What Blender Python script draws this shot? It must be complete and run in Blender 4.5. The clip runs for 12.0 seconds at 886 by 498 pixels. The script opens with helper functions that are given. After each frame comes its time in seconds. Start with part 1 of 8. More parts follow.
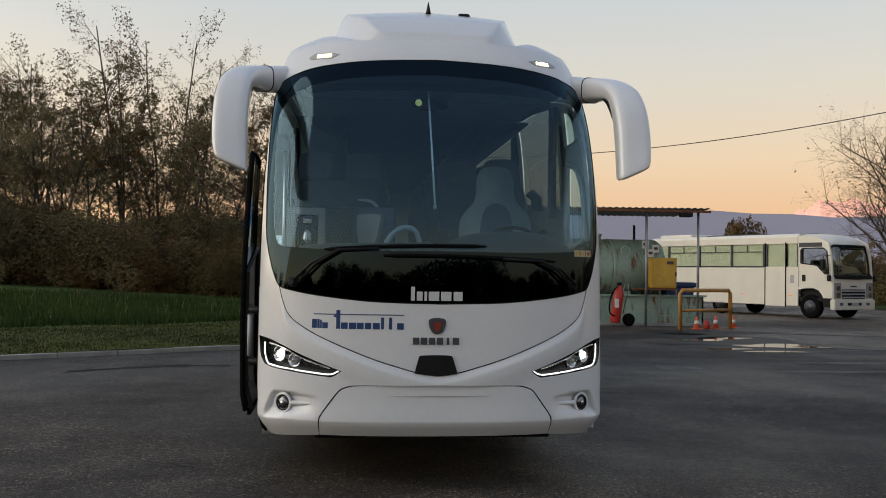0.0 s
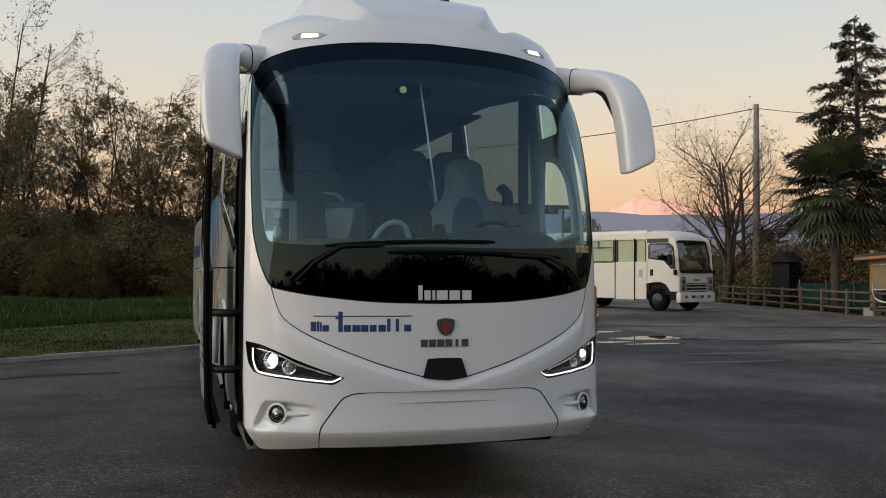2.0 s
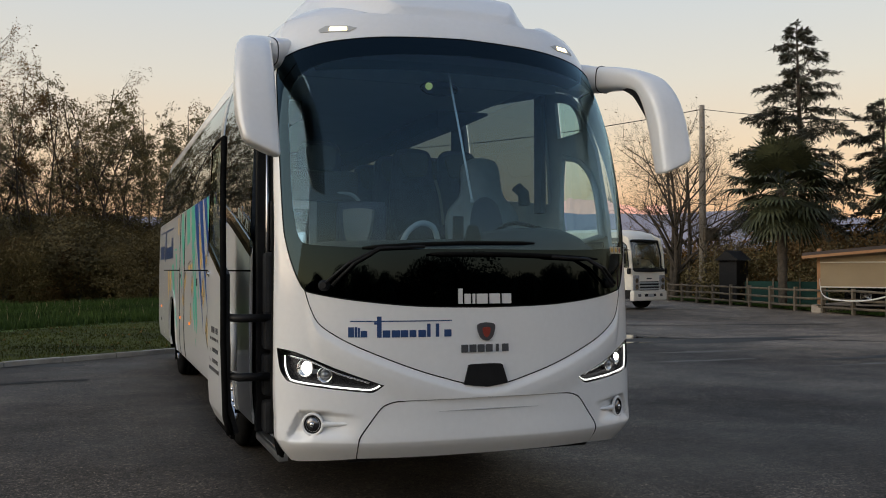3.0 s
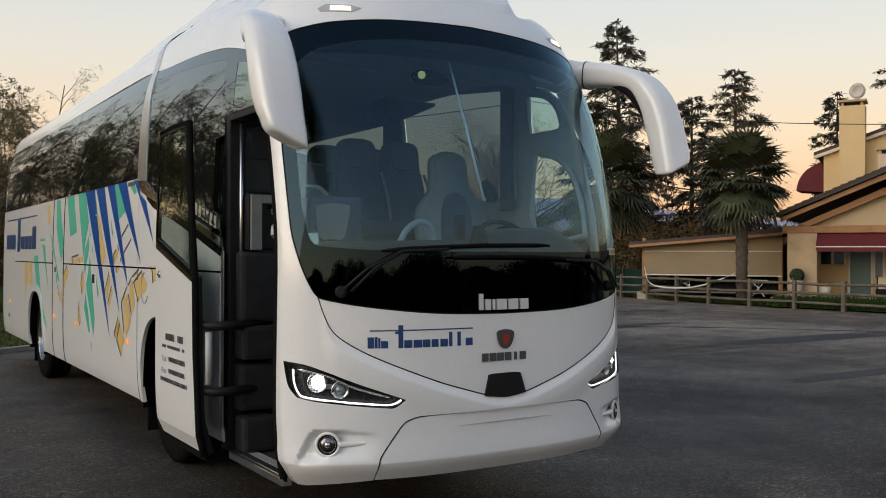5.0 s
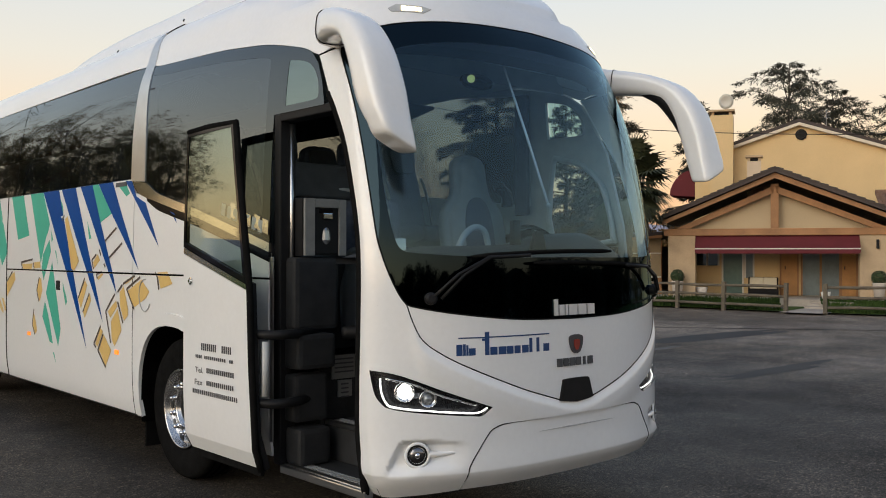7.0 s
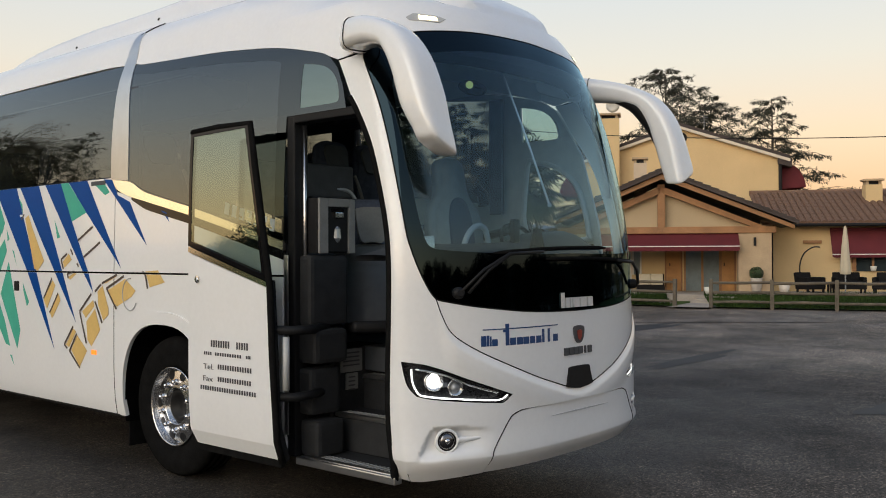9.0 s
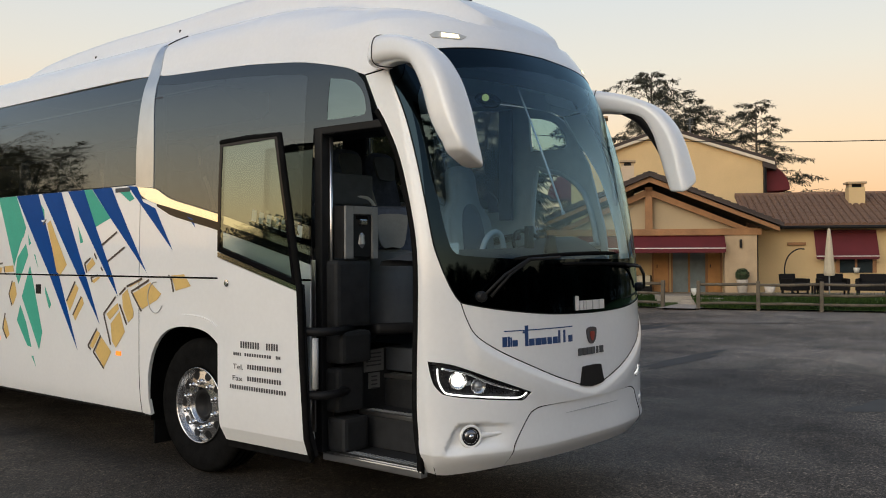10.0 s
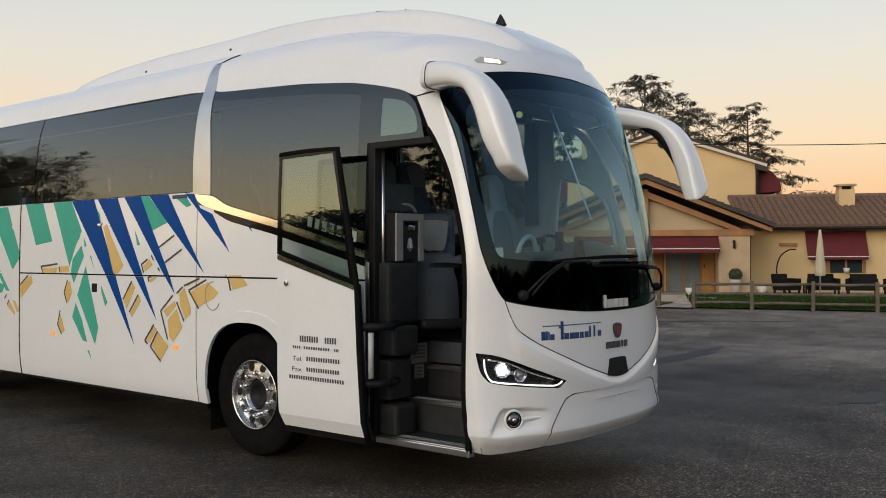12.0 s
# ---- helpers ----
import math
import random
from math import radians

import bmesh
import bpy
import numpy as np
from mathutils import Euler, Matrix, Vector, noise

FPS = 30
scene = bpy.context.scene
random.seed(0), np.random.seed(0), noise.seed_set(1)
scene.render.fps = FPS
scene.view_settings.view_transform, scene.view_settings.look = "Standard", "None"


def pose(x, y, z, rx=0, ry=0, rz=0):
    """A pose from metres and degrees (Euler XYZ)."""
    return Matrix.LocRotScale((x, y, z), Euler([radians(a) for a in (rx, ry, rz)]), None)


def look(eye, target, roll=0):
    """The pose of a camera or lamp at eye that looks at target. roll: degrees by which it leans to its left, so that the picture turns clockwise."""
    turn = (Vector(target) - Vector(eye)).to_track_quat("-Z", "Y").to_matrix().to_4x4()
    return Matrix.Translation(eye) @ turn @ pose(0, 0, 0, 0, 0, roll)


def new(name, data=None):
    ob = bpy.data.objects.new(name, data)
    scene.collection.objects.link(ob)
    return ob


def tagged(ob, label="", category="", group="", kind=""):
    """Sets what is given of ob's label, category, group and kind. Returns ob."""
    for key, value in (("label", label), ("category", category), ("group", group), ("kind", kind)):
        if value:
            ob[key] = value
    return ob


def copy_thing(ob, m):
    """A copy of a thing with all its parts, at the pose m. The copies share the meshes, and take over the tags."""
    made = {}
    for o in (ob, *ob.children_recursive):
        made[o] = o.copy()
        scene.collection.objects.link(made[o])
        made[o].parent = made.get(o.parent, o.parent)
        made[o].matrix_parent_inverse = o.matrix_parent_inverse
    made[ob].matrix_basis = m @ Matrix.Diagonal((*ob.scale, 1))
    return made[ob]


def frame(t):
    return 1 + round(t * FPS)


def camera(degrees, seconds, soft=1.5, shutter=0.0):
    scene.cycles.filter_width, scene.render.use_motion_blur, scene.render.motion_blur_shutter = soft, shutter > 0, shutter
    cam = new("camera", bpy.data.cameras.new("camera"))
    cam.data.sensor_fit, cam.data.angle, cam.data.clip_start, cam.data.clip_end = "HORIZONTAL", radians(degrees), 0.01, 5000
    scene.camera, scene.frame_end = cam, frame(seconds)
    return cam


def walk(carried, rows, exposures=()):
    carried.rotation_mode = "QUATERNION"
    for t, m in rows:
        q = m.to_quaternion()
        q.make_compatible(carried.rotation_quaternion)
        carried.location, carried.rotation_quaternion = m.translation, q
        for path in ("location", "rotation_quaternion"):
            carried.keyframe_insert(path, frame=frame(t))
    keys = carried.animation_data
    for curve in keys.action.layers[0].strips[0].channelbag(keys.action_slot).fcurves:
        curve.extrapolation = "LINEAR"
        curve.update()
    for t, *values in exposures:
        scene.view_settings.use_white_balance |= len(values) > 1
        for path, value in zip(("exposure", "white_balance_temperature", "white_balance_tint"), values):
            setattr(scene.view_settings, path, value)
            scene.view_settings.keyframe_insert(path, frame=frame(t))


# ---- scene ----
cam = camera(51.3, 12.0, soft=1.0)
PATH = [
    (0, (-0.669, -6.472, 1.522), (-0.454, -4.484, 1.571), 0.8),
    (0.5, (-0.927, -6.332, 1.535), (-0.621, -4.356, 1.585), 0.7),
    (1, (-1.237, -6.22, 1.518), (-0.829, -4.263, 1.57), 0.6),
    (1.5, (-1.516, -6.058, 1.483), (-1.017, -4.121, 1.53), 0.5),
    (2, (-1.775, -5.86, 1.513), (-1.198, -3.946, 1.559), 0.3),
    (2.5, (-2.076, -5.663, 1.539), (-1.439, -3.768, 1.585), 0.3),
    (3, (-2.324, -5.458, 1.532), (-1.62, -3.586, 1.577), -0.0),
    (5, (-3.305, -4.533, 1.645), (-2.227, -2.849, 1.657), 0.2),
    (5.5, (-3.577, -4.307, 1.654), (-2.425, -2.671, 1.667), 0.2),
    (6, (-3.798, -4.077, 1.634), (-2.597, -2.478, 1.645), 0.2),
    (6.5, (-4.008, -3.879, 1.654), (-2.748, -2.325, 1.668), 0.2),
    (7, (-4.301, -3.715, 1.667), (-2.975, -2.218, 1.683), 0.1),
    (9, (-5.115, -3.323, 1.654), (-3.6, -2.017, 1.668), -0.2),
    (9.5, (-5.293, -3.359, 1.671), (-3.766, -2.069, 1.687), -0.2),
    (10, (-5.51, -3.338, 1.683), (-3.972, -2.059, 1.699), -0.2),
    (10.5, (-5.706, -3.352, 1.693), (-4.162, -2.082, 1.709), -0.2),
    (11, (-5.869, -3.431, 1.689), (-4.322, -2.165, 1.705), -0.2),
    (11.5, (-6.064, -3.454, 1.713), (-4.514, -2.19, 1.727), -0.1),
    (12, (-6.28, -3.476, 1.711), (-4.728, -2.214, 1.725), -0.1),
]
EXPOSURES = [(0, 0.10, 6660, 10), (3, 0.15, 6660, 10), (5, 0.29, 6660, 10), (7, 0.36, 6660, 10), (12, 0.22, 6660, 10)]
walk(cam, [(t, look(eye, target, roll)) for t, eye, target, roll in PATH], exposures=EXPOSURES)


# ---------------------------------------------------------------- world, sun
def link(nt, a, b):
    nt.links.new(a, b)


world = bpy.data.worlds.new("dusk_sky")
scene.world = world
world.use_nodes = True
nt = world.node_tree
nt.nodes.clear()
out = nt.nodes.new("ShaderNodeOutputWorld")
bg = nt.nodes.new("ShaderNodeBackground")
tc = nt.nodes.new("ShaderNodeTexCoord")
sep = nt.nodes.new("ShaderNodeSeparateXYZ")
link(nt, tc.outputs["Generated"], sep.inputs[0])
SUN_ELEVATION, SUN_AZIMUTH = radians(1.5), radians(267)


def sky_ramp(stops):
    """Colours of the sky by height above the horizon."""
    r = nt.nodes.new("ShaderNodeValToRGB")
    r.color_ramp.elements[0].position, r.color_ramp.elements[0].color = stops[0][0], (*stops[0][1], 1)
    r.color_ramp.elements[1].position, r.color_ramp.elements[1].color = stops[-1][0], (*stops[-1][1], 1)
    for p, c in stops[1:-1]:
        r.color_ramp.elements.new(p).color = (*c, 1)
    link(nt, sep.outputs["Z"], r.inputs[0])
    return r.outputs[0]


east = sky_ramp([(0.0, (0.60, 0.35, 0.25)), (0.05, (0.86, 0.51, 0.31)), (0.12, (0.86, 0.65, 0.46)), (0.20, (0.74, 0.69, 0.61)), (0.28, (0.63, 0.66, 0.68)), (0.40, (0.46, 0.53, 0.63)), (0.62, (0.29, 0.37, 0.53)), (1.0, (0.22, 0.31, 0.48))])
west = sky_ramp([(0.0, (1.5, 0.88, 0.44)), (0.06, (1.95, 1.30, 0.70)), (0.14, (1.55, 1.22, 0.83)), (0.25, (1.02, 1.00, 0.92)), (0.42, (0.55, 0.62, 0.71)), (0.65, (0.31, 0.38, 0.50)), (1.0, (0.24, 0.31, 0.44))])
toward = nt.nodes.new("ShaderNodeVectorMath")
toward.operation = "DOT_PRODUCT"
toward.inputs[1].default_value = (math.sin(SUN_AZIMUTH), math.cos(SUN_AZIMUTH), 0)
link(nt, tc.outputs["Generated"], toward.inputs[0])
share = nt.nodes.new("ShaderNodeMapRange")
share.interpolation_type = "SMOOTHSTEP"
share.inputs["From Min"].default_value, share.inputs["From Max"].default_value = 0.0, 0.98
link(nt, toward.outputs["Value"], share.inputs["Value"])
glow = nt.nodes.new("ShaderNodeMix")
glow.data_type = "RGBA"
link(nt, share.outputs[0], glow.inputs["Factor"])
link(nt, east, glow.inputs["A"])
link(nt, west, glow.inputs["B"])
sky = nt.nodes.new("ShaderNodeTexSky")
sky.sky_type = "NISHITA"
sky.sun_disc = False
sky.sun_elevation, sky.sun_rotation = SUN_ELEVATION, SUN_AZIMUTH
gain = nt.nodes.new("ShaderNodeMix")
gain.data_type, gain.blend_type = "RGBA", "ADD"
gain.inputs["Factor"].default_value = 1.0
dim = nt.nodes.new("ShaderNodeMix")
dim.data_type, dim.blend_type = "RGBA", "MULTIPLY"
dim.inputs["Factor"].default_value = 1.0
dim.inputs["B"].default_value = (0.06, 0.07, 0.08, 1)
link(nt, sky.outputs[0], dim.inputs["A"])
link(nt, glow.outputs["Result"], gain.inputs["A"])
link(nt, dim.outputs["Result"], gain.inputs["B"])
link(nt, gain.outputs["Result"], bg.inputs["Color"])
bg.inputs["Strength"].default_value = 0.85
link(nt, bg.outputs[0], out.inputs[0])

sun = new("sun", bpy.data.lights.new("sun", "SUN"))
sun.data.energy, sun.data.angle, sun.data.color = 1.2, radians(50), (1.0, 0.945, 0.84)
sun_way = Vector((math.sin(SUN_AZIMUTH), math.cos(SUN_AZIMUTH), 0.42))
sun.matrix_world = look(sun_way * 50, (0, 0, 0))
scene.view_settings.exposure = 0.0

# ---------------------------------------------------------------- materials
def mat(name, base, rough=0.6, metal=0.0, var=0.12, scale=6.0, fine=60.0, bump=0.0, second=None, coat=0.0, spec=0.5, emit=None, power=0.0):
    """A surface with a coarse and a fine variation of its colour, and relief."""
    m = bpy.data.materials.new(name)
    m.use_nodes = True
    t = m.node_tree
    b = t.nodes["Principled BSDF"]
    b.inputs["Roughness"].default_value, b.inputs["Metallic"].default_value = rough, metal
    b.inputs["Coat Weight"].default_value, b.inputs["Coat Roughness"].default_value = coat, 0.03
    b.inputs["Specular IOR Level"].default_value = spec
    if emit:
        b.inputs["Emission Color"].default_value, b.inputs["Emission Strength"].default_value = (*emit, 1), power
    b.inputs["Base Color"].default_value = (*base, 1)
    if var or bump:
        c = t.nodes.new("ShaderNodeTexCoord")
        n1, n2 = t.nodes.new("ShaderNodeTexNoise"), t.nodes.new("ShaderNodeTexNoise")
        n1.inputs["Scale"].default_value, n2.inputs["Scale"].default_value = scale, fine
        n1.inputs["Detail"].default_value, n2.inputs["Detail"].default_value = 5, 3
        for n in (n1, n2):
            link(t, c.outputs["Object"], n.inputs["Vector"])
        mix = t.nodes.new("ShaderNodeMath")
        mix.operation = "MULTIPLY_ADD"
        mix.inputs[1].default_value = 0.45
        link(t, n2.outputs["Fac"], mix.inputs[0])
        half = t.nodes.new("ShaderNodeMath")
        half.operation = "MULTIPLY"
        half.inputs[1].default_value = 0.55
        link(t, n1.outputs["Fac"], half.inputs[0])
        link(t, half.outputs[0], mix.inputs[2])
        r = t.nodes.new("ShaderNodeValToRGB")
        lo = [max(0, v * (1 - var * 1.6)) for v in base]
        hi = second or [min(1, v * (1 + var * 1.3)) for v in base]
        r.color_ramp.elements[0].position, r.color_ramp.elements[0].color = 0.32, (*lo, 1)
        r.color_ramp.elements[1].position, r.color_ramp.elements[1].color = 0.68, (*hi, 1)
        link(t, mix.outputs[0], r.inputs[0])
        link(t, r.outputs[0], b.inputs["Base Color"])
        if bump:
            bp = t.nodes.new("ShaderNodeBump")
            bp.inputs["Strength"].default_value, bp.inputs["Distance"].default_value = min(1, bump * 8), bump
            link(t, mix.outputs[0], bp.inputs["Height"])
            link(t, bp.outputs[0], b.inputs["Normal"])
    return m


def glass(name, tint, gloss=0.08, rough=0.0, tone=(1, 1, 1), power=4.5):
    """A thin pane: tinted see-through with a mirror gloss on top."""
    m = bpy.data.materials.new(name)
    m.use_nodes = True
    t = m.node_tree
    t.nodes.clear()
    o, mx = t.nodes.new("ShaderNodeOutputMaterial"), t.nodes.new("ShaderNodeMixShader")
    tr, gl, lw = t.nodes.new("ShaderNodeBsdfTransparent"), t.nodes.new("ShaderNodeBsdfGlossy"), t.nodes.new("ShaderNodeLayerWeight")
    tr.inputs[0].default_value, gl.inputs["Roughness"].default_value = (*tint, 1), rough
    gl.inputs["Color"].default_value = (*tone, 1)
    p5, ad = t.nodes.new("ShaderNodeMath"), t.nodes.new("ShaderNodeMath")
    p5.operation, ad.operation = "POWER", "MULTIPLY_ADD"
    p5.inputs[1].default_value = power
    ad.inputs[1].default_value, ad.inputs[2].default_value = 1 - gloss, gloss
    link(t, lw.outputs["Facing"], p5.inputs[0])
    link(t, p5.outputs[0], ad.inputs[0])
    link(t, ad.outputs[0], mx.inputs[0])
    link(t, tr.outputs[0], mx.inputs[1])
    link(t, gl.outputs[0], mx.inputs[2])
    link(t, mx.outputs[0], o.inputs[0])
    return m


WHITE = mat("white_paint", (0.775, 0.775, 0.775), 0.30, var=0.02, scale=2, fine=30, coat=0.8)
BLACK_GLOSS = mat("gloss_black", (0.005, 0.005, 0.006), 0.06, var=0.0, spec=0.22)
BLACK = mat("black_plastic", (0.011, 0.011, 0.012), 0.5, var=0.2, scale=12, fine=200, spec=0.18)
RUBBER = mat("rubber", (0.010, 0.010, 0.010), 0.8, var=0.25, scale=14, fine=120, bump=0.001, spec=0.0)
GREY = mat("grey_plastic", (0.075, 0.077, 0.082), 0.55, var=0.15, scale=10, fine=150, spec=0.2)
LIGHT_GREY = mat("light_grey_plastic", (0.42, 0.43, 0.43), 0.5, var=0.08, scale=10, fine=150)
DARK_SEAT = mat("dark_blue_fabric", (0.070, 0.085, 0.125), 0.85, var=0.25, scale=20, fine=300, bump=0.001)
SEAT_GREY = mat("light_leather", (0.27, 0.28, 0.29), 0.55, var=0.08, scale=14, fine=200, bump=0.001)
CURTAIN = mat("curtain_cloth", (0.05, 0.055, 0.07), 0.9, var=0.25, scale=10, fine=200)
CHROME = mat("chrome", (0.75, 0.75, 0.76), 0.12, 1.0, var=0.03, scale=8)
STEEL = mat("brushed_steel", (0.62, 0.62, 0.62), 0.28, 1.0, var=0.06, scale=6, fine=120)
ALLOY = mat("alloy_wheel", (0.60, 0.60, 0.61), 0.24, 1.0, var=0.04, scale=10)
CHAMPAGNE = mat("champagne_metal", (0.95, 0.94, 0.84), 0.12, 1.0, var=0.03, scale=6)
BLUE_VINYL = mat("blue_vinyl", (0.001, 0.055, 0.25), 0.35, var=0.05, spec=0.1)
GREEN_VINYL = mat("green_vinyl", (0.055, 0.37, 0.27), 0.45, var=0.05, spec=0.25)
GOLD_VINYL = mat("ochre_vinyl", (0.66, 0.45, 0.16), 0.35, var=0.06, coat=0.3)
BROWN_VINYL = mat("dark_brown_vinyl", (0.07, 0.05, 0.04), 0.4, var=0.05)
NAME_BLUE = mat("sign_blue", (0.012, 0.05, 0.16), 0.35, var=0.05, coat=0.3)
INK = mat("dark_lettering", (0.05, 0.048, 0.055), 0.5, var=0.05)
RED_BADGE = mat("red_enamel", (0.26, 0.035, 0.022), 0.3, var=0.1)
LED = mat("led_light", (1, 1, 1), 0.4, var=0, emit=(1.0, 0.97, 0.92), power=1.5)
LAMP_ON = mat("headlamp_light", (1, 1, 1), 0.4, var=0, emit=(1.0, 0.96, 0.88), power=5)
MARKER_ON = mat("marker_light", (1, 0.95, 0.8), 0.4, var=0, emit=(1.0, 0.80, 0.42), power=3.4)
AMBER = mat("amber_lens", (0.8, 0.25, 0.03), 0.3, var=0.05, emit=(1.0, 0.22, 0.02), power=0.75)
LENS = mat("clear_lens", (0.35, 0.36, 0.38), 0.08, 0.6, var=0.1, scale=30)
WINDSCREEN = glass("windscreen_glass", (0.54, 0.72, 0.84), 0.058, tone=(0.56, 0.84, 1.0), power=4.5)
TINTED = glass("tinted_glass", (0.20, 0.225, 0.22), 0.13, tone=(0.83, 0.93, 0.99))
CLEAR = glass("clear_glass", (0.74, 0.86, 0.82), 0.08)
LAMP_BOWL = mat("lamp_bowl", (.035, .036, .04), .25, .6, var=.3, scale=30)
LAMP_GLASS = glass("lamp_cover_glass", (.90, .92, .93), .05)
KERB = mat("kerb_concrete", (0.30, 0.29, 0.27), 0.9, var=0.2, scale=3, fine=70, bump=0.004)
CONCRETE = mat("concrete", (0.32, 0.31, 0.29), 0.9, var=0.2, scale=2, fine=60, bump=0.004)
GRASS_SOIL = mat("grass_ground", (0.040, 0.080, 0.014), 0.95, var=0.4, scale=0.4, fine=8, bump=0.02, second=(0.095, 0.140, 0.028), spec=0.2)
VERGE = mat("verge_ground", (0.046, 0.066, 0.014), 0.95, var=0.5, scale=0.35, fine=5, bump=0.02, second=(0.084, 0.096, 0.023), spec=0.1)
GRASS = mat("grass_blades", (0.022, 0.060, 0.009), 0.9, var=0.4, scale=0.3, fine=6, second=(0.060, 0.100, 0.020), spec=0.2)
STRAW = mat("dry_straw", (0.22, 0.18, 0.09), 0.9, var=0.3, scale=3, fine=20)
LEAF_DARK = mat("dark_leaves", (0.132, 0.110, 0.050), 0.8, var=0.35, scale=0.35, fine=5, second=(0.22, 0.170, 0.078), spec=0.2)
LEAF_RUST = mat("rusty_leaves", (0.145, 0.080, 0.030), 0.8, var=0.4, scale=0.4, fine=5, second=(0.23, 0.138, 0.05), spec=0.2)
BARK = mat("bark", (0.075, 0.060, 0.045), 0.95, var=0.4, scale=5, fine=40, bump=0.01)
NEEDLES = mat("conifer_needles", (0.040, 0.048, 0.030), 0.85, var=0.4, scale=0.6, fine=9, second=(0.085, 0.082, 0.052))
EVERGREEN = mat("evergreen_leaves", (0.022, 0.030, 0.018), 0.85, var=0.4, scale=0.4, fine=5, second=(0.045, 0.052, 0.030), spec=0.2)
PALM = mat("palm_leaves", (0.030, 0.040, 0.016), 0.7, var=0.4, scale=1.0, fine=9, second=(0.068, 0.078, 0.032))
PLASTER = mat("ochre_plaster", (0.67, 0.485, 0.255), 0.9, var=0.06, scale=0.7, fine=30, bump=0.003)
STONE = mat("porch_stone", (0.48, 0.35, 0.22), 0.9, var=0.12, scale=2, fine=30, bump=0.006)
TIMBER = mat("orange_timber", (0.33, 0.16, 0.065), 0.6, var=0.2, scale=2, fine=40, bump=0.003)
TIMBER_DOOR = mat("honey_timber", (0.48, 0.23, 0.07), 0.5, var=0.15, scale=3, fine=40)
TIMBER_OLD = mat("weathered_timber", (0.13, 0.105, 0.075), 0.9, var=0.3, scale=4, fine=60, bump=0.006)
TILE = mat("roof_tile", (0.215, 0.130, 0.090), 0.95, var=0.3, scale=1.2, fine=24, bump=0.003, spec=0.1)
TILE_DARK = mat("dark_roofing", (0.060, 0.045, 0.040), 0.8, var=0.2, scale=1.2, fine=24)
AWNING = mat("burgundy_canvas", (0.115, 0.014, 0.019), 0.85, var=0.12, scale=2, fine=60)
TARP = mat("beige_canvas", (0.29, 0.22, 0.135), 0.8, var=0.08, scale=1, fine=40)
RATTAN = mat("dark_rattan", (0.013, 0.012, 0.012), 0.8, var=0.3, scale=20, fine=120, bump=0.004, spec=0.1)
CUSHION = mat("cream_cushion", (0.55, 0.47, 0.34), 0.9, var=0.06)
TERRACOTTA = mat("white_planter", (0.60, 0.53, 0.46), 0.7, var=0.05)
PAVING = mat("pale_paving", (0.40, 0.34, 0.28), 0.85, var=0.15, scale=2, fine=30)
TANK_GREEN = mat("faded_green_paint", (0.28, 0.41, 0.335), 0.6, var=0.14, scale=1.4, fine=22, second=(0.36, 0.48, 0.40))
FRIT = glass("windscreen_frit", (0.006, 0.007, 0.009), 0.03, tone=(0.50, 0.80, 1.0), power=4.6)
RUST = mat("rust", (0.16, 0.065, 0.025), 0.9, var=0.4, scale=4, fine=50)
YELLOW = mat("yellow_paint", (0.55, 0.33, 0.045), 0.5, var=0.15, scale=3, fine=40)
ORANGE_PAINT = mat("orange_rail_paint", (0.42, 0.20, 0.045), 0.5, var=0.2, scale=4, fine=40)
RED_PAINT = mat("red_paint", (0.45, 0.035, 0.025), 0.35, var=0.1)
CONE_RED = mat("cone_orange", (0.62, 0.12, 0.05), 0.6, var=0.1)
BLUE_BIN = mat("blue_plastic", (0.012, 0.03, 0.11), 0.5, var=0.1)
GALV = mat("galvanised_steel", (0.30, 0.31, 0.32), 0.5, 0.7, var=0.15, scale=6)
POLE = mat("pole_concrete", (0.25, 0.22, 0.185), 0.9, var=0.2, scale=2, fine=40, bump=0.004)
GREEN_NET = mat("green_netting", (0.008, 0.045, 0.036), 0.9, var=0.2, scale=2)

PALE_LINING = mat("pale_lining", (0.60, 0.62, 0.60), 0.8, var=0.05, scale=4, fine=80)
COVER = mat("headrest_cover_cloth", (0.095, 0.105, 0.115), 0.8, var=0.1, scale=14, fine=200)
QUARTER_GLASS = glass("quarter_glass", (0.60, 0.78, 0.73), 0.24, tone=(0.78, 0.96, 0.92))
TOPIARY = mat("clipped_box_leaves", (0.028, 0.055, 0.018), 0.8, var=0.4, scale=6, fine=40, second=(0.055, 0.09, 0.03))
DARK_CHROME = mat("dark_chrome", (0.20, 0.20, 0.21), 0.22, 1.0, var=0.1, scale=20)
UNDERSEAL = mat("black_underseal", (0.004, 0.004, 0.004), 0.95, var=0.3, scale=8, fine=90, spec=0.0)
SILVER = mat("silver_letters", (0.68, 0.68, 0.69), 0.35, 0.35, var=0.03, scale=8)
GABLE = mat("beige_gable_plaster", (0.46, 0.36, 0.23), 0.9, var=0.06, scale=0.7, fine=30)
MACHINE = mat("machine_frame", (.20, .20, .196), .5, var=.1, scale=12, fine=120)
SEAT_BACK = mat("grey_seat_shell", (.125, .13, .135), .5, var=.08, scale=14, fine=200, spec=.3)
STEP = mat("step_rubber", (0.023, 0.024, 0.026), 0.7, var=0.25, scale=10, fine=150, spec=0.25)
DASH = mat("dash_plastic", (0.045, 0.050, 0.058), 0.6, var=0.15, scale=10, fine=150, spec=0.3)


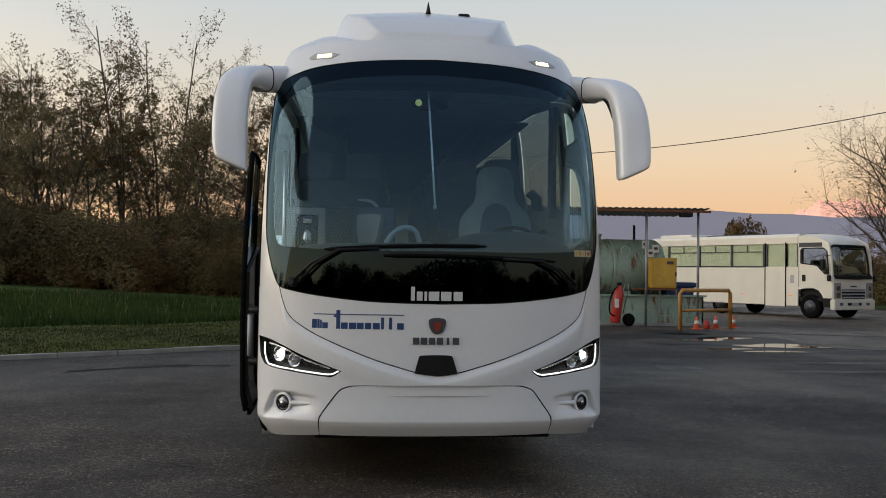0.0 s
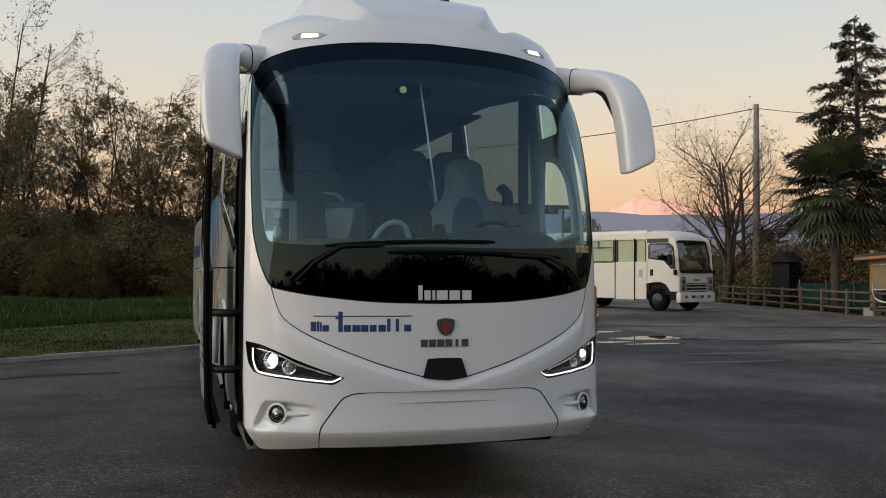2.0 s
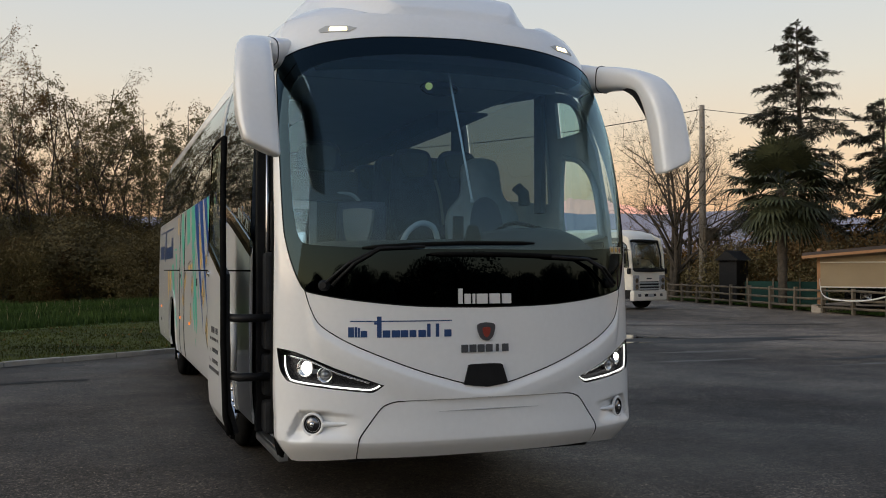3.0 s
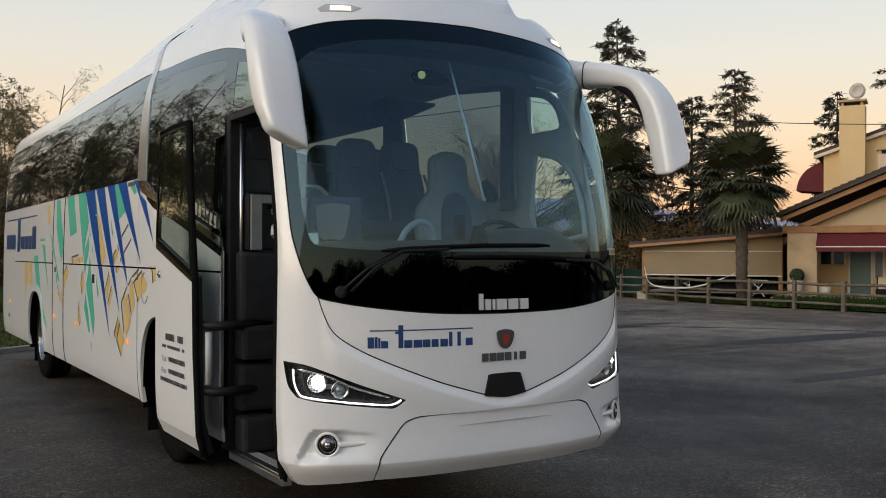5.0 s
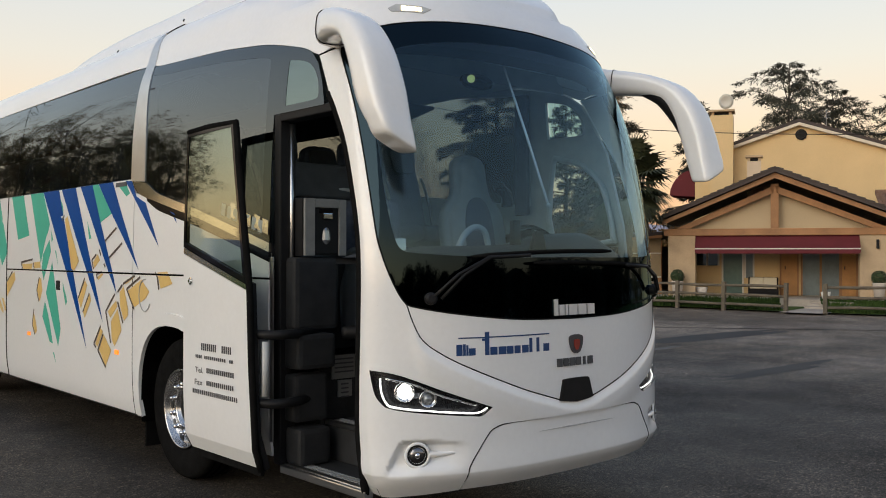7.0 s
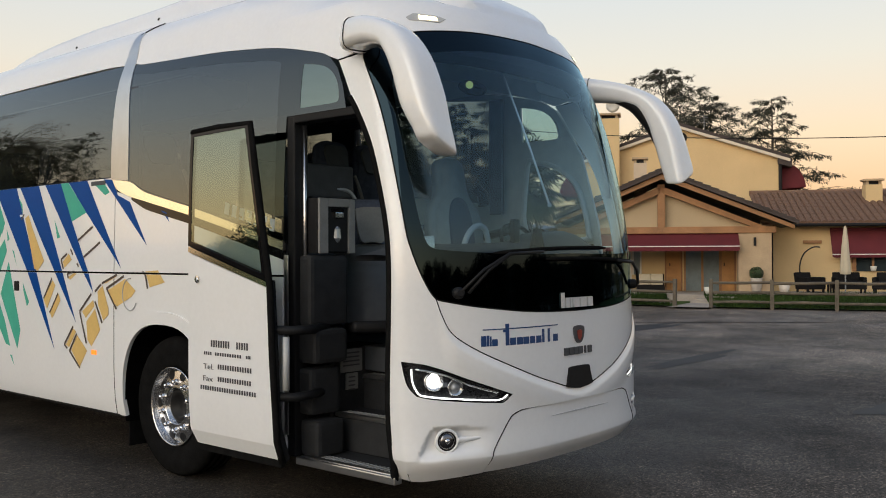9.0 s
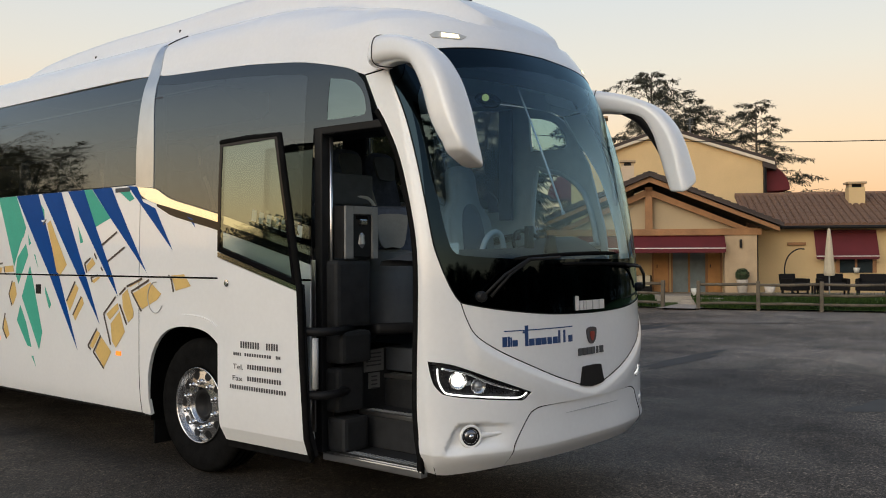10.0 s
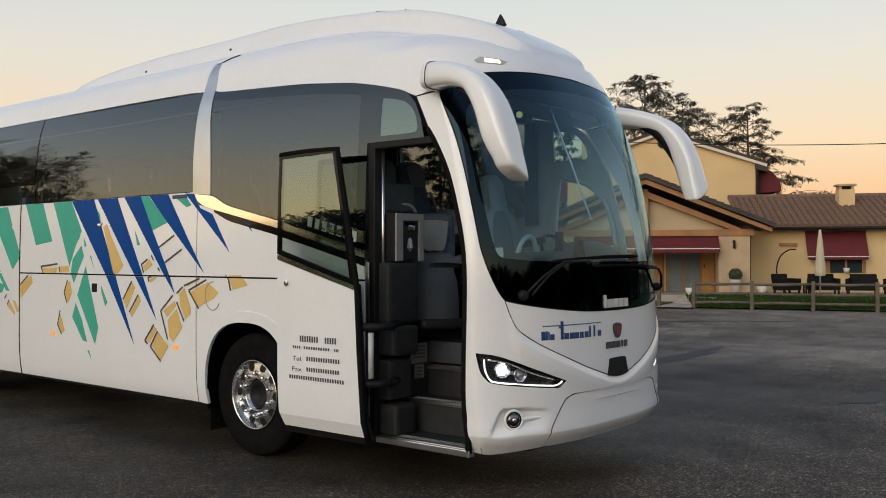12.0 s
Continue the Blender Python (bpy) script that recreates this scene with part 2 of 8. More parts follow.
def rusted(name, clean):
    """The clean paint with rust that runs down from its scars."""
    m = clean.copy()
    m.name = name
    t = m.node_tree
    b = t.nodes["Principled BSDF"]
    src = b.inputs["Base Color"].links[0].from_socket
    c, mp = t.nodes.new("ShaderNodeTexCoord"), t.nodes.new("ShaderNodeMapping")
    mp.inputs["Scale"].default_value = (3.4, 1.0, 0.75)
    link(t, c.outputs["Object"], mp.inputs["Vector"])
    n = t.nodes.new("ShaderNodeTexNoise")
    n.inputs["Scale"].default_value, n.inputs["Detail"].default_value, n.inputs["Roughness"].default_value = 1.6, 8, 0.68
    link(t, mp.outputs[0], n.inputs["Vector"])
    r = t.nodes.new("ShaderNodeValToRGB")
    r.color_ramp.elements[0].position, r.color_ramp.elements[0].color = 0.51, (0, 0, 0, 1)
    r.color_ramp.elements[1].position, r.color_ramp.elements[1].color = 0.62, (1, 1, 1, 1)
    link(t, n.outputs["Fac"], r.inputs[0])
    x = t.nodes.new("ShaderNodeMix")
    x.data_type = "RGBA"
    x.inputs["B"].default_value = (0.17, 0.075, 0.03, 1)
    link(t, r.outputs[0], x.inputs["Factor"])
    link(t, src, x.inputs["A"])
    link(t, x.outputs["Result"], b.inputs["Base Color"])
    return m


TANK_RUSTED = rusted("rusted_green_paint", TANK_GREEN)
# ---------------------------------------------------------------- mesh helpers
def obj(name, bm, material, parent=None, label="", smooth=False):
    me = bpy.data.meshes.new(name)
    bm.to_mesh(me)
    bm.free()
    if smooth:
        for p in me.polygons:
            p.use_smooth = True
    me.materials.append(material)
    ob = new(name, me)
    if parent is not None:
        ob.parent = parent
    if label:
        ob["label"] = label
    return ob


def part(name, bm, material, parent, label="", smooth=False):
    return obj(name, bm, material, parent, label, smooth)


def twin(ob, m, parent=None):
    """A second piece on the same mesh, at the pose m under its parent."""
    o = ob.copy()
    scene.collection.objects.link(o)
    if parent is not None:
        o.parent = parent
    o.matrix_basis = m
    return o


def thing(name, label, category, group="", at=(0, 0, 0), turn=0.0, kind=""):
    e = new(name)
    e.empty_display_size = 0.2
    e.matrix_basis = pose(*at, 0, 0, turn)
    return tagged(e, label, category, group, kind)


def box(bm, x0, y0, z0, x1, y1, z1, bevel=0.0, m=None):
    r = bmesh.ops.create_cube(bm, size=1.0)["verts"]
    for v in r:
        v.co = Vector(((x0 + x1) / 2 + v.co.x * (x1 - x0), (y0 + y1) / 2 + v.co.y * (y1 - y0), (z0 + z1) / 2 + v.co.z * (z1 - z0)))
    if bevel:
        es = list({e for v in r for e in v.link_edges})
        g = bmesh.ops.bevel(bm, geom=es, offset=bevel, segments=2, affect="EDGES", profile=0.6)
        r = list({v for f in g["faces"] for v in f.verts} | {v for v in r if v.is_valid})
    if m is not None:
        bmesh.ops.transform(bm, matrix=m, verts=[v for v in r if v.is_valid])
    return bm


def cube(x0, y0, z0, x1, y1, z1, bevel=0.0, m=None):
    return box(bmesh.new(), x0, y0, z0, x1, y1, z1, bevel, m)


def tube(bm, pts, radii, n=10, cap=True):
    """A round bar along points, of changing radius."""
    pts = [Vector(p) for p in pts]
    if not isinstance(radii, (list, tuple)):
        radii = [radii] * len(pts)
    rings = []
    side = None
    for i, p in enumerate(pts):
        d = (pts[min(i + 1, len(pts) - 1)] - pts[max(i - 1, 0)]).normalized()
        if side is None:
            side = d.orthogonal().normalized()
        side = (side - d * side.dot(d)).normalized()
        up = d.cross(side)
        rings.append([bm.verts.new(p + radii[i] * (math.cos(a) * side + math.sin(a) * up)) for a in (2 * math.pi * k / n for k in range(n))])
    for a, b in zip(rings, rings[1:]):
        for k in range(n):
            bm.faces.new((a[k], a[(k + 1) % n], b[(k + 1) % n], b[k]))
    if cap:
        bm.faces.new(list(reversed(rings[0])))
        bm.faces.new(rings[-1])
    return bm


def rod(pts, radii, n=10):
    return tube(bmesh.new(), pts, radii, n)


def lathe(bm, profile, n=32, m=None, cap=True):
    """Turns a profile of (radius, height) round the z axis."""
    rings = []
    for r, h in profile:
        rings.append([bm.verts.new((r * math.cos(a), r * math.sin(a), h)) for a in (2 * math.pi * k / n for k in range(n))])
    for a, b in zip(rings, rings[1:]):
        for k in range(n):
            bm.faces.new((a[k], a[(k + 1) % n], b[(k + 1) % n], b[k]))
    if cap and profile[0][0] > 1e-4:
        bm.faces.new(list(reversed(rings[0])))
    if cap and profile[-1][0] > 1e-4:
        bm.faces.new(rings[-1])
    if m is not None:
        bmesh.ops.transform(bm, matrix=m, verts=[v for r in rings for v in r])
    return bm


def turned(profile, n=32, m=None, cap=True):
    return lathe(bmesh.new(), profile, n, m, cap)


def prism(outline, depth, m=None):
    """A plate: an outline in x and y, thick along z from 0 to depth."""
    bm = bmesh.new()
    a = [bm.verts.new((x, y, 0)) for x, y in outline]
    b = [bm.verts.new((x, y, depth)) for x, y in outline]
    n = len(a)
    for i in range(n):
        bm.faces.new((a[i], a[(i + 1) % n], b[(i + 1) % n], b[i]))
    bm.faces.new(list(reversed(a)))
    bm.faces.new(b)
    bmesh.ops.triangulate(bm, faces=[f for f in bm.faces if len(f.verts) > 4])
    bmesh.ops.recalc_face_normals(bm, faces=bm.faces)
    if m is not None:
        bmesh.ops.transform(bm, matrix=m, verts=bm.verts)
    return bm


def spline(pts, n=6, closed=False):
    """Points of a smooth curve through pts, of any dimension."""
    pts = [np.array(p, float) for p in pts]
    k, res = len(pts), []
    for i in range(k if closed else k - 1):
        p0, p1, p2, p3 = (pts[j % k] if closed else pts[min(max(j, 0), k - 1)] for j in (i - 1, i, i + 1, i + 2))
        for t in np.arange(n) / n:
            res.append(tuple(0.5 * (2 * p1 + (p2 - p0) * t + (2 * p0 - 5 * p1 + 4 * p2 - p3) * t * t + (3 * p1 - p0 - 3 * p2 + p3) * t ** 3)))
    if not closed:
        res.append(tuple(pts[-1]))
    return res


def pchip(xs, ys):
    """A smooth curve through points that makes no overshoot."""
    xs, ys = np.array(xs, float), np.array(ys, float)
    h = np.diff(xs)
    d = np.diff(ys) / h
    m = np.zeros(len(xs))
    m[0], m[-1] = d[0], d[-1]
    for i in range(1, len(xs) - 1):
        if d[i - 1] * d[i] > 0:
            m[i] = 3 * (h[i - 1] + h[i]) / ((2 * h[i] + h[i - 1]) / d[i - 1] + (h[i] + 2 * h[i - 1]) / d[i])

    def f(x):
        x = min(max(x, xs[0]), xs[-1])
        i = min(max(int(np.searchsorted(xs, x, side="right")) - 1, 0), len(xs) - 2)
        t = (x - xs[i]) / h[i]
        return float((2 * t ** 3 - 3 * t * t + 1) * ys[i] + (t ** 3 - 2 * t * t + t) * h[i] * m[i] + (3 * t * t - 2 * t ** 3) * ys[i + 1] + (t ** 3 - t * t) * h[i] * m[i + 1])

    return f


def patch(name, loops, surface, material, parent, label="", step=0.08, thick=0.018, off=0.0, cuts=()):
    """A curved panel: closed outlines in the surface's two coordinates (the first is the edge, the others are holes),
    laid on the surface with true normals, and given a returned edge of its own thickness."""
    bm = bmesh.new()
    edges = []
    for loop in loops:
        vs = [bm.verts.new((a, b, 0)) for a, b in loop]
        edges += [bm.edges.new((vs[i], vs[(i + 1) % len(vs)])) for i in range(len(vs))]
    bmesh.ops.triangle_fill(bm, use_beauty=True, use_dissolve=False, edges=edges)
    lo = [min(p[i] for p in loops[0]) for i in (0, 1)]
    hi = [max(p[i] for p in loops[0]) for i in (0, 1)]
    for axis in (0, 1):
        n = max(1, int((hi[axis] - lo[axis]) / step))
        for k in range(1, n):
            co, no = [0, 0, 0], [0, 0, 0]
            co[axis], no[axis] = lo[axis] + (hi[axis] - lo[axis]) * k / n, 1
            bmesh.ops.bisect_plane(bm, geom=bm.verts[:] + bm.edges[:] + bm.faces[:], dist=1e-5, plane_co=co, plane_no=no)
    for z in cuts:
        bmesh.ops.bisect_plane(bm, geom=bm.verts[:] + bm.edges[:] + bm.faces[:], dist=1e-5, plane_co=(0, z, 0), plane_no=(0, 1, 0))
    bm.verts.ensure_lookup_table()
    e = 1e-3
    pos, nor = [], []
    for v in bm.verts:
        a, b = v.co.x, v.co.y
        p = Vector(surface(a, b))
        n = (Vector(surface(a + e, b)) - Vector(surface(a - e, b))).cross(Vector(surface(a, b + e)) - Vector(surface(a, b - e)))
        n = n.normalized() if n.length > 1e-12 else Vector((0, -1, 0))
        pos.append(p)
        nor.append(n)
    for f in bm.faces:
        if f.normal.z < 0:
            f.normal_flip()
    verts = [p + n * off for p, n in zip(pos, nor)]
    faces = [[v.index for v in f.verts] for f in bm.faces]
    loopn = [nor[i] for f in faces for i in f]
    flat = len(faces)
    for ed in bm.edges:
        if len(ed.link_faces) == 1:
            f = ed.link_faces[0]
            i, j = ed.verts[0].index, ed.verts[1].index
            order = [v.index for v in f.verts]
            if order[(order.index(i) + 1) % len(order)] != j:
                i, j = j, i
            k = len(verts)
            verts += [verts[i], verts[j], verts[j] - nor[j] * thick, verts[i] - nor[i] * thick]
            faces.append([k + 1, k, k + 3, k + 2])
            loopn += [Vector((0, 0, 0))] * 4
    bm.free()
    me = bpy.data.meshes.new(name)
    me.from_pydata([tuple(v) for v in verts], [], faces)
    for i, p in enumerate(me.polygons):
        p.use_smooth = i < flat
    me.normals_split_custom_set([tuple(n) for n in loopn])
    me.materials.append(material)
    ob = new(name, me)
    ob.parent = parent
    if label:
        ob["label"] = label
    return ob


# ---------------------------------------------------------------- ground
def asphalt():
    m = bpy.data.materials.new("asphalt")
    m.use_nodes = True
    t = m.node_tree
    b = t.nodes["Principled BSDF"]
    b.inputs["Specular IOR Level"].default_value = 0.26
    c = t.nodes.new("ShaderNodeTexCoord")

    def noise_at(scale, detail, rough=0.55):
        n = t.nodes.new("ShaderNodeTexNoise")
        n.inputs["Scale"].default_value, n.inputs["Detail"].default_value, n.inputs["Roughness"].default_value = scale, detail, rough
        link(t, c.outputs["Object"], n.inputs["Vector"])
        return n.outputs["Fac"]

    def ramp_of(src, stops):
        r = t.nodes.new("ShaderNodeValToRGB")
        r.color_ramp.elements[0].position, r.color_ramp.elements[0].color = stops[0][0], (*stops[0][1], 1)
        r.color_ramp.elements[1].position, r.color_ramp.elements[1].color = stops[-1][0], (*stops[-1][1], 1)
        for p, col in stops[1:-1]:
            r.color_ramp.elements.new(p).color = (*col, 1)
        link(t, src, r.inputs[0])
        return r.outputs[0]

    def mixed(a, bb, kind, fac=1.0):
        x = t.nodes.new("ShaderNodeMix")
        x.data_type, x.blend_type = "RGBA", kind
        x.inputs["Factor"].default_value = fac
        link(t, a, x.inputs["A"])
        link(t, bb, x.inputs["B"])
        return x.outputs["Result"]

    big = ramp_of(noise_at(0.16, 6), [(0.38, (0.046, 0.039, 0.032)), (0.5, (0.071, 0.060, 0.050)), (0.62, (0.106, 0.090, 0.075))])
    mid = ramp_of(noise_at(1.3, 6, 0.65), [(0.34, (0.56, 0.56, 0.56)), (0.64, (1.32, 1.31, 1.30))])
    fine = ramp_of(noise_at(42, 6, 0.85), [(0.40, (0.25, 0.25, 0.25)), (0.51, (0.85, 0.85, 0.85)), (0.62, (2.9, 2.8, 2.7))])
    chip = t.nodes.new("ShaderNodeTexVoronoi")
    chip.inputs["Scale"].default_value = 75
    link(t, c.outputs["Object"], chip.inputs["Vector"])
    tone = t.nodes.new("ShaderNodeSeparateColor")
    link(t, chip.outputs["Color"], tone.inputs[0])
    chips = ramp_of(tone.outputs[0], [(0.0, (0.5, 0.5, 0.5)), (0.72, (0.9, 0.9, 0.9)), (1.0, (2.3, 2.2, 2.1))])
    coarse = ramp_of(noise_at(13, 5, 0.85), [(0.38, (0.55, 0.55, 0.55)), (0.5, (0.92, 0.92, 0.92)), (0.64, (1.75, 1.72, 1.68))])
    col = mixed(mixed(mixed(mixed(big, mid, "MULTIPLY"), fine, "MULTIPLY"), chips, "MULTIPLY"), coarse, "MULTIPLY")
    # Paler towards larger x and, slightly, smaller y; noise breaks the edge.
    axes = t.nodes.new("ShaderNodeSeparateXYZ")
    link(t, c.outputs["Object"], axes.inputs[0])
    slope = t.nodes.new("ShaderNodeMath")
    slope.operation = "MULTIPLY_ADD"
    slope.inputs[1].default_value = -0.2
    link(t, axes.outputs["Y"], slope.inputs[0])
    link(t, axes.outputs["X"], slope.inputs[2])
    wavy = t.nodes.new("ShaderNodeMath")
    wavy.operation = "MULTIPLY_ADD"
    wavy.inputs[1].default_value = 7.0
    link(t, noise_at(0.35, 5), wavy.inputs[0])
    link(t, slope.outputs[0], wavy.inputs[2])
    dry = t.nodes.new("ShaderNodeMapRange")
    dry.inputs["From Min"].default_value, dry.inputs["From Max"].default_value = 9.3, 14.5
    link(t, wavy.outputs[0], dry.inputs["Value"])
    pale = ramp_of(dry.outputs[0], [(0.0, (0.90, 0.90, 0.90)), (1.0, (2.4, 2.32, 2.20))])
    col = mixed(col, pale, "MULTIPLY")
    link(t, col, b.inputs["Base Color"])
    rr = ramp_of(noise_at(0.22, 5), [(0.38, (0.50, 0.50, 0.50)), (0.60, (0.76, 0.76, 0.76))])
    link(t, rr, b.inputs["Roughness"])
    bp = t.nodes.new("ShaderNodeBump")
    bp.inputs["Strength"].default_value, bp.inputs["Distance"].default_value = 1.0, 0.010
    link(t, noise_at(42, 6, 0.85), bp.inputs["Height"])
    link(t, bp.outputs[0], b.inputs["Normal"])
    return m


ASPHALT = asphalt()


def sheet(name, outline, z, material, label, kind="structure"):
    bm = bmesh.new()
    vs = [bm.verts.new((x, y, z)) for x, y in outline]
    es = [bm.edges.new((vs[i], vs[(i + 1) % len(vs)])) for i in range(len(vs))]
    bmesh.ops.triangle_fill(bm, use_beauty=True, edges=es)
    for f in bm.faces:
        if f.normal.z < 0:
            f.normal_flip()
    return tagged(obj(name, bm, material), label, "ground", kind=kind)


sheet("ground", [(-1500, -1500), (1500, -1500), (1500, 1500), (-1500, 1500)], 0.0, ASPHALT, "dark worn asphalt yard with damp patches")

# ---------------------------------------------------------------- the coach
F = pchip([.3, .36, .47, .75, 1.05, 1.3, 1.7, 2.2, 2.7, 3.0, 3.12, 3.3, 3.38, 3.455, 3.56], [-.02, -.045, -.085, -.085, -.078, -.072, -.055, .02, .15, .27, .33, .46, .545, .645, .83])
W = pchip([.3, .42, .55, .8, 1.3, 2.0, 2.5, 2.9, 3.1, 3.25, 3.30, 3.36, 3.42, 3.46, 3.56], [1.20, 1.245, 1.262, 1.272, 1.272, 1.262, 1.24, 1.20, 1.16, 1.11, 1.05, .95, .83, .70, .40])
W_REAR = pchip([3.1, 3.25, 3.35, 3.42, 3.48, 3.53, 3.57, 3.60], [1.16, 1.11, 1.082, 1.05, 1.0, .94, .86, .70])
SHOULDER = pchip([.85, 1.1, 1.45, 1.76, 2.2], [0, .15, .62, .86, 1])


def wide(y, z):
    """Half the width of the body: its shoulders rise from the front to the first window pillar."""
    if z <= 3.1 or y < .85:
        return W(z)
    t = SHOULDER(y)
    return W(min(z, 3.56)) * (1 - t) + W_REAR(z) * t


D = pchip([.3, .8, 2.5, 3.1, 3.56], [.36, .42, .45, .5, .5])
_th = np.linspace(0, math.pi / 2, 4001)
_X, _Y = np.sin(_th) ** (2 / 2.8), 1 - np.cos(_th) ** (2 / 1.4)
_s = np.concatenate([[0], np.cumsum(np.hypot(np.diff(_X * 1.27), np.diff(_Y * .42)))])
S = float(_s[-1])
REAR = 11.65


def shell(s, z):
    """The coach's outer skin: s runs round the front from its middle, then straight back along the side."""
    a = abs(s)
    if a <= S:
        x, y = W(z) * float(np.interp(a, _s, _X)), F(z) + D(z) * float(np.interp(a, _s, _Y))
    else:
        y = F(z) + D(z) + a - S
        x = wide(y, z)
    return (math.copysign(x, s), y, z)


def s_side(y, z):
    return S + y - F(z) - D(z)


def side_l(a, z):
    """The flank on the entrance side; a is minus the distance from the front, so that outlines turn the right way."""
    return (-wide(-a, z), -a, z)


def side_r(y, z):
    return (wide(y, z), y, z)


def mirror(pts):
    return [(-a, b) for a, b in reversed(pts)]


coach = thing("coach", "white touring coach with lit headlights and open front door", "coach")
WS_HALF = spline([(0, 1.297), (.455, 1.308), (.856, 1.347), (1.10, 1.387), (1.16, 1.408), (1.20, 1.462), (1.248, 1.566), (1.29, 1.69), (1.316, 1.82), (1.342, 2.2), (1.366, 2.55), (1.388, 2.78), (1.385, 2.87), (1.345, 2.935), (1.24, 2.98), (1.12, 3.01), (.977, 3.035), (.604, 3.067), (0, 3.09)], 4)
CLEAR_HALF = spline([(0, 1.665), (.4, 1.662), (.8, 1.668), (1.10, 1.685), (1.18, 1.705), (1.215, 1.77), (1.245, 1.95), (1.265, 2.3), (1.275, 2.55), (1.26, 2.70), (1.19, 2.80), (1.05, 2.872), (.8, 2.918), (.5, 2.945), (0, 2.965)], 4)


def whole(half):
    """A loop from its right half, which runs from the lower middle to the upper middle."""
    return [p for p in half] + [(-a, b) for a, b in reversed(half[1:-1])]


frit = patch("windscreen_border", [whole(WS_HALF), whole(CLEAR_HALF)], shell, FRIT, coach, "gloss black windscreen border", step=0.07, thick=0.006)
screen = patch("windscreen", [whole(CLEAR_HALF)], shell, WINDSCREEN, coach, "large curved windscreen", step=0.07, thick=0.0)
GAP = 0.004
V_HALF = spline([(0, .797), (.13, .815), (.27, .853), (.485, .921), (.80, 1.046), (.97, 1.13), (1.075, 1.207), (1.125, 1.30), (1.152, 1.38), (1.16, 1.408)], 4)
low = [p for p in WS_HALF if p[0] < 1.165 and p[1] < 1.42]
panel = low + [(a, b + GAP) for a, b in reversed(V_HALF)] 
front_panel = patch("front_panel", [[(a, b - .005 if i < len(low) else b) for i, (a, b) in enumerate(panel[:-1])] + [(0, V_HALF[0][1] + GAP)] + [(-a, b - .005 if i < len(low) else b) for i, (a, b) in reversed(list(enumerate(panel[:-1]))) if a > 0]], shell, WHITE, coach, "glossy white front panel", step=0.07)


def ease(t):
    t = min(1.0, max(0.0, t))
    return t * t * (3 - 2 * t)


FOG_TOP = [(.78, .648), (1.0, .664), (1.15, .675), (1.20, .668), (1.235, .642), (1.285, .56), (1.33, .478)]


def lip(z):
    """The lower edge of the bumper: it swells towards a crease and falls back under it."""
    return .008 * ease((.62 - z) / .144) if z > .476 else .008 - .42 * (.476 - z)


def relief(s, z):
    """How far the bumper stands proud of the plain skin: a swelling under the front panel, hollows round the fog lights, the lip."""
    a = abs(s)
    d = float(np.interp(a, [p[0] for p in V_HALF], [p[1] for p in V_HALF])) - z
    r = .018 * ease(d / .06) * (1 - ease((d - .09) / .16)) * (1 - ease((a - 1.05) / .12)) if d > 0 else 0.0
    top = float(np.interp(a, [p[0] for p in FOG_TOP], [p[1] for p in FOG_TOP]))
    if z < top and .78 < a < 1.345:
        d = 1.0
        for (a0, z0), (a1, z1) in zip(FOG_TOP, FOG_TOP[1:]):
            q = min(1.0, max(0.0, ((a - a0) * (a1 - a0) + (z - z0) * (z1 - z0)) / ((a1 - a0) ** 2 + (z1 - z0) ** 2)))
            d = min(d, math.hypot(a - a0 - q * (a1 - a0), z - z0 - q * (z1 - z0)))
        r -= .042 * ease(d / .032) * (1 - ease((d - .06) / .15)) * ease((a - .80) / .26) * ease((z - .46) / .08)
    return r + lip(z)


def pushed(s, z, r):
    p, q = shell(s - .004, z), shell(s + .004, z)
    n = Vector((q[1] - p[1], p[0] - q[0], 0)).normalized()
    c = shell(s, z)
    return (c[0] + n.x * r, c[1] + n.y * r, z)


def bumper_skin(s, z):
    return pushed(s, z, relief(s, z))


LP_HALF = [(0, .732)] + spline([(.52, .728), (.60, .722), (.65, .708), (.69, .685), (.76, .598), (.82, .52), (.838, .478), (.862, .372)], 4)
lower = [(a, b - GAP) for a, b in LP_HALF] + [(.4, .368), (0, .367)]
patch("lower_panel", [[(a - .004 if a else 0, b) for a, b in lower] + [(-a + .004, b) for a, b in reversed(lower[1:-1])]], lambda s, z: pushed(s, z, lip(z)), WHITE, coach, "white lower bumper panel", step=0.03, cuts=(.470, .476, .482))

HL_HALF = spline([(1.372, 1.045), (1.24, 1.028), (1.11, .986), (.976, .934), (.80, .871), (.668, .824)], 4)[:-1] + spline([(.668, .824), (.735, .782), (.80, .783), (1.0, .803), (1.20, .826), (1.29, .846)], 4)[:-1] + spline([(1.29, .846), (1.335, .895), (1.355, .95), (1.372, 1.045)], 3)[:-1]
side_edge = [p for p in WS_HALF if p[1] > 1.408 and p[1] < 2.9 and p[0] > 1.155]
OPEN_EDGE = spline([(1.575, 2.62), (1.536, 2.52), (1.47, 2.28), (1.432, 1.923), (1.42, 1.636), (1.433, 1.311), (1.462, .902), (1.485, .50), (1.48, .345)], 4)
SPLIT = 1.40
bump = [(0, V_HALF[0][1] - GAP)] + [(a, b - GAP) for a, b in V_HALF[1:] if b - GAP < SPLIT] + [(1.162, SPLIT), (1.430, SPLIT)] + [p for p in OPEN_EDGE if p[1] < SPLIT]
bump += [(1.38, .338), (1.30, .335), (1.1, .350), (.866, .366)]
bump += [(a + .002, b + .001) for a, b in reversed(LP_HALF[1:-1])] + [(0, LP_HALF[0][1])]
bump_loop = bump + [(-a, b) for a, b in reversed(bump[1:-1])]
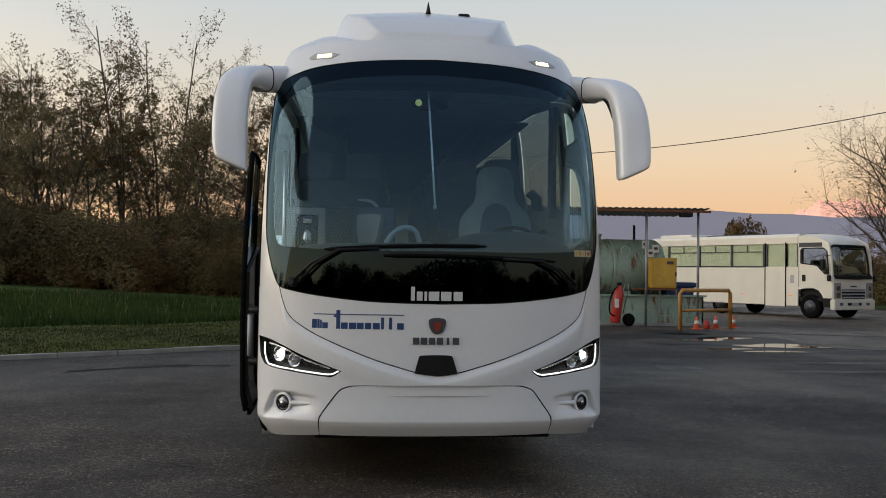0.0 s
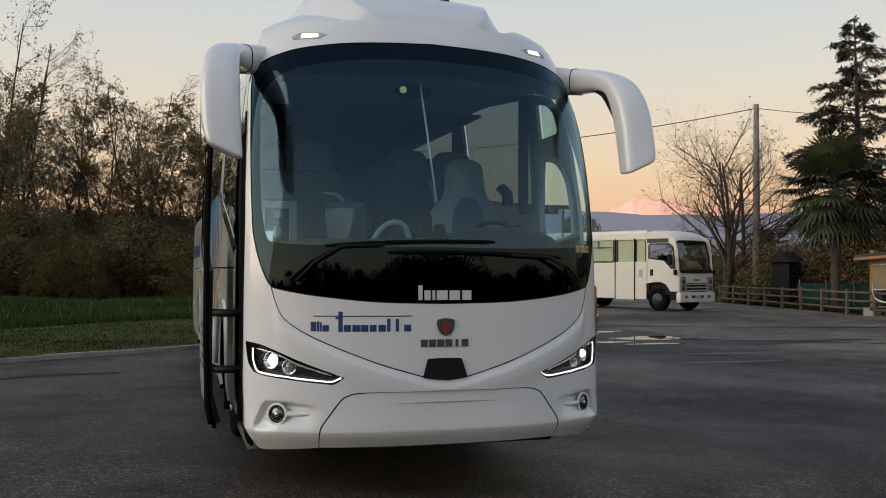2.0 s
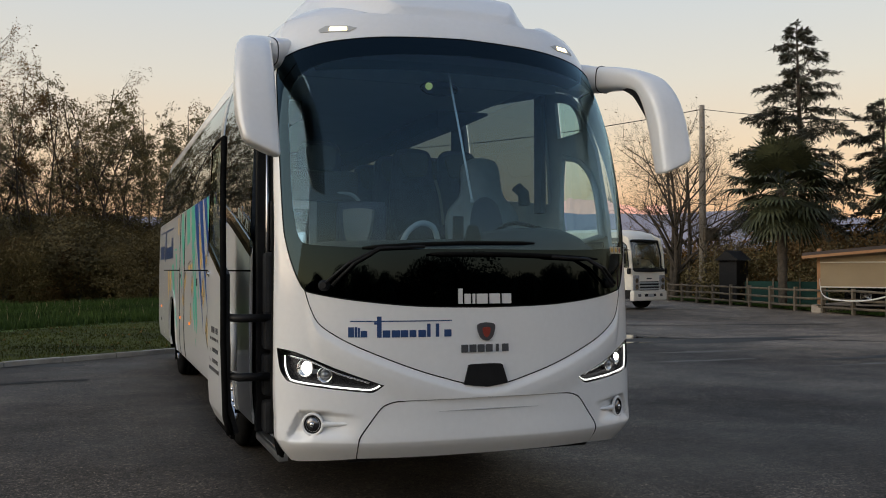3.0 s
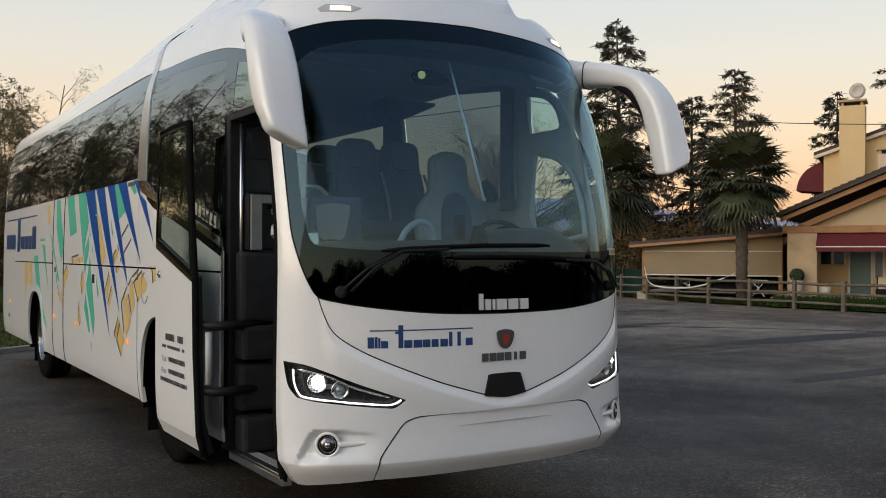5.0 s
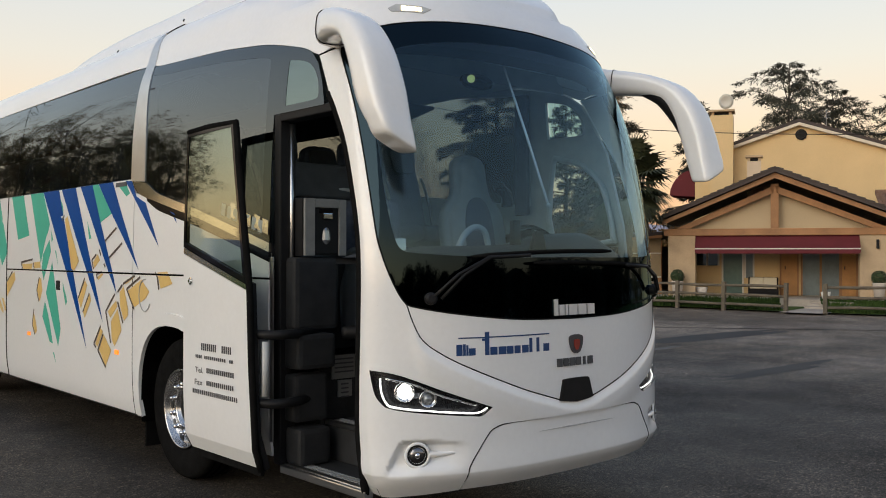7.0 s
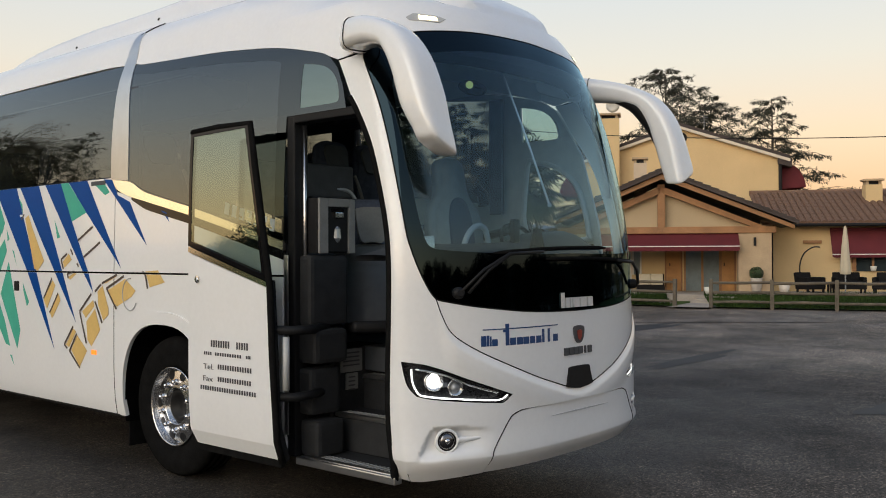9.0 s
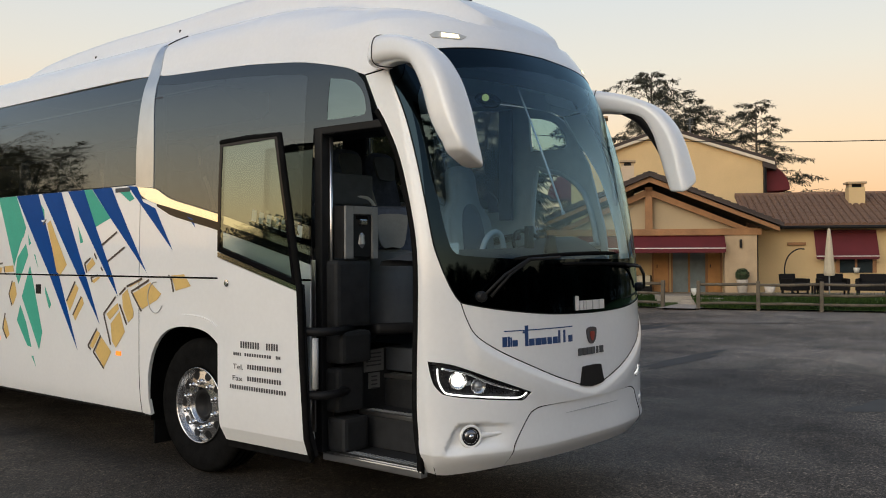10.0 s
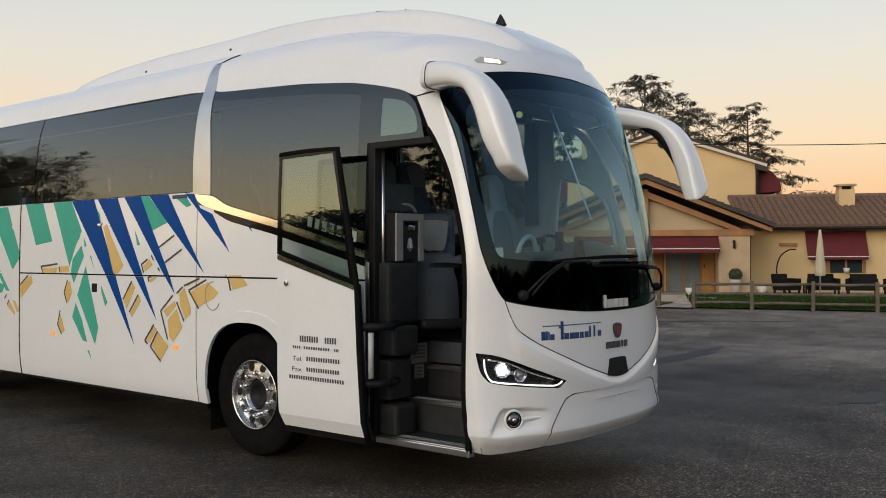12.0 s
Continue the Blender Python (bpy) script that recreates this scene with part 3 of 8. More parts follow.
patch("front_bumper", [bump_loop, HL_HALF, mirror(HL_HALF)], bumper_skin, WHITE, coach, "glossy white bumper", step=0.017, cuts=(.470, .476, .482))
pillar = [(1.162, SPLIT)] + [(a + .006, b) for a, b in side_edge] + [(1.41, 2.90), (1.60, 2.865), (1.59, 2.75)] + [p for p in OPEN_EDGE if p[1] > SPLIT] + [(1.430, SPLIT)]
for k in (1, -1):
    patch("screen_pillar", [pillar if k > 0 else mirror(pillar)], bumper_skin, WHITE, coach, "glossy white windscreen pillar", step=0.05)

# the roof skin above the glass, from rear to rear round the front
GLASS_TOP = [(.98, 2.90), (1.10, 2.946), (1.51, 3.037), (1.9, 3.085), (2.29, 3.12), (3.2, 3.17), (3.5, 3.20), (4.8, 3.225), (REAR, 3.225)]
top_front = [p for p in WS_HALF if p[1] > 2.90]
roof_low = [(a, b + .006) for a, b in reversed(top_front)] + [(1.41, 2.905), (1.60, 2.872)]
roof_low += [(s_side(y, z), z + .004) for y, z in spline(GLASS_TOP, 5)]


ROOF_Z = 3.255
roof_top = [(s_side(REAR, ROOF_Z), ROOF_Z), (s_side(5, ROOF_Z), ROOF_Z), (s_side(2, ROOF_Z), ROOF_Z), (S, ROOF_Z), (.8, ROOF_Z), (0, ROOF_Z)]
roof_half = roof_low + roof_top
patch("roof_skin", [roof_half[:-1] + [(0, ROOF_Z)] + [(-a, b) for a, b in reversed(roof_half[1:-1])]], shell, WHITE, coach, "white roof skin", step=0.06, thick=0.02)

# the roof above the skin: rounded shoulders, and a raised crest with sharp flanks between hollows
ZS = np.linspace(ROOF_Z, 3.6, 140)
FS, WS_, DS_ = (np.array([f(z) for z in np.minimum(ZS, 3.56)]) for f in (F, W, D))
WR_ = np.array([W_REAR(z) for z in ZS])
CREST_TOP = pchip([.40, .445, .473, .537, .634, .70, .92, 1.24, 1.66, 2.05, 2.5, 3.2, 4.6, 5.3, 5.95, 6.42, 6.70, 6.86, 6.94], [3.18, 3.25, 3.32, 3.38, 3.455, 3.5, 3.6, 3.7, 3.8, 3.86, 3.90, 3.92, 3.92, 3.90, 3.86, 3.80, 3.70, 3.58, 3.40])
CREST_W = pchip([.40, .6, .9, 1.3, 1.7, 2.5, 3.5, 6.5, 7.74], [.38, .49, .585, .675, .715, .735, .72, .70, .62])
CREST_DROP = pchip([.4, .9, 1.33, 1.57, 2.23, 3.0, 4.2, 7.7], [.0, .03, .047, .075, .118, .128, .146, .146])
CREST_SIDE = pchip([.4, .8, 1.3, 2.0], [1.0, 1.6, 2.2, 2.5])
RIDGE = pchip([.5, .83, .95, 1.1, 1.45, 1.76, 2.16, 2.73, 3.4, 8.0], [3.36, 3.385, 3.405, 3.43, 3.505, 3.54, 3.57, 3.59, 3.58, 3.575])


def roof_z(x, y):
    """The height of the roof over a place of the plan."""
    x = abs(x)
    t = SHOULDER(y)
    half = WS_ * (1 - t) + WR_ * t
    front = FS + DS_ * np.interp(np.minimum(x / half, 1.0), _X, _Y)
    ok = (x <= half) & (y >= front)
    n = int(np.argmin(ok)) if not ok.all() else len(ZS) - 1
    base = float(ZS[max(0, n - 1)])
    if 0 < n < len(ZS):
        hx = (half[n - 1] - x) / max(1e-6, half[n - 1] - half[n])
        hy = (y - front[n - 1]) / max(1e-6, front[n] - front[n - 1])
        base += float(min(1, max(0, min(hx, hy)))) * float(ZS[1] - ZS[0])
    inner = RIDGE(y) + .012 - .40 * max(0.0, .86 - x)
    inner = max(inner, RIDGE(y) - .16)
    base = .5 * (base + inner - math.sqrt((base - inner) ** 2 + .0006)) if y > .5 else min(base, inner)
    c = CREST_W(y)
    top = CREST_TOP(y) - CREST_DROP(y) * min(1.0, x / c) ** 2 - CREST_SIDE(y) * max(0.0, x - c)
    return max(ROOF_Z, .5 * (base + top + math.sqrt((base - top) ** 2 + .0007)))


y0 = F(ROOF_Z)
ys = [y0 + .0005, y0 + .003, y0 + .008, y0 + .016] + list(np.arange(y0 + .028, 2.3, .022)) + list(np.arange(2.32, 4.2, .08)) + list(np.arange(4.3, 6.3, .2)) + list(np.arange(6.3, 7.0, .035)) + [7.4, 7.8] + [8.2, 9, 10, 11, REAR]
cols = 111
bm = bmesh.new()
rows = []
for y in ys:
    q = (y - y0) / D(ROOF_Z)
    hw = W(ROOF_Z) * float(np.interp(q, _Y, _X)) if q < 1 else wide(y, ROOF_Z)
    rows.append([bm.verts.new((hw * k, y, ROOF_Z if abs(k) > .999 else roof_z(hw * k, y))) for k in np.linspace(-1, 1, cols)])
for a, b in zip(rows, rows[1:]):
    for k in range(cols - 1):
        bm.faces.new((a[k], a[k + 1], b[k + 1], b[k]))
part("roof_crest", bm, WHITE, coach, "white roof with a raised crest and rounded shoulders", smooth=True)
seam = [(x, 3.45 - (x + 1.02) * 1.9, roof_z(x, 3.45 - (x + 1.02) * 1.9) + .001) for x in np.linspace(-1.02, -.92, 8)]
part("roof_seam", rod(seam, .007, 6), RUBBER, coach, "short black seam at the top of the pillar", smooth=True)
part("hatch_seam", rod([(x, 1.60 + .12 * x * x, roof_z(x, 1.60 + .12 * x * x) + .006) for x in np.linspace(-.50, .42, 24)], .009, 6), RUBBER, coach, "black seam across the roof crest", smooth=True)


# flank panels
def flank(name, loops, material, label="", both=True, step=0.12, thick=0.018, off=0.0):
    """A panel of the flank, given by distance from the front and height; laid on one or both flanks."""
    a = [[(-y, z) for y, z in lp] for lp in loops]
    obs = [patch(name, [list(reversed(a[0]))] + a[1:], side_l, material, coach, label, step, thick, off)]
    if both:
        obs.append(patch(name, [list(lp) for lp in loops], side_r, material, coach, label, step, thick, off))
    return obs


def arch(yc, r, z0, n=26, wide_by=.895):
    """The edge of a wheel arch from its rear foot over the top to its front foot: higher than wide, with full corners."""
    res = []
    for a in np.linspace(0, math.pi, n):
        c, s = math.cos(a), math.sin(a)
        y, z = yc + math.copysign(abs(c) ** .78, c) * r * wide_by, .53 + abs(s) ** .78 * r
        if z >= z0:
            res.append((y, z))
    return [(res[0][0] - .012, z0)] + res + [(res[-1][0] + .012, z0)]


FW, RW = 2.755, 8.60
SW_TOP = spline([(3.45, 2.262), (3.22, 2.235), (3.02, 2.150), (2.7, 2.075), (2.36, 2.0), (1.9, 1.885), (1.36, 1.75)], 4)
SW_LOW = spline([(3.50, 2.285), (3.42, 2.19), (3.25, 2.13), (3.02, 2.08), (2.7, 2.012), (2.36, 1.94), (1.9, 1.828), (1.36, 1.692)], 4)
B0 = .405
# The shade below the trim is laid on as a gloss black strip.
flank("swoosh_shade", [[(y, z) for y, z in SW_LOW if y < 3.24] + [(y, z - .062 * min(1, (3.3 - y) / .3)) for y, z in reversed(SW_LOW) if y < 3.24]], BLACK_GLOSS, "dark strip for the shade under the metal trim", off=.003, step=.08)
flank("swoosh_trim", [SW_TOP + list(reversed(SW_LOW))], CHAMPAGNE, "polished champagne metal trim", off=.004, step=.08)
ar = arch(FW, .615, B0)
flank("front_arch_panel", [[(3.437, B0), (3.437, 1.518)] + [(2.4, 1.518), (1.36, 1.518), (1.36, B0)] + list(reversed(ar))], WHITE, "white panel round the front wheel")
for yc in (FW, RW):
    ar, big = arch(yc, .615, B0), arch(yc, .71, B0)
    flank("arch_flare", [list(reversed(ar)) + big], WHITE, "raised white wheel arch flare", step=.1, thick=.012, off=.011)
flank("front_side_panel", [[(3.437, 1.532), (3.437, 2.17)] + [(y, z - .004) for y, z in SW_LOW[6:]] + [(1.36, 1.532)]], WHITE, "white panel under the front side window")
flank("luggage_flap", [[(3.447, B0), (6.680, B0), (6.680, 1.518), (3.447, 1.518)]], WHITE, "white luggage flap")
flank("side_panel", [[(3.447, 1.532), (6.680, 1.532), (6.680, 2.283), (3.52, 2.283), (3.447, 2.2)]], WHITE, "white side panel")
flank("service_flap", [[(6.70, B0), (7.36, B0), (7.36, 2.283), (6.70, 2.283)]], WHITE, "white tall service flap")
ar = arch(RW, .615, B0)
flank("rear_arch_panel", [[(10.4, B0), (10.4, 1.518), (7.375, 1.518), (7.375, B0)] + list(reversed(ar))], WHITE, "white panel round the rear wheel")
flank("rear_side_panel", [[(10.4, 1.532), (10.4, 2.283), (7.375, 2.283), (7.375, 1.532)]], WHITE, "white rear side panel")
flank("engine_flap", [[(10.41, B0), (REAR, B0), (REAR, 2.283), (10.41, 2.283)]], WHITE, "white engine flap")

G_TOP = spline(GLASS_TOP[:6], 5)
glass_front = [(3.37, 2.262)] + [(y, z) for y, z in SW_TOP if y < 3.36] + [(1.36, 2.56), (.80, 2.56), (.84, 2.70), (.90, 2.82)] + G_TOP[:-1] + [(3.2, 3.17), (3.37, 3.188)]
QUARTER = spline([(1.232, 2.612), (1.22, 2.603), (1.05, 2.602), (.90, 2.604), (.872, 2.622), (.872, 2.655), (.888, 2.72), (.93, 2.785), (1.0, 2.838), (1.10, 2.870), (1.21, 2.888), (1.232, 2.878), (1.236, 2.75)], 3, closed=True)
PANE = [(3.355, 2.275)] + [(y, z + .012) for y, z in SW_TOP if 1.47 < y < 3.33] + [(1.45, 1.79), (1.455, 2.60), (1.465, 2.93)] + [(y, z - .085) for y, z in G_TOP if 1.5 < y < 3.1] + [(3.355, 3.11)]
BORDER = glass("window_border", (.012, .013, .014), .10, tone=(.83, .93, .99))
flank("window_border", [glass_front, QUARTER, list(reversed(PANE))], BORDER, "dark border of the front side window", both=False, thick=.005)
flank("front_side_window", [PANE], TINTED, "tinted front side window", both=False, thick=.002, off=-.001)
flank("quarter_window", [QUARTER], QUARTER_GLASS, "pale clear quarter window", thick=.003, off=-.002)
for y0, y1 in ((3.50, 6.40), (6.42, 9.0), (9.02, REAR - .1)):
    flank("side_window", [[(y0, 2.29), (y1, 2.29), (y1, 3.222), (y0 - (.10 if y0 < 4 else 0), 3.20 if y0 < 4 else 3.222)]], TINTED, "tinted side window", thick=.005)
flank("window_pillar", [spline([(3.51, 2.27), (3.53, 2.6), (3.53, 3.0), (3.515, 3.25), (3.50, 3.38), (3.49, 3.48)], 4) + spline([(3.41, 3.48), (3.38, 3.38), (3.355, 3.25), (3.34, 3.0), (3.28, 2.6), (3.255, 2.25)], 4)], STEEL, "brushed metal window pillar", off=.005, step=.06)
# rear wall
zs = [.45, .8, 1.3, 2.0, 2.6, 3.0, 3.2, 3.3, 3.4, 3.48, 3.55]
half = [(wide(REAR, z) - .012, z) for z in zs]
part("rear_wall", prism(half + [(-x, z) for x, z in reversed(half)], .05, pose(0, REAR + .05, 0, 90, 0, 0)), WHITE, coach)


def rect(a0, b0, a1, b1):
    return [(a0, b0), (a1, b0), (a1, b1), (a0, b1)]


# dark joints between the panels
def joint(pts, r=.0034, out=-.0005, name="panel_joint", rise=0.0):
    part(name, rod([on_shell(s, z, out + rise * lip(z)) for s, z in pts], r, 6), RUBBER, coach, smooth=True)


def flank_joint(pts, r=.004, both=True):
    for k in ((-1, 1) if both else (-1,)):
        part("panel_joint", rod([(k * (W(z) + .0005), y, z) for y, z in pts], r, 6), RUBBER, coach, smooth=True)


# headlights: a dark bowl, a light guide, two projectors and a clear cover
def inset(loop, d):
    """A loop drawn in towards its middle."""
    cx, cy = sum(p[0] for p in loop) / len(loop), sum(p[1] for p in loop) / len(loop)
    res = []
    for a, b in loop:
        v = Vector((cx - a, cy - b))
        res.append((a + v.x / v.length * d, b + v.y / v.length * d))
    return res


def on_shell(s, z, out=0.0):
    p = Vector(shell(s, z))
    n = (Vector(shell(s + .004, z)) - Vector(shell(s - .004, z))).cross(Vector(shell(s, z + .004)) - Vector(shell(s, z - .004))).normalized()
    return p + n * out


def ball(c, r, n=10):
    bm = bmesh.new()
    bmesh.ops.create_uvsphere(bm, u_segments=n * 2, v_segments=n, radius=r)
    bmesh.ops.translate(bm, verts=bm.verts, vec=Vector(c))
    return bm


def disc_on(s, z, out, profile, n=28):
    """A turned form whose axis stands on the skin at s, z."""
    p = on_shell(s, z, out)
    d = (on_shell(s, z, .1) - on_shell(s, z, 0)).normalized()
    return turned(profile, n, Matrix.Translation(p) @ d.to_track_quat("Z", "Y").to_matrix().to_4x4())


for k in (1, -1):
    joint([(k * a, b) for a, b in V_HALF])
    joint([(k * a, b) for a, b in LP_HALF], rise=1.0)
    joint([(k * a, b) for a, b in WS_HALF], .004)
flank_joint([(3.442, z) for z in np.linspace(B0, 1.51, 10)], .0022)
flank_joint([(6.69, z) for z in np.linspace(B0, 2.28, 14)], .006)
flank_joint([(7.367, z) for z in np.linspace(B0, 2.28, 14)], .005)
flank_joint([(y, 1.525) for y in np.linspace(1.36, 6.69, 12)], .006)
flank_joint([(y, 1.525) for y in np.linspace(7.37, 10.4, 6)], .006)
for k in (1, -1):
    loop = HL_HALF if k > 0 else mirror(HL_HALF)
    lamp = patch("headlight", [loop], lambda s, z: tuple(on_shell(s, z, -.07)), LAMP_BOWL, coach, "slanted headlight with a lit white strip", step=.05, thick=.0)
    patch("rim", [loop, inset(loop, .012)], shell, BLACK_GLOSS, lamp, step=.05, thick=.07)
    guide = spline([(1.315, 1.000), (1.312, .93), (1.285, .868), (1.24, .845), (1.05, .822), (.85, .803), (.765, .797), (.725, .806), (.695, .822)], 5)
    part("light_guide", rod([on_shell(k * s, z, -.016) for s, z in guide], .0052, 8), LED, lamp, "lit white light strip", smooth=True)
    brow = spline([(1.29, 1.00), (1.12, .965), (.98, .905), (.84, .862), (.76, .84)], 4)
    part("brow_trim", rod([on_shell(k * s, z, -.030) for s, z in brow], .009, 6), CHROME, lamp, smooth=True)
    for s, z, r, on in ((1.18, .925, .042, True), (1.045, .885, .036, False)):
        q = k * s
        part("reflector", disc_on(q, z, -.075, [(r * 1.05, 0), (r * 1.35, .03), (r * 1.4, .035), (r * 1.2, .036), (r * .9, .02)], 24), CHROME, lamp, smooth=True)
        part("projector_lens", ball(on_shell(q, z, -.052), r * (.66 if on else .8)), LAMP_ON if on else LENS, lamp, "glowing low beam lens" if on else "", smooth=True)
    part("indicator_unit", cube(-.02, -.012, -.014, .02, .012, .014, .004, Matrix.Translation(on_shell(k * 1.115, .905, -.05))), LENS, lamp)
    patch("cover_glass", [inset(loop, .010)], lambda s, z: tuple(on_shell(s, z, -.006)), LAMP_GLASS, lamp, step=.06, thick=0)

# fog lights with their mouldings
for k in (1, -1):
    fog = part("fog_light", disc_on(k * 1.125, .585, -.026, [(.056, 0), (.056, .016), (.050, .020), (.046, .010)], 30), BLACK, coach, "round fog light in a white bezel", smooth=True)
    part("bezel", disc_on(k * 1.125, .585, -.020, [(.074, 0), (.070, .012), (.058, .015), (.055, .004)], 30), WHITE, fog, smooth=True)
    part("fog_lens", disc_on(k * 1.125, .585, -.020, [(.047, 0), (.040, .010), (.020, .015), (.001, .016)], 24), DARK_CHROME, fog, smooth=True)
    part("fog_bulb", disc_on(k * 1.125, .585, -.004, [(.016, 0), (.014, .006), (.002, .009)], 16), CHROME, fog, smooth=True)
    fin = spline([(1.06, .587), (.97, .587), (.87, .590)], 6)
    n = len(fin)
    part("moulding", rod([on_shell(k * s, z, -.022) for s, z in fin], [.020 - .014 * i / n for i in range(n)], 10), WHITE, coach, smooth=True)

# slot in the lower panel
part("tow_cover_slot", rod([on_shell(s, .652 + .004 * math.cos(s * 3), .001) for s in np.linspace(-.33, .36, 16)], [.0012 + .0035 * math.sin(math.pi * i / 15) for i in range(16)], 6), LIGHT_GREY, coach)
# sensor cover under the emblem
patch("sensor_cover", [spline([(-.135, .925), (-.120, .938), (.0, .941), (.085, .938), (.10, .925)], 3) + spline([(.135, .815), (.05, .802), (-.05, .800), (-.165, .815)], 3)], lambda s, z: tuple(on_shell(s, z, .014)), BLACK, coach, "black plastic sensor cover", thick=.02)
# emblem and maker's marks, as plain shapes
emblem = patch("emblem", [spline([(-.058, 1.185), (-.02, 1.198), (.02, 1.198), (.058, 1.185), (.055, 1.14), (.035, 1.10), (0, 1.085), (-.035, 1.10), (-.055, 1.14)], 3, closed=True)], lambda s, z: tuple(on_shell(s - .010, z, .012)), INK, coach, "dark shield emblem with a red centre", thick=.012)
patch("red_centre", [spline([(-.022, 1.168), (.022, 1.168), (.026, 1.145), (.017, 1.118), (0, 1.105), (-.017, 1.118), (-.026, 1.145)], 3, closed=True)], lambda s, z: tuple(on_shell(s - .010, z, .015)), RED_BADGE, emblem, thick=.003)
for i in range(6):
    s = -.178 + i * .0555
    w = .018 if i == 4 else .044
    patch("maker_mark", [rect(s + (.013 if i == 4 else 0), 1.014, s + w + (.013 if i == 4 else 0), 1.062)], lambda a, b: tuple(on_shell(a, b, .008)), GREY, coach, "grey metal block of the maker's mark", thick=.008)
for s, w, z in ((-.195, .026, 1.418), (-.155, .040, 1.385), (-.102, .018, 1.385), (-.072, .072, 1.385), (.014, .072, 1.385), (.102, .062, 1.385)):
    patch("builder_mark", [rect(s, 1.318, s + w, z - .004)], lambda a, b: tuple(on_shell(a, b, .012)), SILVER, coach, "chrome block of the builder's mark", thick=.012)


def sign(blocks, put, material, name, label):
    for a0, b0, a1, b1 in blocks:
        put(name, [rect(a0, b0, a1, b1)], material, label)


def front_sign(name, loops, material, label):
    patch(name, loops, lambda a, b: tuple(on_shell(a, b, .002)), material, coach, label, step=.04, thick=.002)


NAME = [(-.875, 1.212, -.240, 1.219)] + [(-.888, 1.118, -.852, 1.180), (-.848, 1.118, -.832, 1.182), (-.828, 1.118, -.816, 1.176), (-.812, 1.118, -.772, 1.158)]
NAME += [(-.712, 1.116, -.684, 1.245), (-.730, 1.196, -.690, 1.210)]
NAME += [(-.678 + i * .0555, 1.116, -.678 + i * .0555 + w, h) for i, (w, h) in enumerate(((.047, 1.160), (.052, 1.160), (.047, 1.160), (.043, 1.160), (.048, 1.160), (.022, 1.198), (.022, 1.198), (.047, 1.160)))]
sign(NAME, front_sign, NAME_BLUE, "name_sign", "dark blue bars of the operator's sign")

# stickers on the screen
patch("toll_sticker", [rect(-1.225, 1.70, -1.155, 1.765)], lambda a, b: tuple(on_shell(a, b, -.004)), LENS, coach, "small pale sticker inside the windscreen", thick=.001)
for i in range(3):
    patch("sticker", [rect(1.035 + i * .062, 1.645, 1.035 + i * .062 + .054, 1.692)], lambda a, b: tuple(on_shell(a, b, .003)), CUSHION, coach, "small round-marked sticker", thick=.001)
    patch("sticker_mark", [spline([(1.062 + i * .062 + .018 * math.cos(q), 1.668 + .016 * math.sin(q)) for q in (0, 1.57, 3.14, 4.71)], 4, closed=True)], lambda a, b: tuple(on_shell(a, b, .005)), RED_BADGE if i == 2 else YELLOW, coach, thick=.001)

# roof marker lamps in their humps
for k in (1, -1):
    loop = [(.80, 3.135), (.86, 3.152), (1.02, 3.158), (1.075, 3.128), (1.06, 3.108), (.86, 3.105)]
    inner = [(.87, 3.140), (.99, 3.145), (.995, 3.116), (.868, 3.115)]
    loop, inner = (loop, inner) if k > 0 else (mirror(loop), mirror(inner))
    lamp = patch("marker_lamp", [loop], lambda a, b: tuple(on_shell(a, b, .004)), LIGHT_GREY, coach, "lit marker lamp above the windscreen", thick=.01)
    patch("lens", [inner], lambda a, b: tuple(on_shell(a, b, .008)), MARKER_ON, lamp, thick=.004)
part("roof_antenna", turned([(.05, 0), (.042, .02), (.02, .07), (.006, .10)], 14, pose(-.01, 1.0, roof_z(0, 1.0) - .006) @ Matrix.Diagonal((.45, 1.3, 1, 1))), BLACK, coach, "black fin antenna", smooth=True)
part("roof_sensor", cube(-.045, -.04, -.015, .045, .04, .018, .012, pose(.29, 1.03, roof_z(.29, 1.03), 18, 0, 0)), BLACK, coach)
part("roof_hatch", cube(-.30, -.24, -.012, .30, .24, .012, .008, pose(0, 1.92, roof_z(0, 1.92) - .006, 9, 0, 0)), GREY, coach)
for k in (-1, 1):
    for y in (3.6, 5.0, 6.3):
        part("fairing_bolt", turned([(.014, 0), (.012, .006), (.001, .008)], 8, pose(k * .765, y, roof_z(.765, y), 0, k * 68, 0)), BLACK, coach)

# wipers
for k, piv, elbow, b0, b1, lift in ((-1, (1.03, 1.435), (.70, 1.660), (.80, 1.665), (-.33, 1.700), .05), (1, (1.00, 1.44), (.72, 1.60), (.83, 1.600), (-.39, 1.628), .065)):
    wiper = part("wiper", disc_on(k * piv[0], piv[1], 0, [(.035, 0), (.035, .03), (.02, .05)], 16), BLACK, coach, "black windscreen wiper")
    for d in (0, .035):
        part("wiper_arm", rod([on_shell(k * (piv[0] - d * 1.5), piv[1], lift - .01), on_shell(k * (piv[0] * .55 + elbow[0] * .45 - d), (piv[1] + elbow[1]) / 2 + .02, lift), on_shell(k * (elbow[0] - d * .3), elbow[1], lift), on_shell(k * (elbow[0] - .28), elbow[1] + .012, lift)], .010, 8), BLACK, wiper, smooth=True)
    part("wiper_blade", rod([on_shell(k * (b0[0] + (b1[0] - b0[0]) * t), b0[1] + (b1[1] - b0[1]) * t + .012 * math.sin(math.pi * t), lift - .02) for t in np.linspace(0, 1, 14)], [.006] + [.013] * 12 + [.006], 8), RUBBER, wiper, smooth=True)

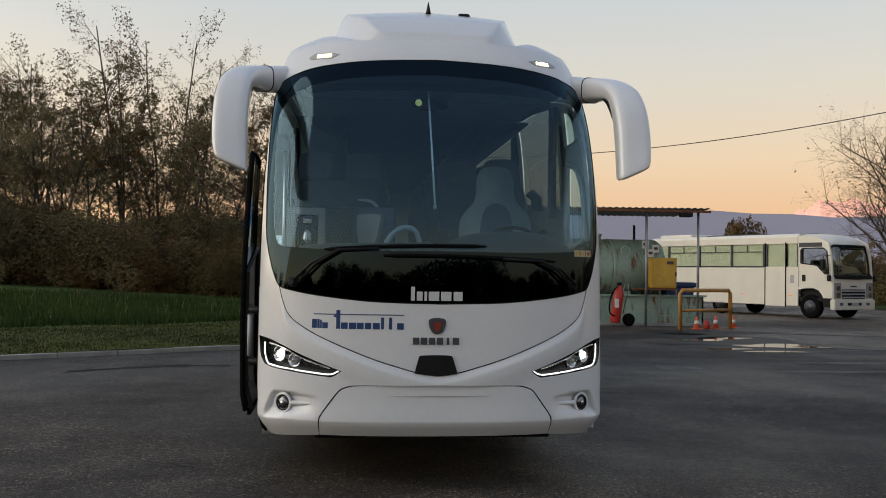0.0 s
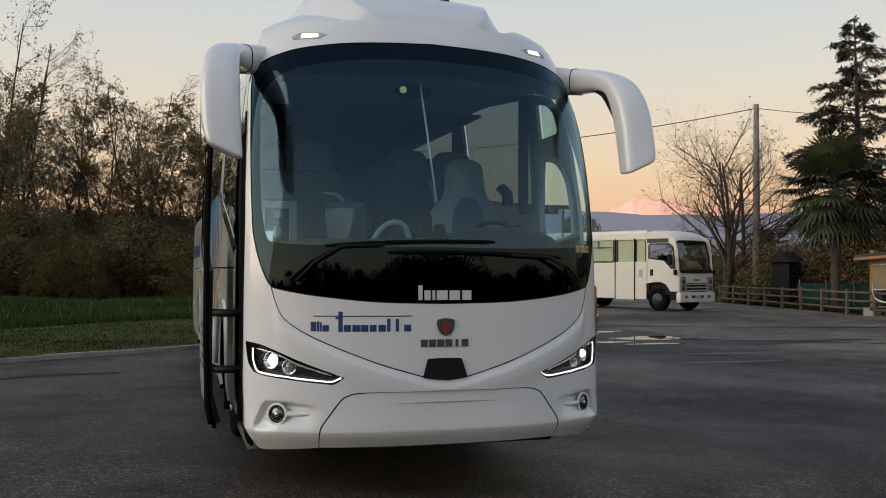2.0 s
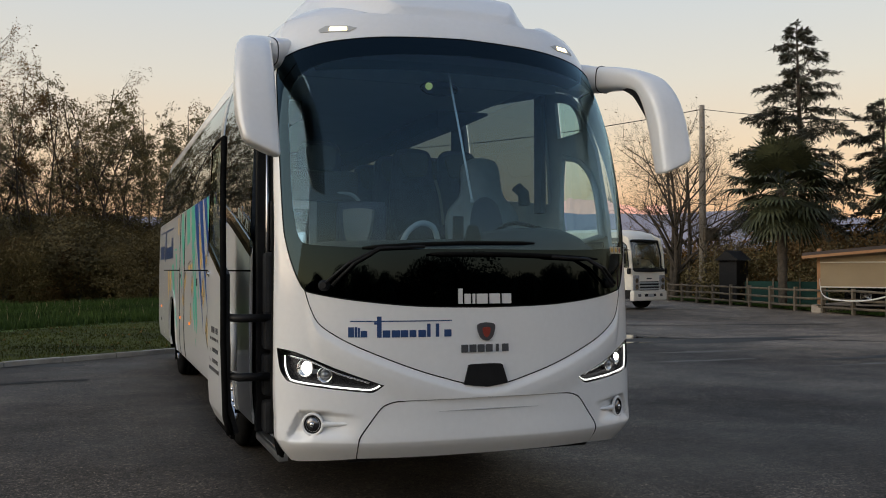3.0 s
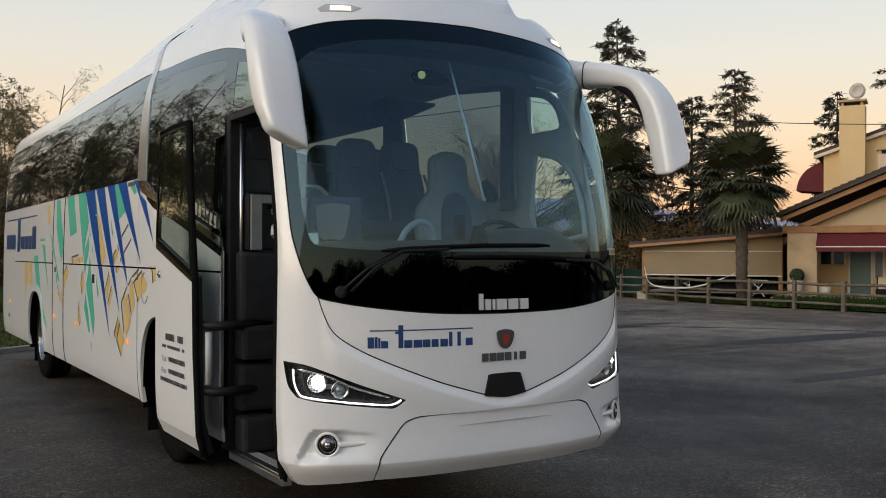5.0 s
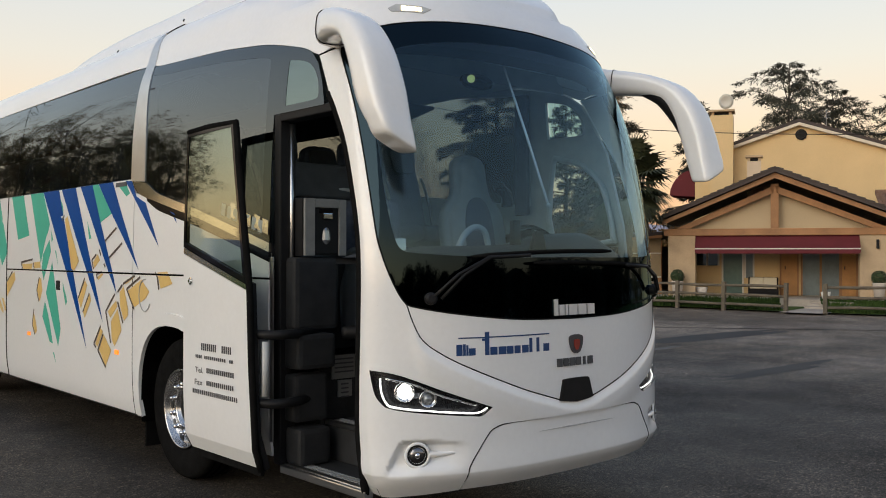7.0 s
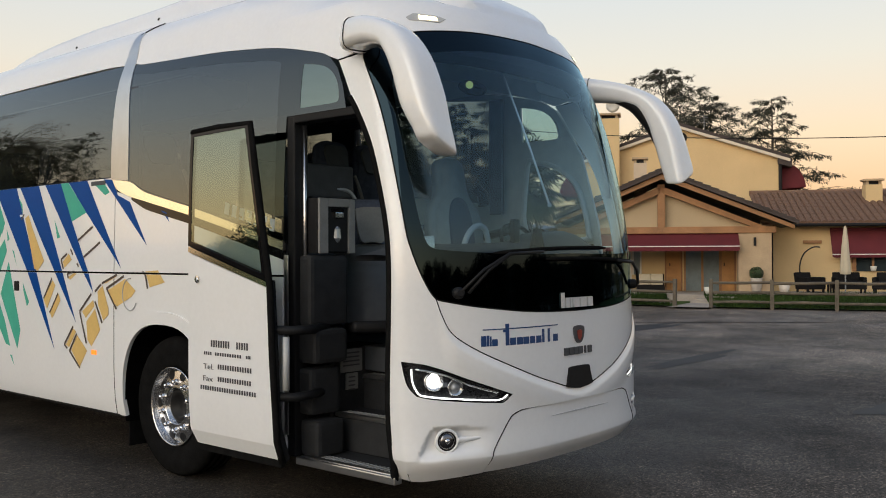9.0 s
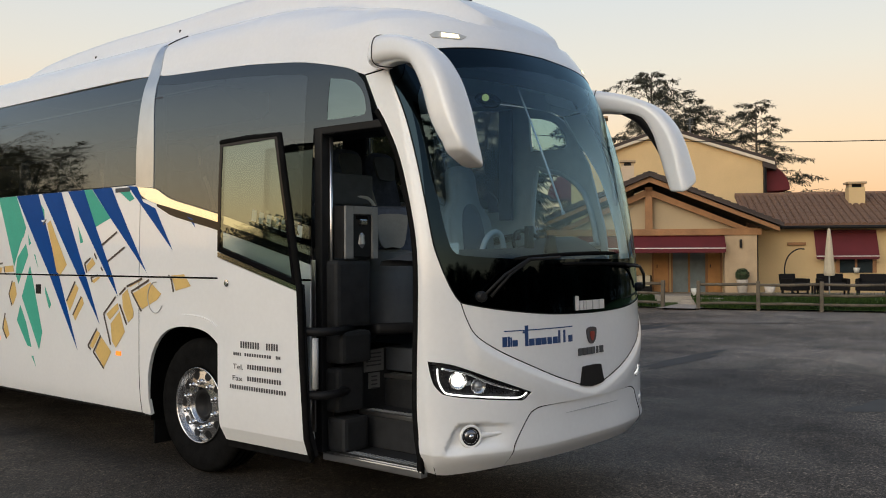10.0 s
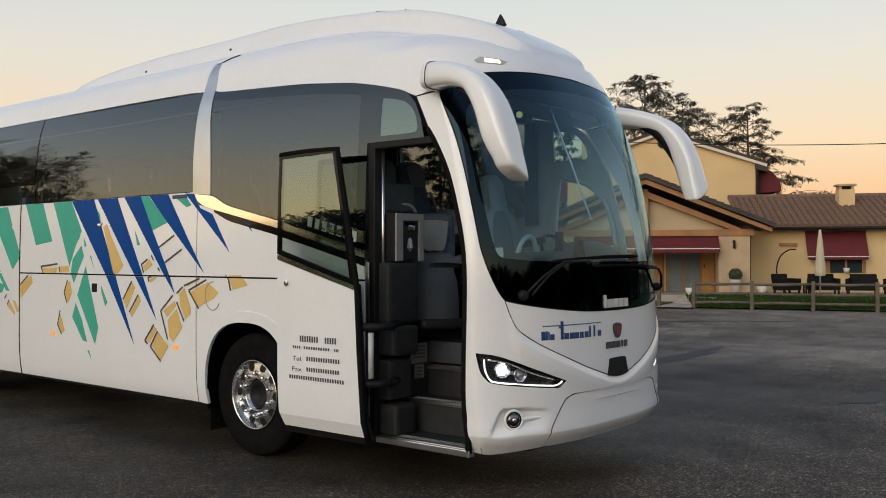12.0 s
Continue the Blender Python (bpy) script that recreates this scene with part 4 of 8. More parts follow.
# wing mirrors on curved arms
STATIONS = [(-.90, 1.02, 3.05, .05, .05), (-1.0, .90, 3.035, .085, .085), (-1.08, .83, 3.02, .095, .095), (-1.165, .755, 3.0, .097, .10), (-1.265, .675, 2.975, .097, .10), (-1.345, .52, 2.957, .095, .09), (-1.405, .345, 2.915, .100, .092), (-1.440, .21, 2.835, .111, .122), (-1.455, .105, 2.69, .117, .140), (-1.457, .04, 2.52, .118, .148), (-1.450, -.01, 2.37, .116, .144), (-1.443, -.036, 2.30, .113, .141), (-1.438, -.050, 2.255, .109, .136), (-1.436, -.056, 2.236, .101, .127), (-1.435, -.058, 2.227, .085, .108), (-1.435, -.059, 2.222, .045, .06), (-1.435, -.059, 2.221, .004, .005)]
for k in (1, -1):
    bm = bmesh.new()
    st = [np.array(p) for p in spline(STATIONS, 5)]
    for p in st:
        thin = .40 * ease((2.97 - p[2]) / .12) * p[4]
        p[1] -= thin
        p[4] -= thin
    if k > 0:
        for p in st:
            p[0] = min(p[0], -1.06 + (p[0] + 1.06) * .83) if p[0] > -1.06 else -1.06 + (p[0] + 1.06) * .83
    rings = []
    for i, p in enumerate(st):
        d = Vector((st[min(i + 1, len(st) - 1)] - st[max(i - 1, 0)])[:3]).normalized()
        if p[2] > 2.40:
            fixed = d
        d = fixed
        ax = Vector((1, 0, 0))
        ax = (ax - d * ax.dot(d)).normalized()
        nn = d.cross(ax)
        ring = []
        ex = 3.4 + 2.0 * min(1, max(0, (2.85 - p[2]) / .3))
        for q in range(28):
            a = 2 * math.pi * q / 28
            ca, sa = math.cos(a), math.sin(a)
            r = (abs(ca) ** ex + abs(sa) ** ex) ** (-1 / ex)
            v = Vector(p[:3]) + ax * (r * ca * p[3]) + nn * (r * sa * p[4])
            v.z -= (.50 * (v.x - p[0]) - .36 * (v.y - p[1])) * min(1, max(0, (2.48 - p[2]) / .2))
            ring.append(bm.verts.new((-v.x * k, v.y, v.z)))
        rings.append(ring)
    for a, b in zip(rings, rings[1:]):
        for q in range(28):
            bm.faces.new((a[q], a[(q + 1) % 28], b[(q + 1) % 28], b[q]))
    bm.faces.new(rings[0])
    bm.faces.new(rings[-1])
    bmesh.ops.recalc_face_normals(bm, faces=bm.faces)
    seam = [v.co.copy() for v in rings[min(range(len(st)), key=lambda i: abs(st[i][1] - .61))]]
    mid = sum(seam, Vector()) / len(seam)
    seam.append(seam[0])
    arm = part("wing_mirror", bm, WHITE, coach, "white wing mirror on a curved arm", smooth=True)
    part("arm_seam", rod([c + (c - mid) * .012 for c in seam], .004, 6), RUBBER, arm, "dark seam round the arm")
    hood = bmesh.new()
    line = [p for p in st if 2.50 < p[2] < 2.93]
    tube(hood, [Vector((-(p[0] + .045) * k, p[1] + .060, p[2] - .03)) for p in line], [.03 + .035 * math.sin(math.pi * i / (len(line) - 1)) for i in range(len(line))], 10)
    part("mirror_hood", hood, BLACK, arm, "black hood behind the arm", smooth=True)
    mg = prism(spline([(-.075, .17), (0, .19), (.075, .17), (.08, 0), (.07, -.15), (0, -.17), (-.07, -.15), (-.08, 0)], 3, closed=True), .012)
    bmesh.ops.transform(mg, matrix=pose(k * (1.385 if k > 0 else 1.452), .055, 2.50, 71, 0, 0), verts=mg.verts)
    part("mirror_glass", mg, BLACK_GLOSS, arm, "dark mirror face in its black surround")

    part("pillar_seam", rod([on_shell(k * (1.40 + i * .20 / 12), 2.888 - .018 * i / 12, .001) for i in range(13)], .005, 6), RUBBER, coach)

# ---------------------------------------------------------------- wheels
def wheel(x, y, inner, sign):
    """A coach wheel; sign says which way its face looks along x."""
    m = pose(x, y, .525, 0, 90 * sign, 0)
    tyre = [(.30, -.14), (.33, -.15), (.42, -.152), (.49, -.145), (.515, -.125), (.525, -.10)]
    for g in (-.06, 0, .06):
        tyre += [(.525, g - .012), (.512, g - .008), (.512, g + .008), (.525, g + .012)]
    tyre += [(.525, .10), (.515, .125), (.49, .145), (.42, .152), (.33, .15), (.305, .142), (.295, .12), (.30, -.14)]
    w = part("wheel", turned(tyre, 56, m, False), RUBBER, coach, "coach wheel with a polished alloy rim", smooth=True)
    if not inner:
        bands = [[(.283, .09), (.297, .135), (.298, .152), (.291, .157), (.284, .150)], [(.284, .150), (.272, .118), (.264, .106)], [(.264, .106), (.235, .112), (.175, .124), (.140, .128)], [(.140, .128), (.132, .122), (.130, .06), (.001, .055)]]
    else:
        bands = [[(.283, .09), (.297, .135), (.298, .152), (.291, .157), (.284, .150)], [(.284, .150), (.27, .08), (.25, -.02), (.19, -.05), (.165, -.03), (.14, -.03), (.12, .06), (.11, .09), (.001, .095)]]
    bm = bmesh.new()
    for band in bands:
        rings = [[bm.verts.new(m @ Vector((r_ * math.cos(a), r_ * math.sin(a), h))) for a in (2 * math.pi * k / 64 for k in range(64))] for r_, h in band]
        for a, b in zip(rings, rings[1:]):
            for k in range(64):
                bm.faces.new((a[k], a[(k + 1) % 64], b[(k + 1) % 64], b[k]))
    part("rim", bm, ALLOY, w, "polished alloy rim", smooth=True)
    tilt = 11 if not inner else -10
    for i in range(10):
        a = 2 * math.pi * (i + .5) / 10
        rr, h = (.236, .1095) if not inner else (.22, -.034)
        part("vent_hole", turned([(.037, 0), (.034, .006), (.001, .0062)], 16, m @ Matrix.Rotation(a, 4, "Z") @ pose(rr, 0, h, 0, tilt, 0)), BLACK, w)
        a = 2 * math.pi * i / 10
        part("wheel_nut", turned([(.024, 0), (.024, .008), (.018, .010), (.018, .028), (.014, .037), (.001, .040)], 12, m @ pose(.182 * math.cos(a), .182 * math.sin(a), .122 if not inner else -.05, 0, 0, 0)), CHROME, w, smooth=True)
    part("hub", turned([(.127, .05), (.122, .098), (.108, .104), (.085, .098), (.080, .082), (.001, .080)] if not inner else [(.10, 0), (.09, .09), (.001, .1)], 32, m), BLACK, w, smooth=True)


for sgn, x in ((-1, -1.03), (1, 1.03)):
    wheel(x, FW, False, sgn)
    wheel(x, RW, True, sgn)
    part("mud_flap", cube(x - .18, FW + .56, .16, x + .15, FW + .575, .62, .004), RUBBER, coach)
    part("mud_flap", cube(x - .15, RW + .62, .16, x + .15, RW + .635, .6, .004), RUBBER, coach)
    for yc in (FW, RW):
        bm = bmesh.new()
        pts = arch(yc, .615, .36)
        v0 = [bm.verts.new((sgn * 1.255, y, z)) for y, z in pts]
        v1 = [bm.verts.new((sgn * .80, y, z)) for y, z in pts]
        for i in range(len(pts) - 1):
            bm.faces.new((v0[i], v0[i + 1], v1[i + 1], v1[i]))
        bm.faces.new(v1)
        part("wheel_housing", bm, UNDERSEAL, coach)
part("underbody", cube(-1.16, 3.36, .36, 1.16, RW - .74, 1.3), BLACK, coach)
part("underbody", cube(-1.16, RW + .74, .36, 1.16, REAR - .02, 1.3), BLACK, coach)
part("underbody", cube(-.80, .55, .30, .80, 3.4, .60, .03), BLACK, coach)
part("underbody", cube(-.80, RW - .76, .45, .80, RW + .76, 1.3), BLACK, coach)
part("front_underside", cube(-.85, .16, .325, .85, .60, .37, .02), BLACK, coach)

# ---------------------------------------------------------------- livery and marks on the entrance side
def clipped(poly, z, keep_above):
    res = []
    for i, p in enumerate(poly):
        q = poly[(i + 1) % len(poly)]
        ip, iq = (p[1] >= z) == keep_above, (q[1] >= z) == keep_above
        if ip:
            res.append(p)
        if ip != iq:
            t = (z - p[1]) / (q[1] - p[1])
            res.append((p[0] + (q[0] - p[0]) * t, z))
    return res


def decal(poly, material, off, name="livery_shape", label=""):
    for z, above in ((1.533, True), (1.517, False)):
        c = clipped(poly, z, above)
        if len(c) > 2:
            lp = [(-y, b) for y, b in c]
            patch(name, [lp], side_l, material, coach, label, step=.4, thick=.001, off=off)


for p in ([(5.6, 2.282), (5.17, 2.282), (4.75, 1.52), (4.42, 0.86), (4.92, 1.52)], [(5.1, 2.282), (4.74, 2.282), (4.27, 1.51), (4.05, 1.11), (4.41, 1.52)], [(4.62, 2.282), (4.34, 2.282), (4.12, 1.94), (3.84, 1.52), (3.76, 1.36), (3.92, 1.52)], [(4.2, 2.282), (3.89, 2.282), (3.62, 1.93), (3.33, 1.56), (3.89, 2.02)], [(3.63, 2.28), (3.5, 2.27), (3.4, 2.14), (3.22, 2.08), (2.97, 1.74)], [(2.78, 2), (2.71, 1.98), (2.67, 1.91)],):
    decal(p, BLUE_VINYL, .003, label="blue tapering stripe of the livery")
for p in ([(7.2, 2.27), (7, 2.27), (6.67, 1.71), (6.85, 1.56), (7.17, 1.95)], [(6.58, 2.282), (6.2, 2.282), (5.98, 1.87), (6.33, 1.83)], [(5.98, 2.282), (5.61, 2.282), (5.39, 1.97), (5.5, 1.82), (5.62, 1.6), (5.85, 2.05)], [(5.39, 1.82), (5.34, 1.71), (5.53, 1.43), (5.59, 1.53), (5.56, 1.68)], [(5.3, 1.61), (5.25, 1.49), (5.06, 0.99), (5.12, 0.82), (5.46, 1.31)], [(5.49, 1.23), (5.37, 1.06), (5.19, 0.66), (5.56, 1.08)], [(5.01, 1.42), (4.89, 1.25), (4.93, 1.21), (5, 1.35)], [(5.12, 2.19), (5.05, 2.13), (5.03, 2.04)], [(4.34, 2.282), (4.21, 2.282), (3.89, 2.02), (4.13, 1.95)],):
    decal(p, GREEN_VINYL, .002, label="sea-green stripe of the livery")
for p in ([(4.43, 1.97), (4.33, 1.82), (4.38, 1.81)], [(3.78, 2.25), (3.63, 2.26), (3.53, 2.17), (3.6, 2.15)], [(7.15, 1.41), (7.03, 1.38), (7.09, 1.3), (7.15, 1.29)], [(5.23, 1.72), (5.2, 1.71), (5.14, 1.58)], [(5.46, 1.96), (5.41, 1.93), (5.45, 1.87)], [(5.35, 1.91), (5.29, 1.82), (5.33, 1.8)], [(7.58, 1.9), (7.41, 1.81), (6.92, 1.32), (7, 1.32)], [(8.74, 1.6), (8.42, 1.62), (8.16, 1.11), (7.71, 0.7), (7.89, 0.77), (8.45, 1.15)], [(8.12, 1.75), (7.92, 1.75), (7.64, 1.19), (7.82, 1.42)], [(8.3, 1.83), (7.93, 1.83), (7.93, 1.8), (8.3, 1.8)],):
    decal(p, GREEN_VINYL, .002, label="sea-green stripe of the livery")
for p in ([(4.98, 2), (4.92, 2.03), (4.83, 1.9), (4.61, 1.62), (4.72, 1.53), (4.79, 1.55)], [(6.18, 1.58), (5.86, 1.59), (5.89, 1.53), (6.13, 1.53)], [(5.81, 1.6), (5.64, 1.61), (5.62, 1.55), (5.8, 1.54)], [(6.67, 1.4), (6.42, 1.5), (6.39, 1.42), (6.66, 1.24)], [(5.66, 1.44), (5.6, 1.45), (5.56, 1.33), (5.64, 1.22), (5.71, 1.33)], [(5.81, 1.11), (5.76, 1.04), (5.71, 0.93), (5.78, 0.89), (5.83, 0.98)], [(4.45, 1.45), (4.4, 1.41), (4.55, 1.2), (4.61, 1.28)], [(4.34, 1.34), (4.31, 1.28), (4.46, 1.12), (4.5, 1.18)], [(4.27, 1.61), (4.17, 1.68), (4.12, 1.63), (4.24, 1.56)],):
    decal(p, GOLD_VINYL, .0035, label="ochre block of the livery")
for p in ([(4.18, 1.48), (4.07, 1.52), (4.04, 1.51), (4.14, 1.46)], [(3.94, 1.2), (3.76, 1.3), (3.74, 1.25), (3.88, 1.15)], [(3.87, 1.12), (3.73, 1.23), (3.65, 1.06), (3.79, 0.92), (3.85, 0.97)], [(3.69, 1.37), (3.61, 1.42), (3.52, 1.24), (3.52, 1.19), (3.6, 1.14), (3.68, 1.26)], [(3.54, 1.38), (3.27, 1.48), (3.12, 1.39), (3.18, 1.34), (3.39, 1.26), (3.48, 1.31)], [(2.98, 1.54), (2.81, 1.55), (2.72, 1.46), (2.92, 1.42)], [(4.21, 0.91), (4.09, 1.05), (4.04, 1.03), (4.16, 0.89)], [(4.12, 0.87), (4.02, 1), (3.86, 0.88), (3.98, 0.74)],):
    decal(p, GOLD_VINYL, .0035, label="ochre block of the livery")
for p in ([(3.6, 1.44), (3.47, 1.49), (3.39, 1.5), (3.56, 1.44)], [(6.97, 1.15), (6.91, 1.2), (6.78, 1.08), (6.8, 1.05)], [(7.84, 2.25), (7.65, 2.24), (7.59, 2), (7.7, 2)], [(9.48, 1.52), (9.27, 1.52), (9.21, 1.3), (9.44, 1.03)], [(9.12, 1.51), (8.85, 1.53), (8.85, 1.2), (9.05, 1.22)], [(6.85, 1.22), (6.78, 1.21), (6.68, 1.09), (6.74, 1.08)],):
    decal(p, GOLD_VINYL, .0035, label="ochre block of the livery")


def livery_line(y0, z0, y1, z1):
    """A thin dark line of the livery, drawn as a narrow strip."""
    n = Vector((z0 - z1, y1 - y0)).normalized() * .009
    decal([(y0 + n.x, z0 + n.y), (y1 + n.x, z1 + n.y), (y1 - n.x, z1 - n.y), (y0 - n.x, z0 - n.y)], BROWN_VINYL, .0045, "livery_line", "dark thin line of the livery")


for p in ((5.06, 1.99, 5, 2.04), (6.21, 1.6, 5.86, 1.63), (6.21, 1.6, 6.16, 1.53), (5.83, 1.6, 5.81, 1.54), (6.69, 1.38, 6.49, 1.5), (5.65, 1.46, 5.72, 1.33), (5.72, 1.33, 5.66, 1.22), (5.8, 1.14, 5.85, 0.99), (5.85, 0.99, 5.77, 0.89), (4.46, 1.47, 4.61, 1.29), (4.35, 1.34, 4.5, 1.17), (4.3, 1.63, 4.2, 1.68), (4.3, 1.63, 4.26, 1.55), (4.19, 1.51, 4.07, 1.53), (4.19, 1.51, 4.17, 1.47), (4.02, 1.79, 3.78, 1.9), (3.92, 1.65, 3.66, 1.77), (4.14, 1.72, 4.1, 1.67)):
    livery_line(*p)
for p in ((4.03, 1.6, 4, 1.57), (3.98, 1.2, 3.79, 1.35), (3.98, 1.2, 3.87, 0.94), (3.73, 1.29, 3.62, 1.12), (3.73, 1.37, 3.64, 1.43), (3.62, 1.44, 3.39, 1.51), (3.55, 1.4, 3.29, 1.5), (3.55, 1.4, 3.4, 1.24), (3.02, 1.54, 2.98, 1.51), (2.98, 1.51, 2.95, 1.41), (4.24, 0.91, 4.09, 1.07), (4.24, 0.91, 4.19, 0.88), (4.15, 0.86, 3.98, 0.73), (4.15, 0.86, 4.03, 1.01), (7.03, 1.23, 6.98, 1.28), (6.97, 1.16, 6.92, 1.22)):
    livery_line(*p)


def side_sign(name, loops, material, label):
    patch(name, [[(-y, z) for y, z in loops[0]]], side_l, material, coach, label, step=.5, thick=.001, off=.005)


sign([(11.3, 2.13, 8.55, 2.15), (11.3, 1.70, 10.4, 1.92), (10.2, 1.66, 9.95, 2.12), (9.9, 1.70, 9.55, 1.88), (9.5, 1.70, 9.2, 1.88), (9.15, 1.70, 8.95, 1.88), (8.9, 1.70, 8.6, 2.0)], side_sign, NAME_BLUE, "name_sign", "dark blue bars of the operator's sign")
for y, z in ((3.746, .875), (5.946, .89), (7.25, .90), (10.9, .92)):
    part("side_marker", cube(-W(z) - .010, y - .035, z - .018, -W(z) + .005, y + .035, z + .018, .004), AMBER, coach, "lit amber side marker")
part("flap_lock", cube(-1.278, 5.085, 1.345, -1.262, 5.18, 1.435, .008), BLACK, coach)
for y, z in ((7.2, 1.45), (8.0, .62), (11.0, .7)):
    part("flap_lock", cube(-W(z) - .006, y - .03, z - .03, -W(z) + .01, y + .03, z + .03, .006), BLACK, coach)
ring = [(-1.277, 3.20 + .105 * math.cos(a), 1.36 + .125 * math.sin(a)) for a in np.linspace(-2.6, 1.7, 20)]
part("fuel_cap_line", rod(ring, .004, 6), LIGHT_GREY, coach)
for i, (y, z, h) in enumerate(((1.86, 1.93, .10), (1.76, 1.90, .08), (1.66, 1.875, .08), (1.54, 1.85, .09), (1.44, 1.82, .09))):
    patch("model_mark", [[(-y, z), (-y + .07, z - .02), (-y + .07, z - .02 + h), (-y, z + h)]], side_l, CHROME, coach, "chrome block of the model mark", step=.5, thick=.004, off=.006)
part("panel_mark", cube(-W(2.25) - .006, 3.60, 2.235, -W(2.25) + .004, 3.82, 2.27, .002), GREY, coach, "small grey maker's plate")

# ---------------------------------------------------------------- the open entrance door
def door_skin(a, z):
    return (-W(max(z, .478)) - .215 + .42 * max(0.0, .478 - z), -a, z)


door = patch("entrance_door", [[(-2.07, .385), (-1.195, .385), (-1.20, .50), (-1.225, 1.0), (-1.248, 1.455), (-2.098, 1.678), (-2.095, .50)]], door_skin, WHITE, coach, "open white entrance door standing out from the side", step=.12, thick=.02, cuts=(.476, .480))
patch("door_trim", [[(-2.098, 1.684), (-1.250, 1.461), (-1.253, 1.492), (-2.098, 1.722)]], door_skin, CHAMPAGNE, door, "polished metal trim", step=.2, thick=.012, off=.003)
patch("door_frame", [[(-2.10, 1.727), (-1.254, 1.497), (-1.33, 1.87), (-1.41, 2.22), (-1.478, 2.508), (-2.10, 2.495)], [(-2.072, 1.755), (-1.300, 1.545), (-1.362, 1.875), (-1.440, 2.21), (-1.505, 2.48), (-2.072, 2.468)]], door_skin, BLACK_GLOSS, door, "gloss black window frame", step=.15, thick=.03, off=.004)
patch("door_window", [[(-2.072, 1.755), (-1.300, 1.545), (-1.362, 1.875), (-1.440, 2.21), (-1.505, 2.48), (-2.072, 2.468)]], door_skin, glass("door_glass", (.46, .54, .50), .17, tone=(.85, 1.0, .92)), door, "clear tinted door window", step=.15, thick=.0)
patch("door_back", [[(-2.07, .36), (-1.175, .36), (-1.205, 1.0), (-1.24, 1.50), (-2.10, 1.72), (-2.10, .5)]], door_skin, BLACK, door, "black inner side", step=.2, thick=.035, off=-.022)
part("edge_seal", rod([(-W(z) - .205, y, z) for y, z in ((1.165, .37), (1.185, .5), (1.21, 1.0), (1.235, 1.46), (1.32, 1.87), (1.40, 2.22), (1.468, 2.505), (1.8, 2.51), (2.10, 2.50))], .022, 8), RUBBER, door, smooth=True)
part("door_lock", turned([(.026, 0), (.026, .008), (.012, .010), (.010, .02)], 16, pose(-1.487, 1.985, 1.50, 0, -90, 0)), CHROME, door)
part("lower_seal", cube(-1.425, 1.19, .335, -1.395, 2.06, .385, .005), RUBBER, door)


def written(body, cap, width, place):
    """Flat letters of the built-in font, laid by a function of their two coordinates."""
    cu = bpy.data.curves.new("words", "FONT")
    cu.body, cu.size = body, cap / .70
    ob = bpy.data.objects.new("words", cu)
    scene.collection.objects.link(ob)
    bpy.context.view_layer.update()
    me = bpy.data.meshes.new_from_object(ob.evaluated_get(bpy.context.evaluated_depsgraph_get()))
    bpy.data.objects.remove(ob)
    bm = bmesh.new()
    bm.from_mesh(me)
    k = width / max(v.co.x for v in bm.verts)
    for v in bm.verts:
        v.co = Vector(place(v.co.x * k, v.co.y))
    return bm


for word, ya, zb in (("Tel.", 1.92, .905), ("Fax", 1.927, .825)):
    part("lettering", written(word, .036, .115, lambda x, z: Vector(door_skin(x - ya, z + zb)) - Vector((.004, 0, 0))), INK, door, "dark printed word")
LINES = [(1.109, 1.045, [(1.835, 1.625), (1.56, 1.43)]), (1.025, .995, [(1.913, 1.82), (1.79, 1.50), (1.46, 1.407)]), (.950, .905, [(1.76, 1.395)]), (.868, .825, [(1.76, 1.40)]), (.800, .760, [(1.953, 1.35)])]
for zt, zb, words in LINES:
    for ya, yb in words:
        n = max(3, round((ya - yb) / .026))
        step = (ya - yb) / n
        for i in range(n):
            y = ya - i * step
            patch("lettering", [[(-y, zb + .14 * (zt - zb)), (-y + step * .60, zb + .14 * (zt - zb)), (-y + step * .60, zt - .14 * (zt - zb)), (-y, zt - .14 * (zt - zb))]], door_skin, INK, door, "small dark bar of lettering", step=.5, thick=.001, off=.003)
for z in (1.19, .775):
    part("door_arm", rod([(-1.02, 1.22, z), (-1.25, 1.12, z), (-1.38, 1.13, z), (-1.44, 1.30, z), (-1.45, 1.6, z)], .030, 10), BLACK, coach, "black door arm", smooth=True)
part("grab_rail", rod([(-1.41, 1.16, .82), (-1.41, 1.16, 1.15)], .022, 10), LIGHT_GREY, coach, smooth=True)
# jambs
OPEN_SIDE = [(shell(-s, z)[1] + .004, z) for s, z in OPEN_EDGE]
part("door_jamb", rod([(-W(z) + .012, y + .012, z) for y, z in OPEN_SIDE], .024, 8), RUBBER, coach, smooth=True)
part("door_jamb", cube(-1.234, 1.285, .36, -1.12, 1.36, 2.56, .01), BLACK, coach)
for i in range(7):
    y = 1.99 - i * .082
    z = float(np.interp(y, [1.36, 1.9, 2.36], [1.75, 1.885, 2.0])) + .028
    patch("lettering", [[(-y, z + .012), (-y + .05, z), (-y + .062, z + .078), (-y + .012, z + .09)]], side_l, SILVER, coach, "small bright bar of lettering", step=.5, thick=.003, off=.006)
part("door_jamb", cube(-1.266, 1.318, .50, -1.255, 1.356, 1.66, .004), STEEL, coach, "bright metal jamb strip")
part("door_header", cube(-1.232, .70, 2.512, -1.12, 1.30, 2.566, .008), BLACK, coach)
part("door_sill", cube(-1.235, .40, .315, -1.17, 1.28, .365, .008), STEEL, coach, "ribbed metal door sill")


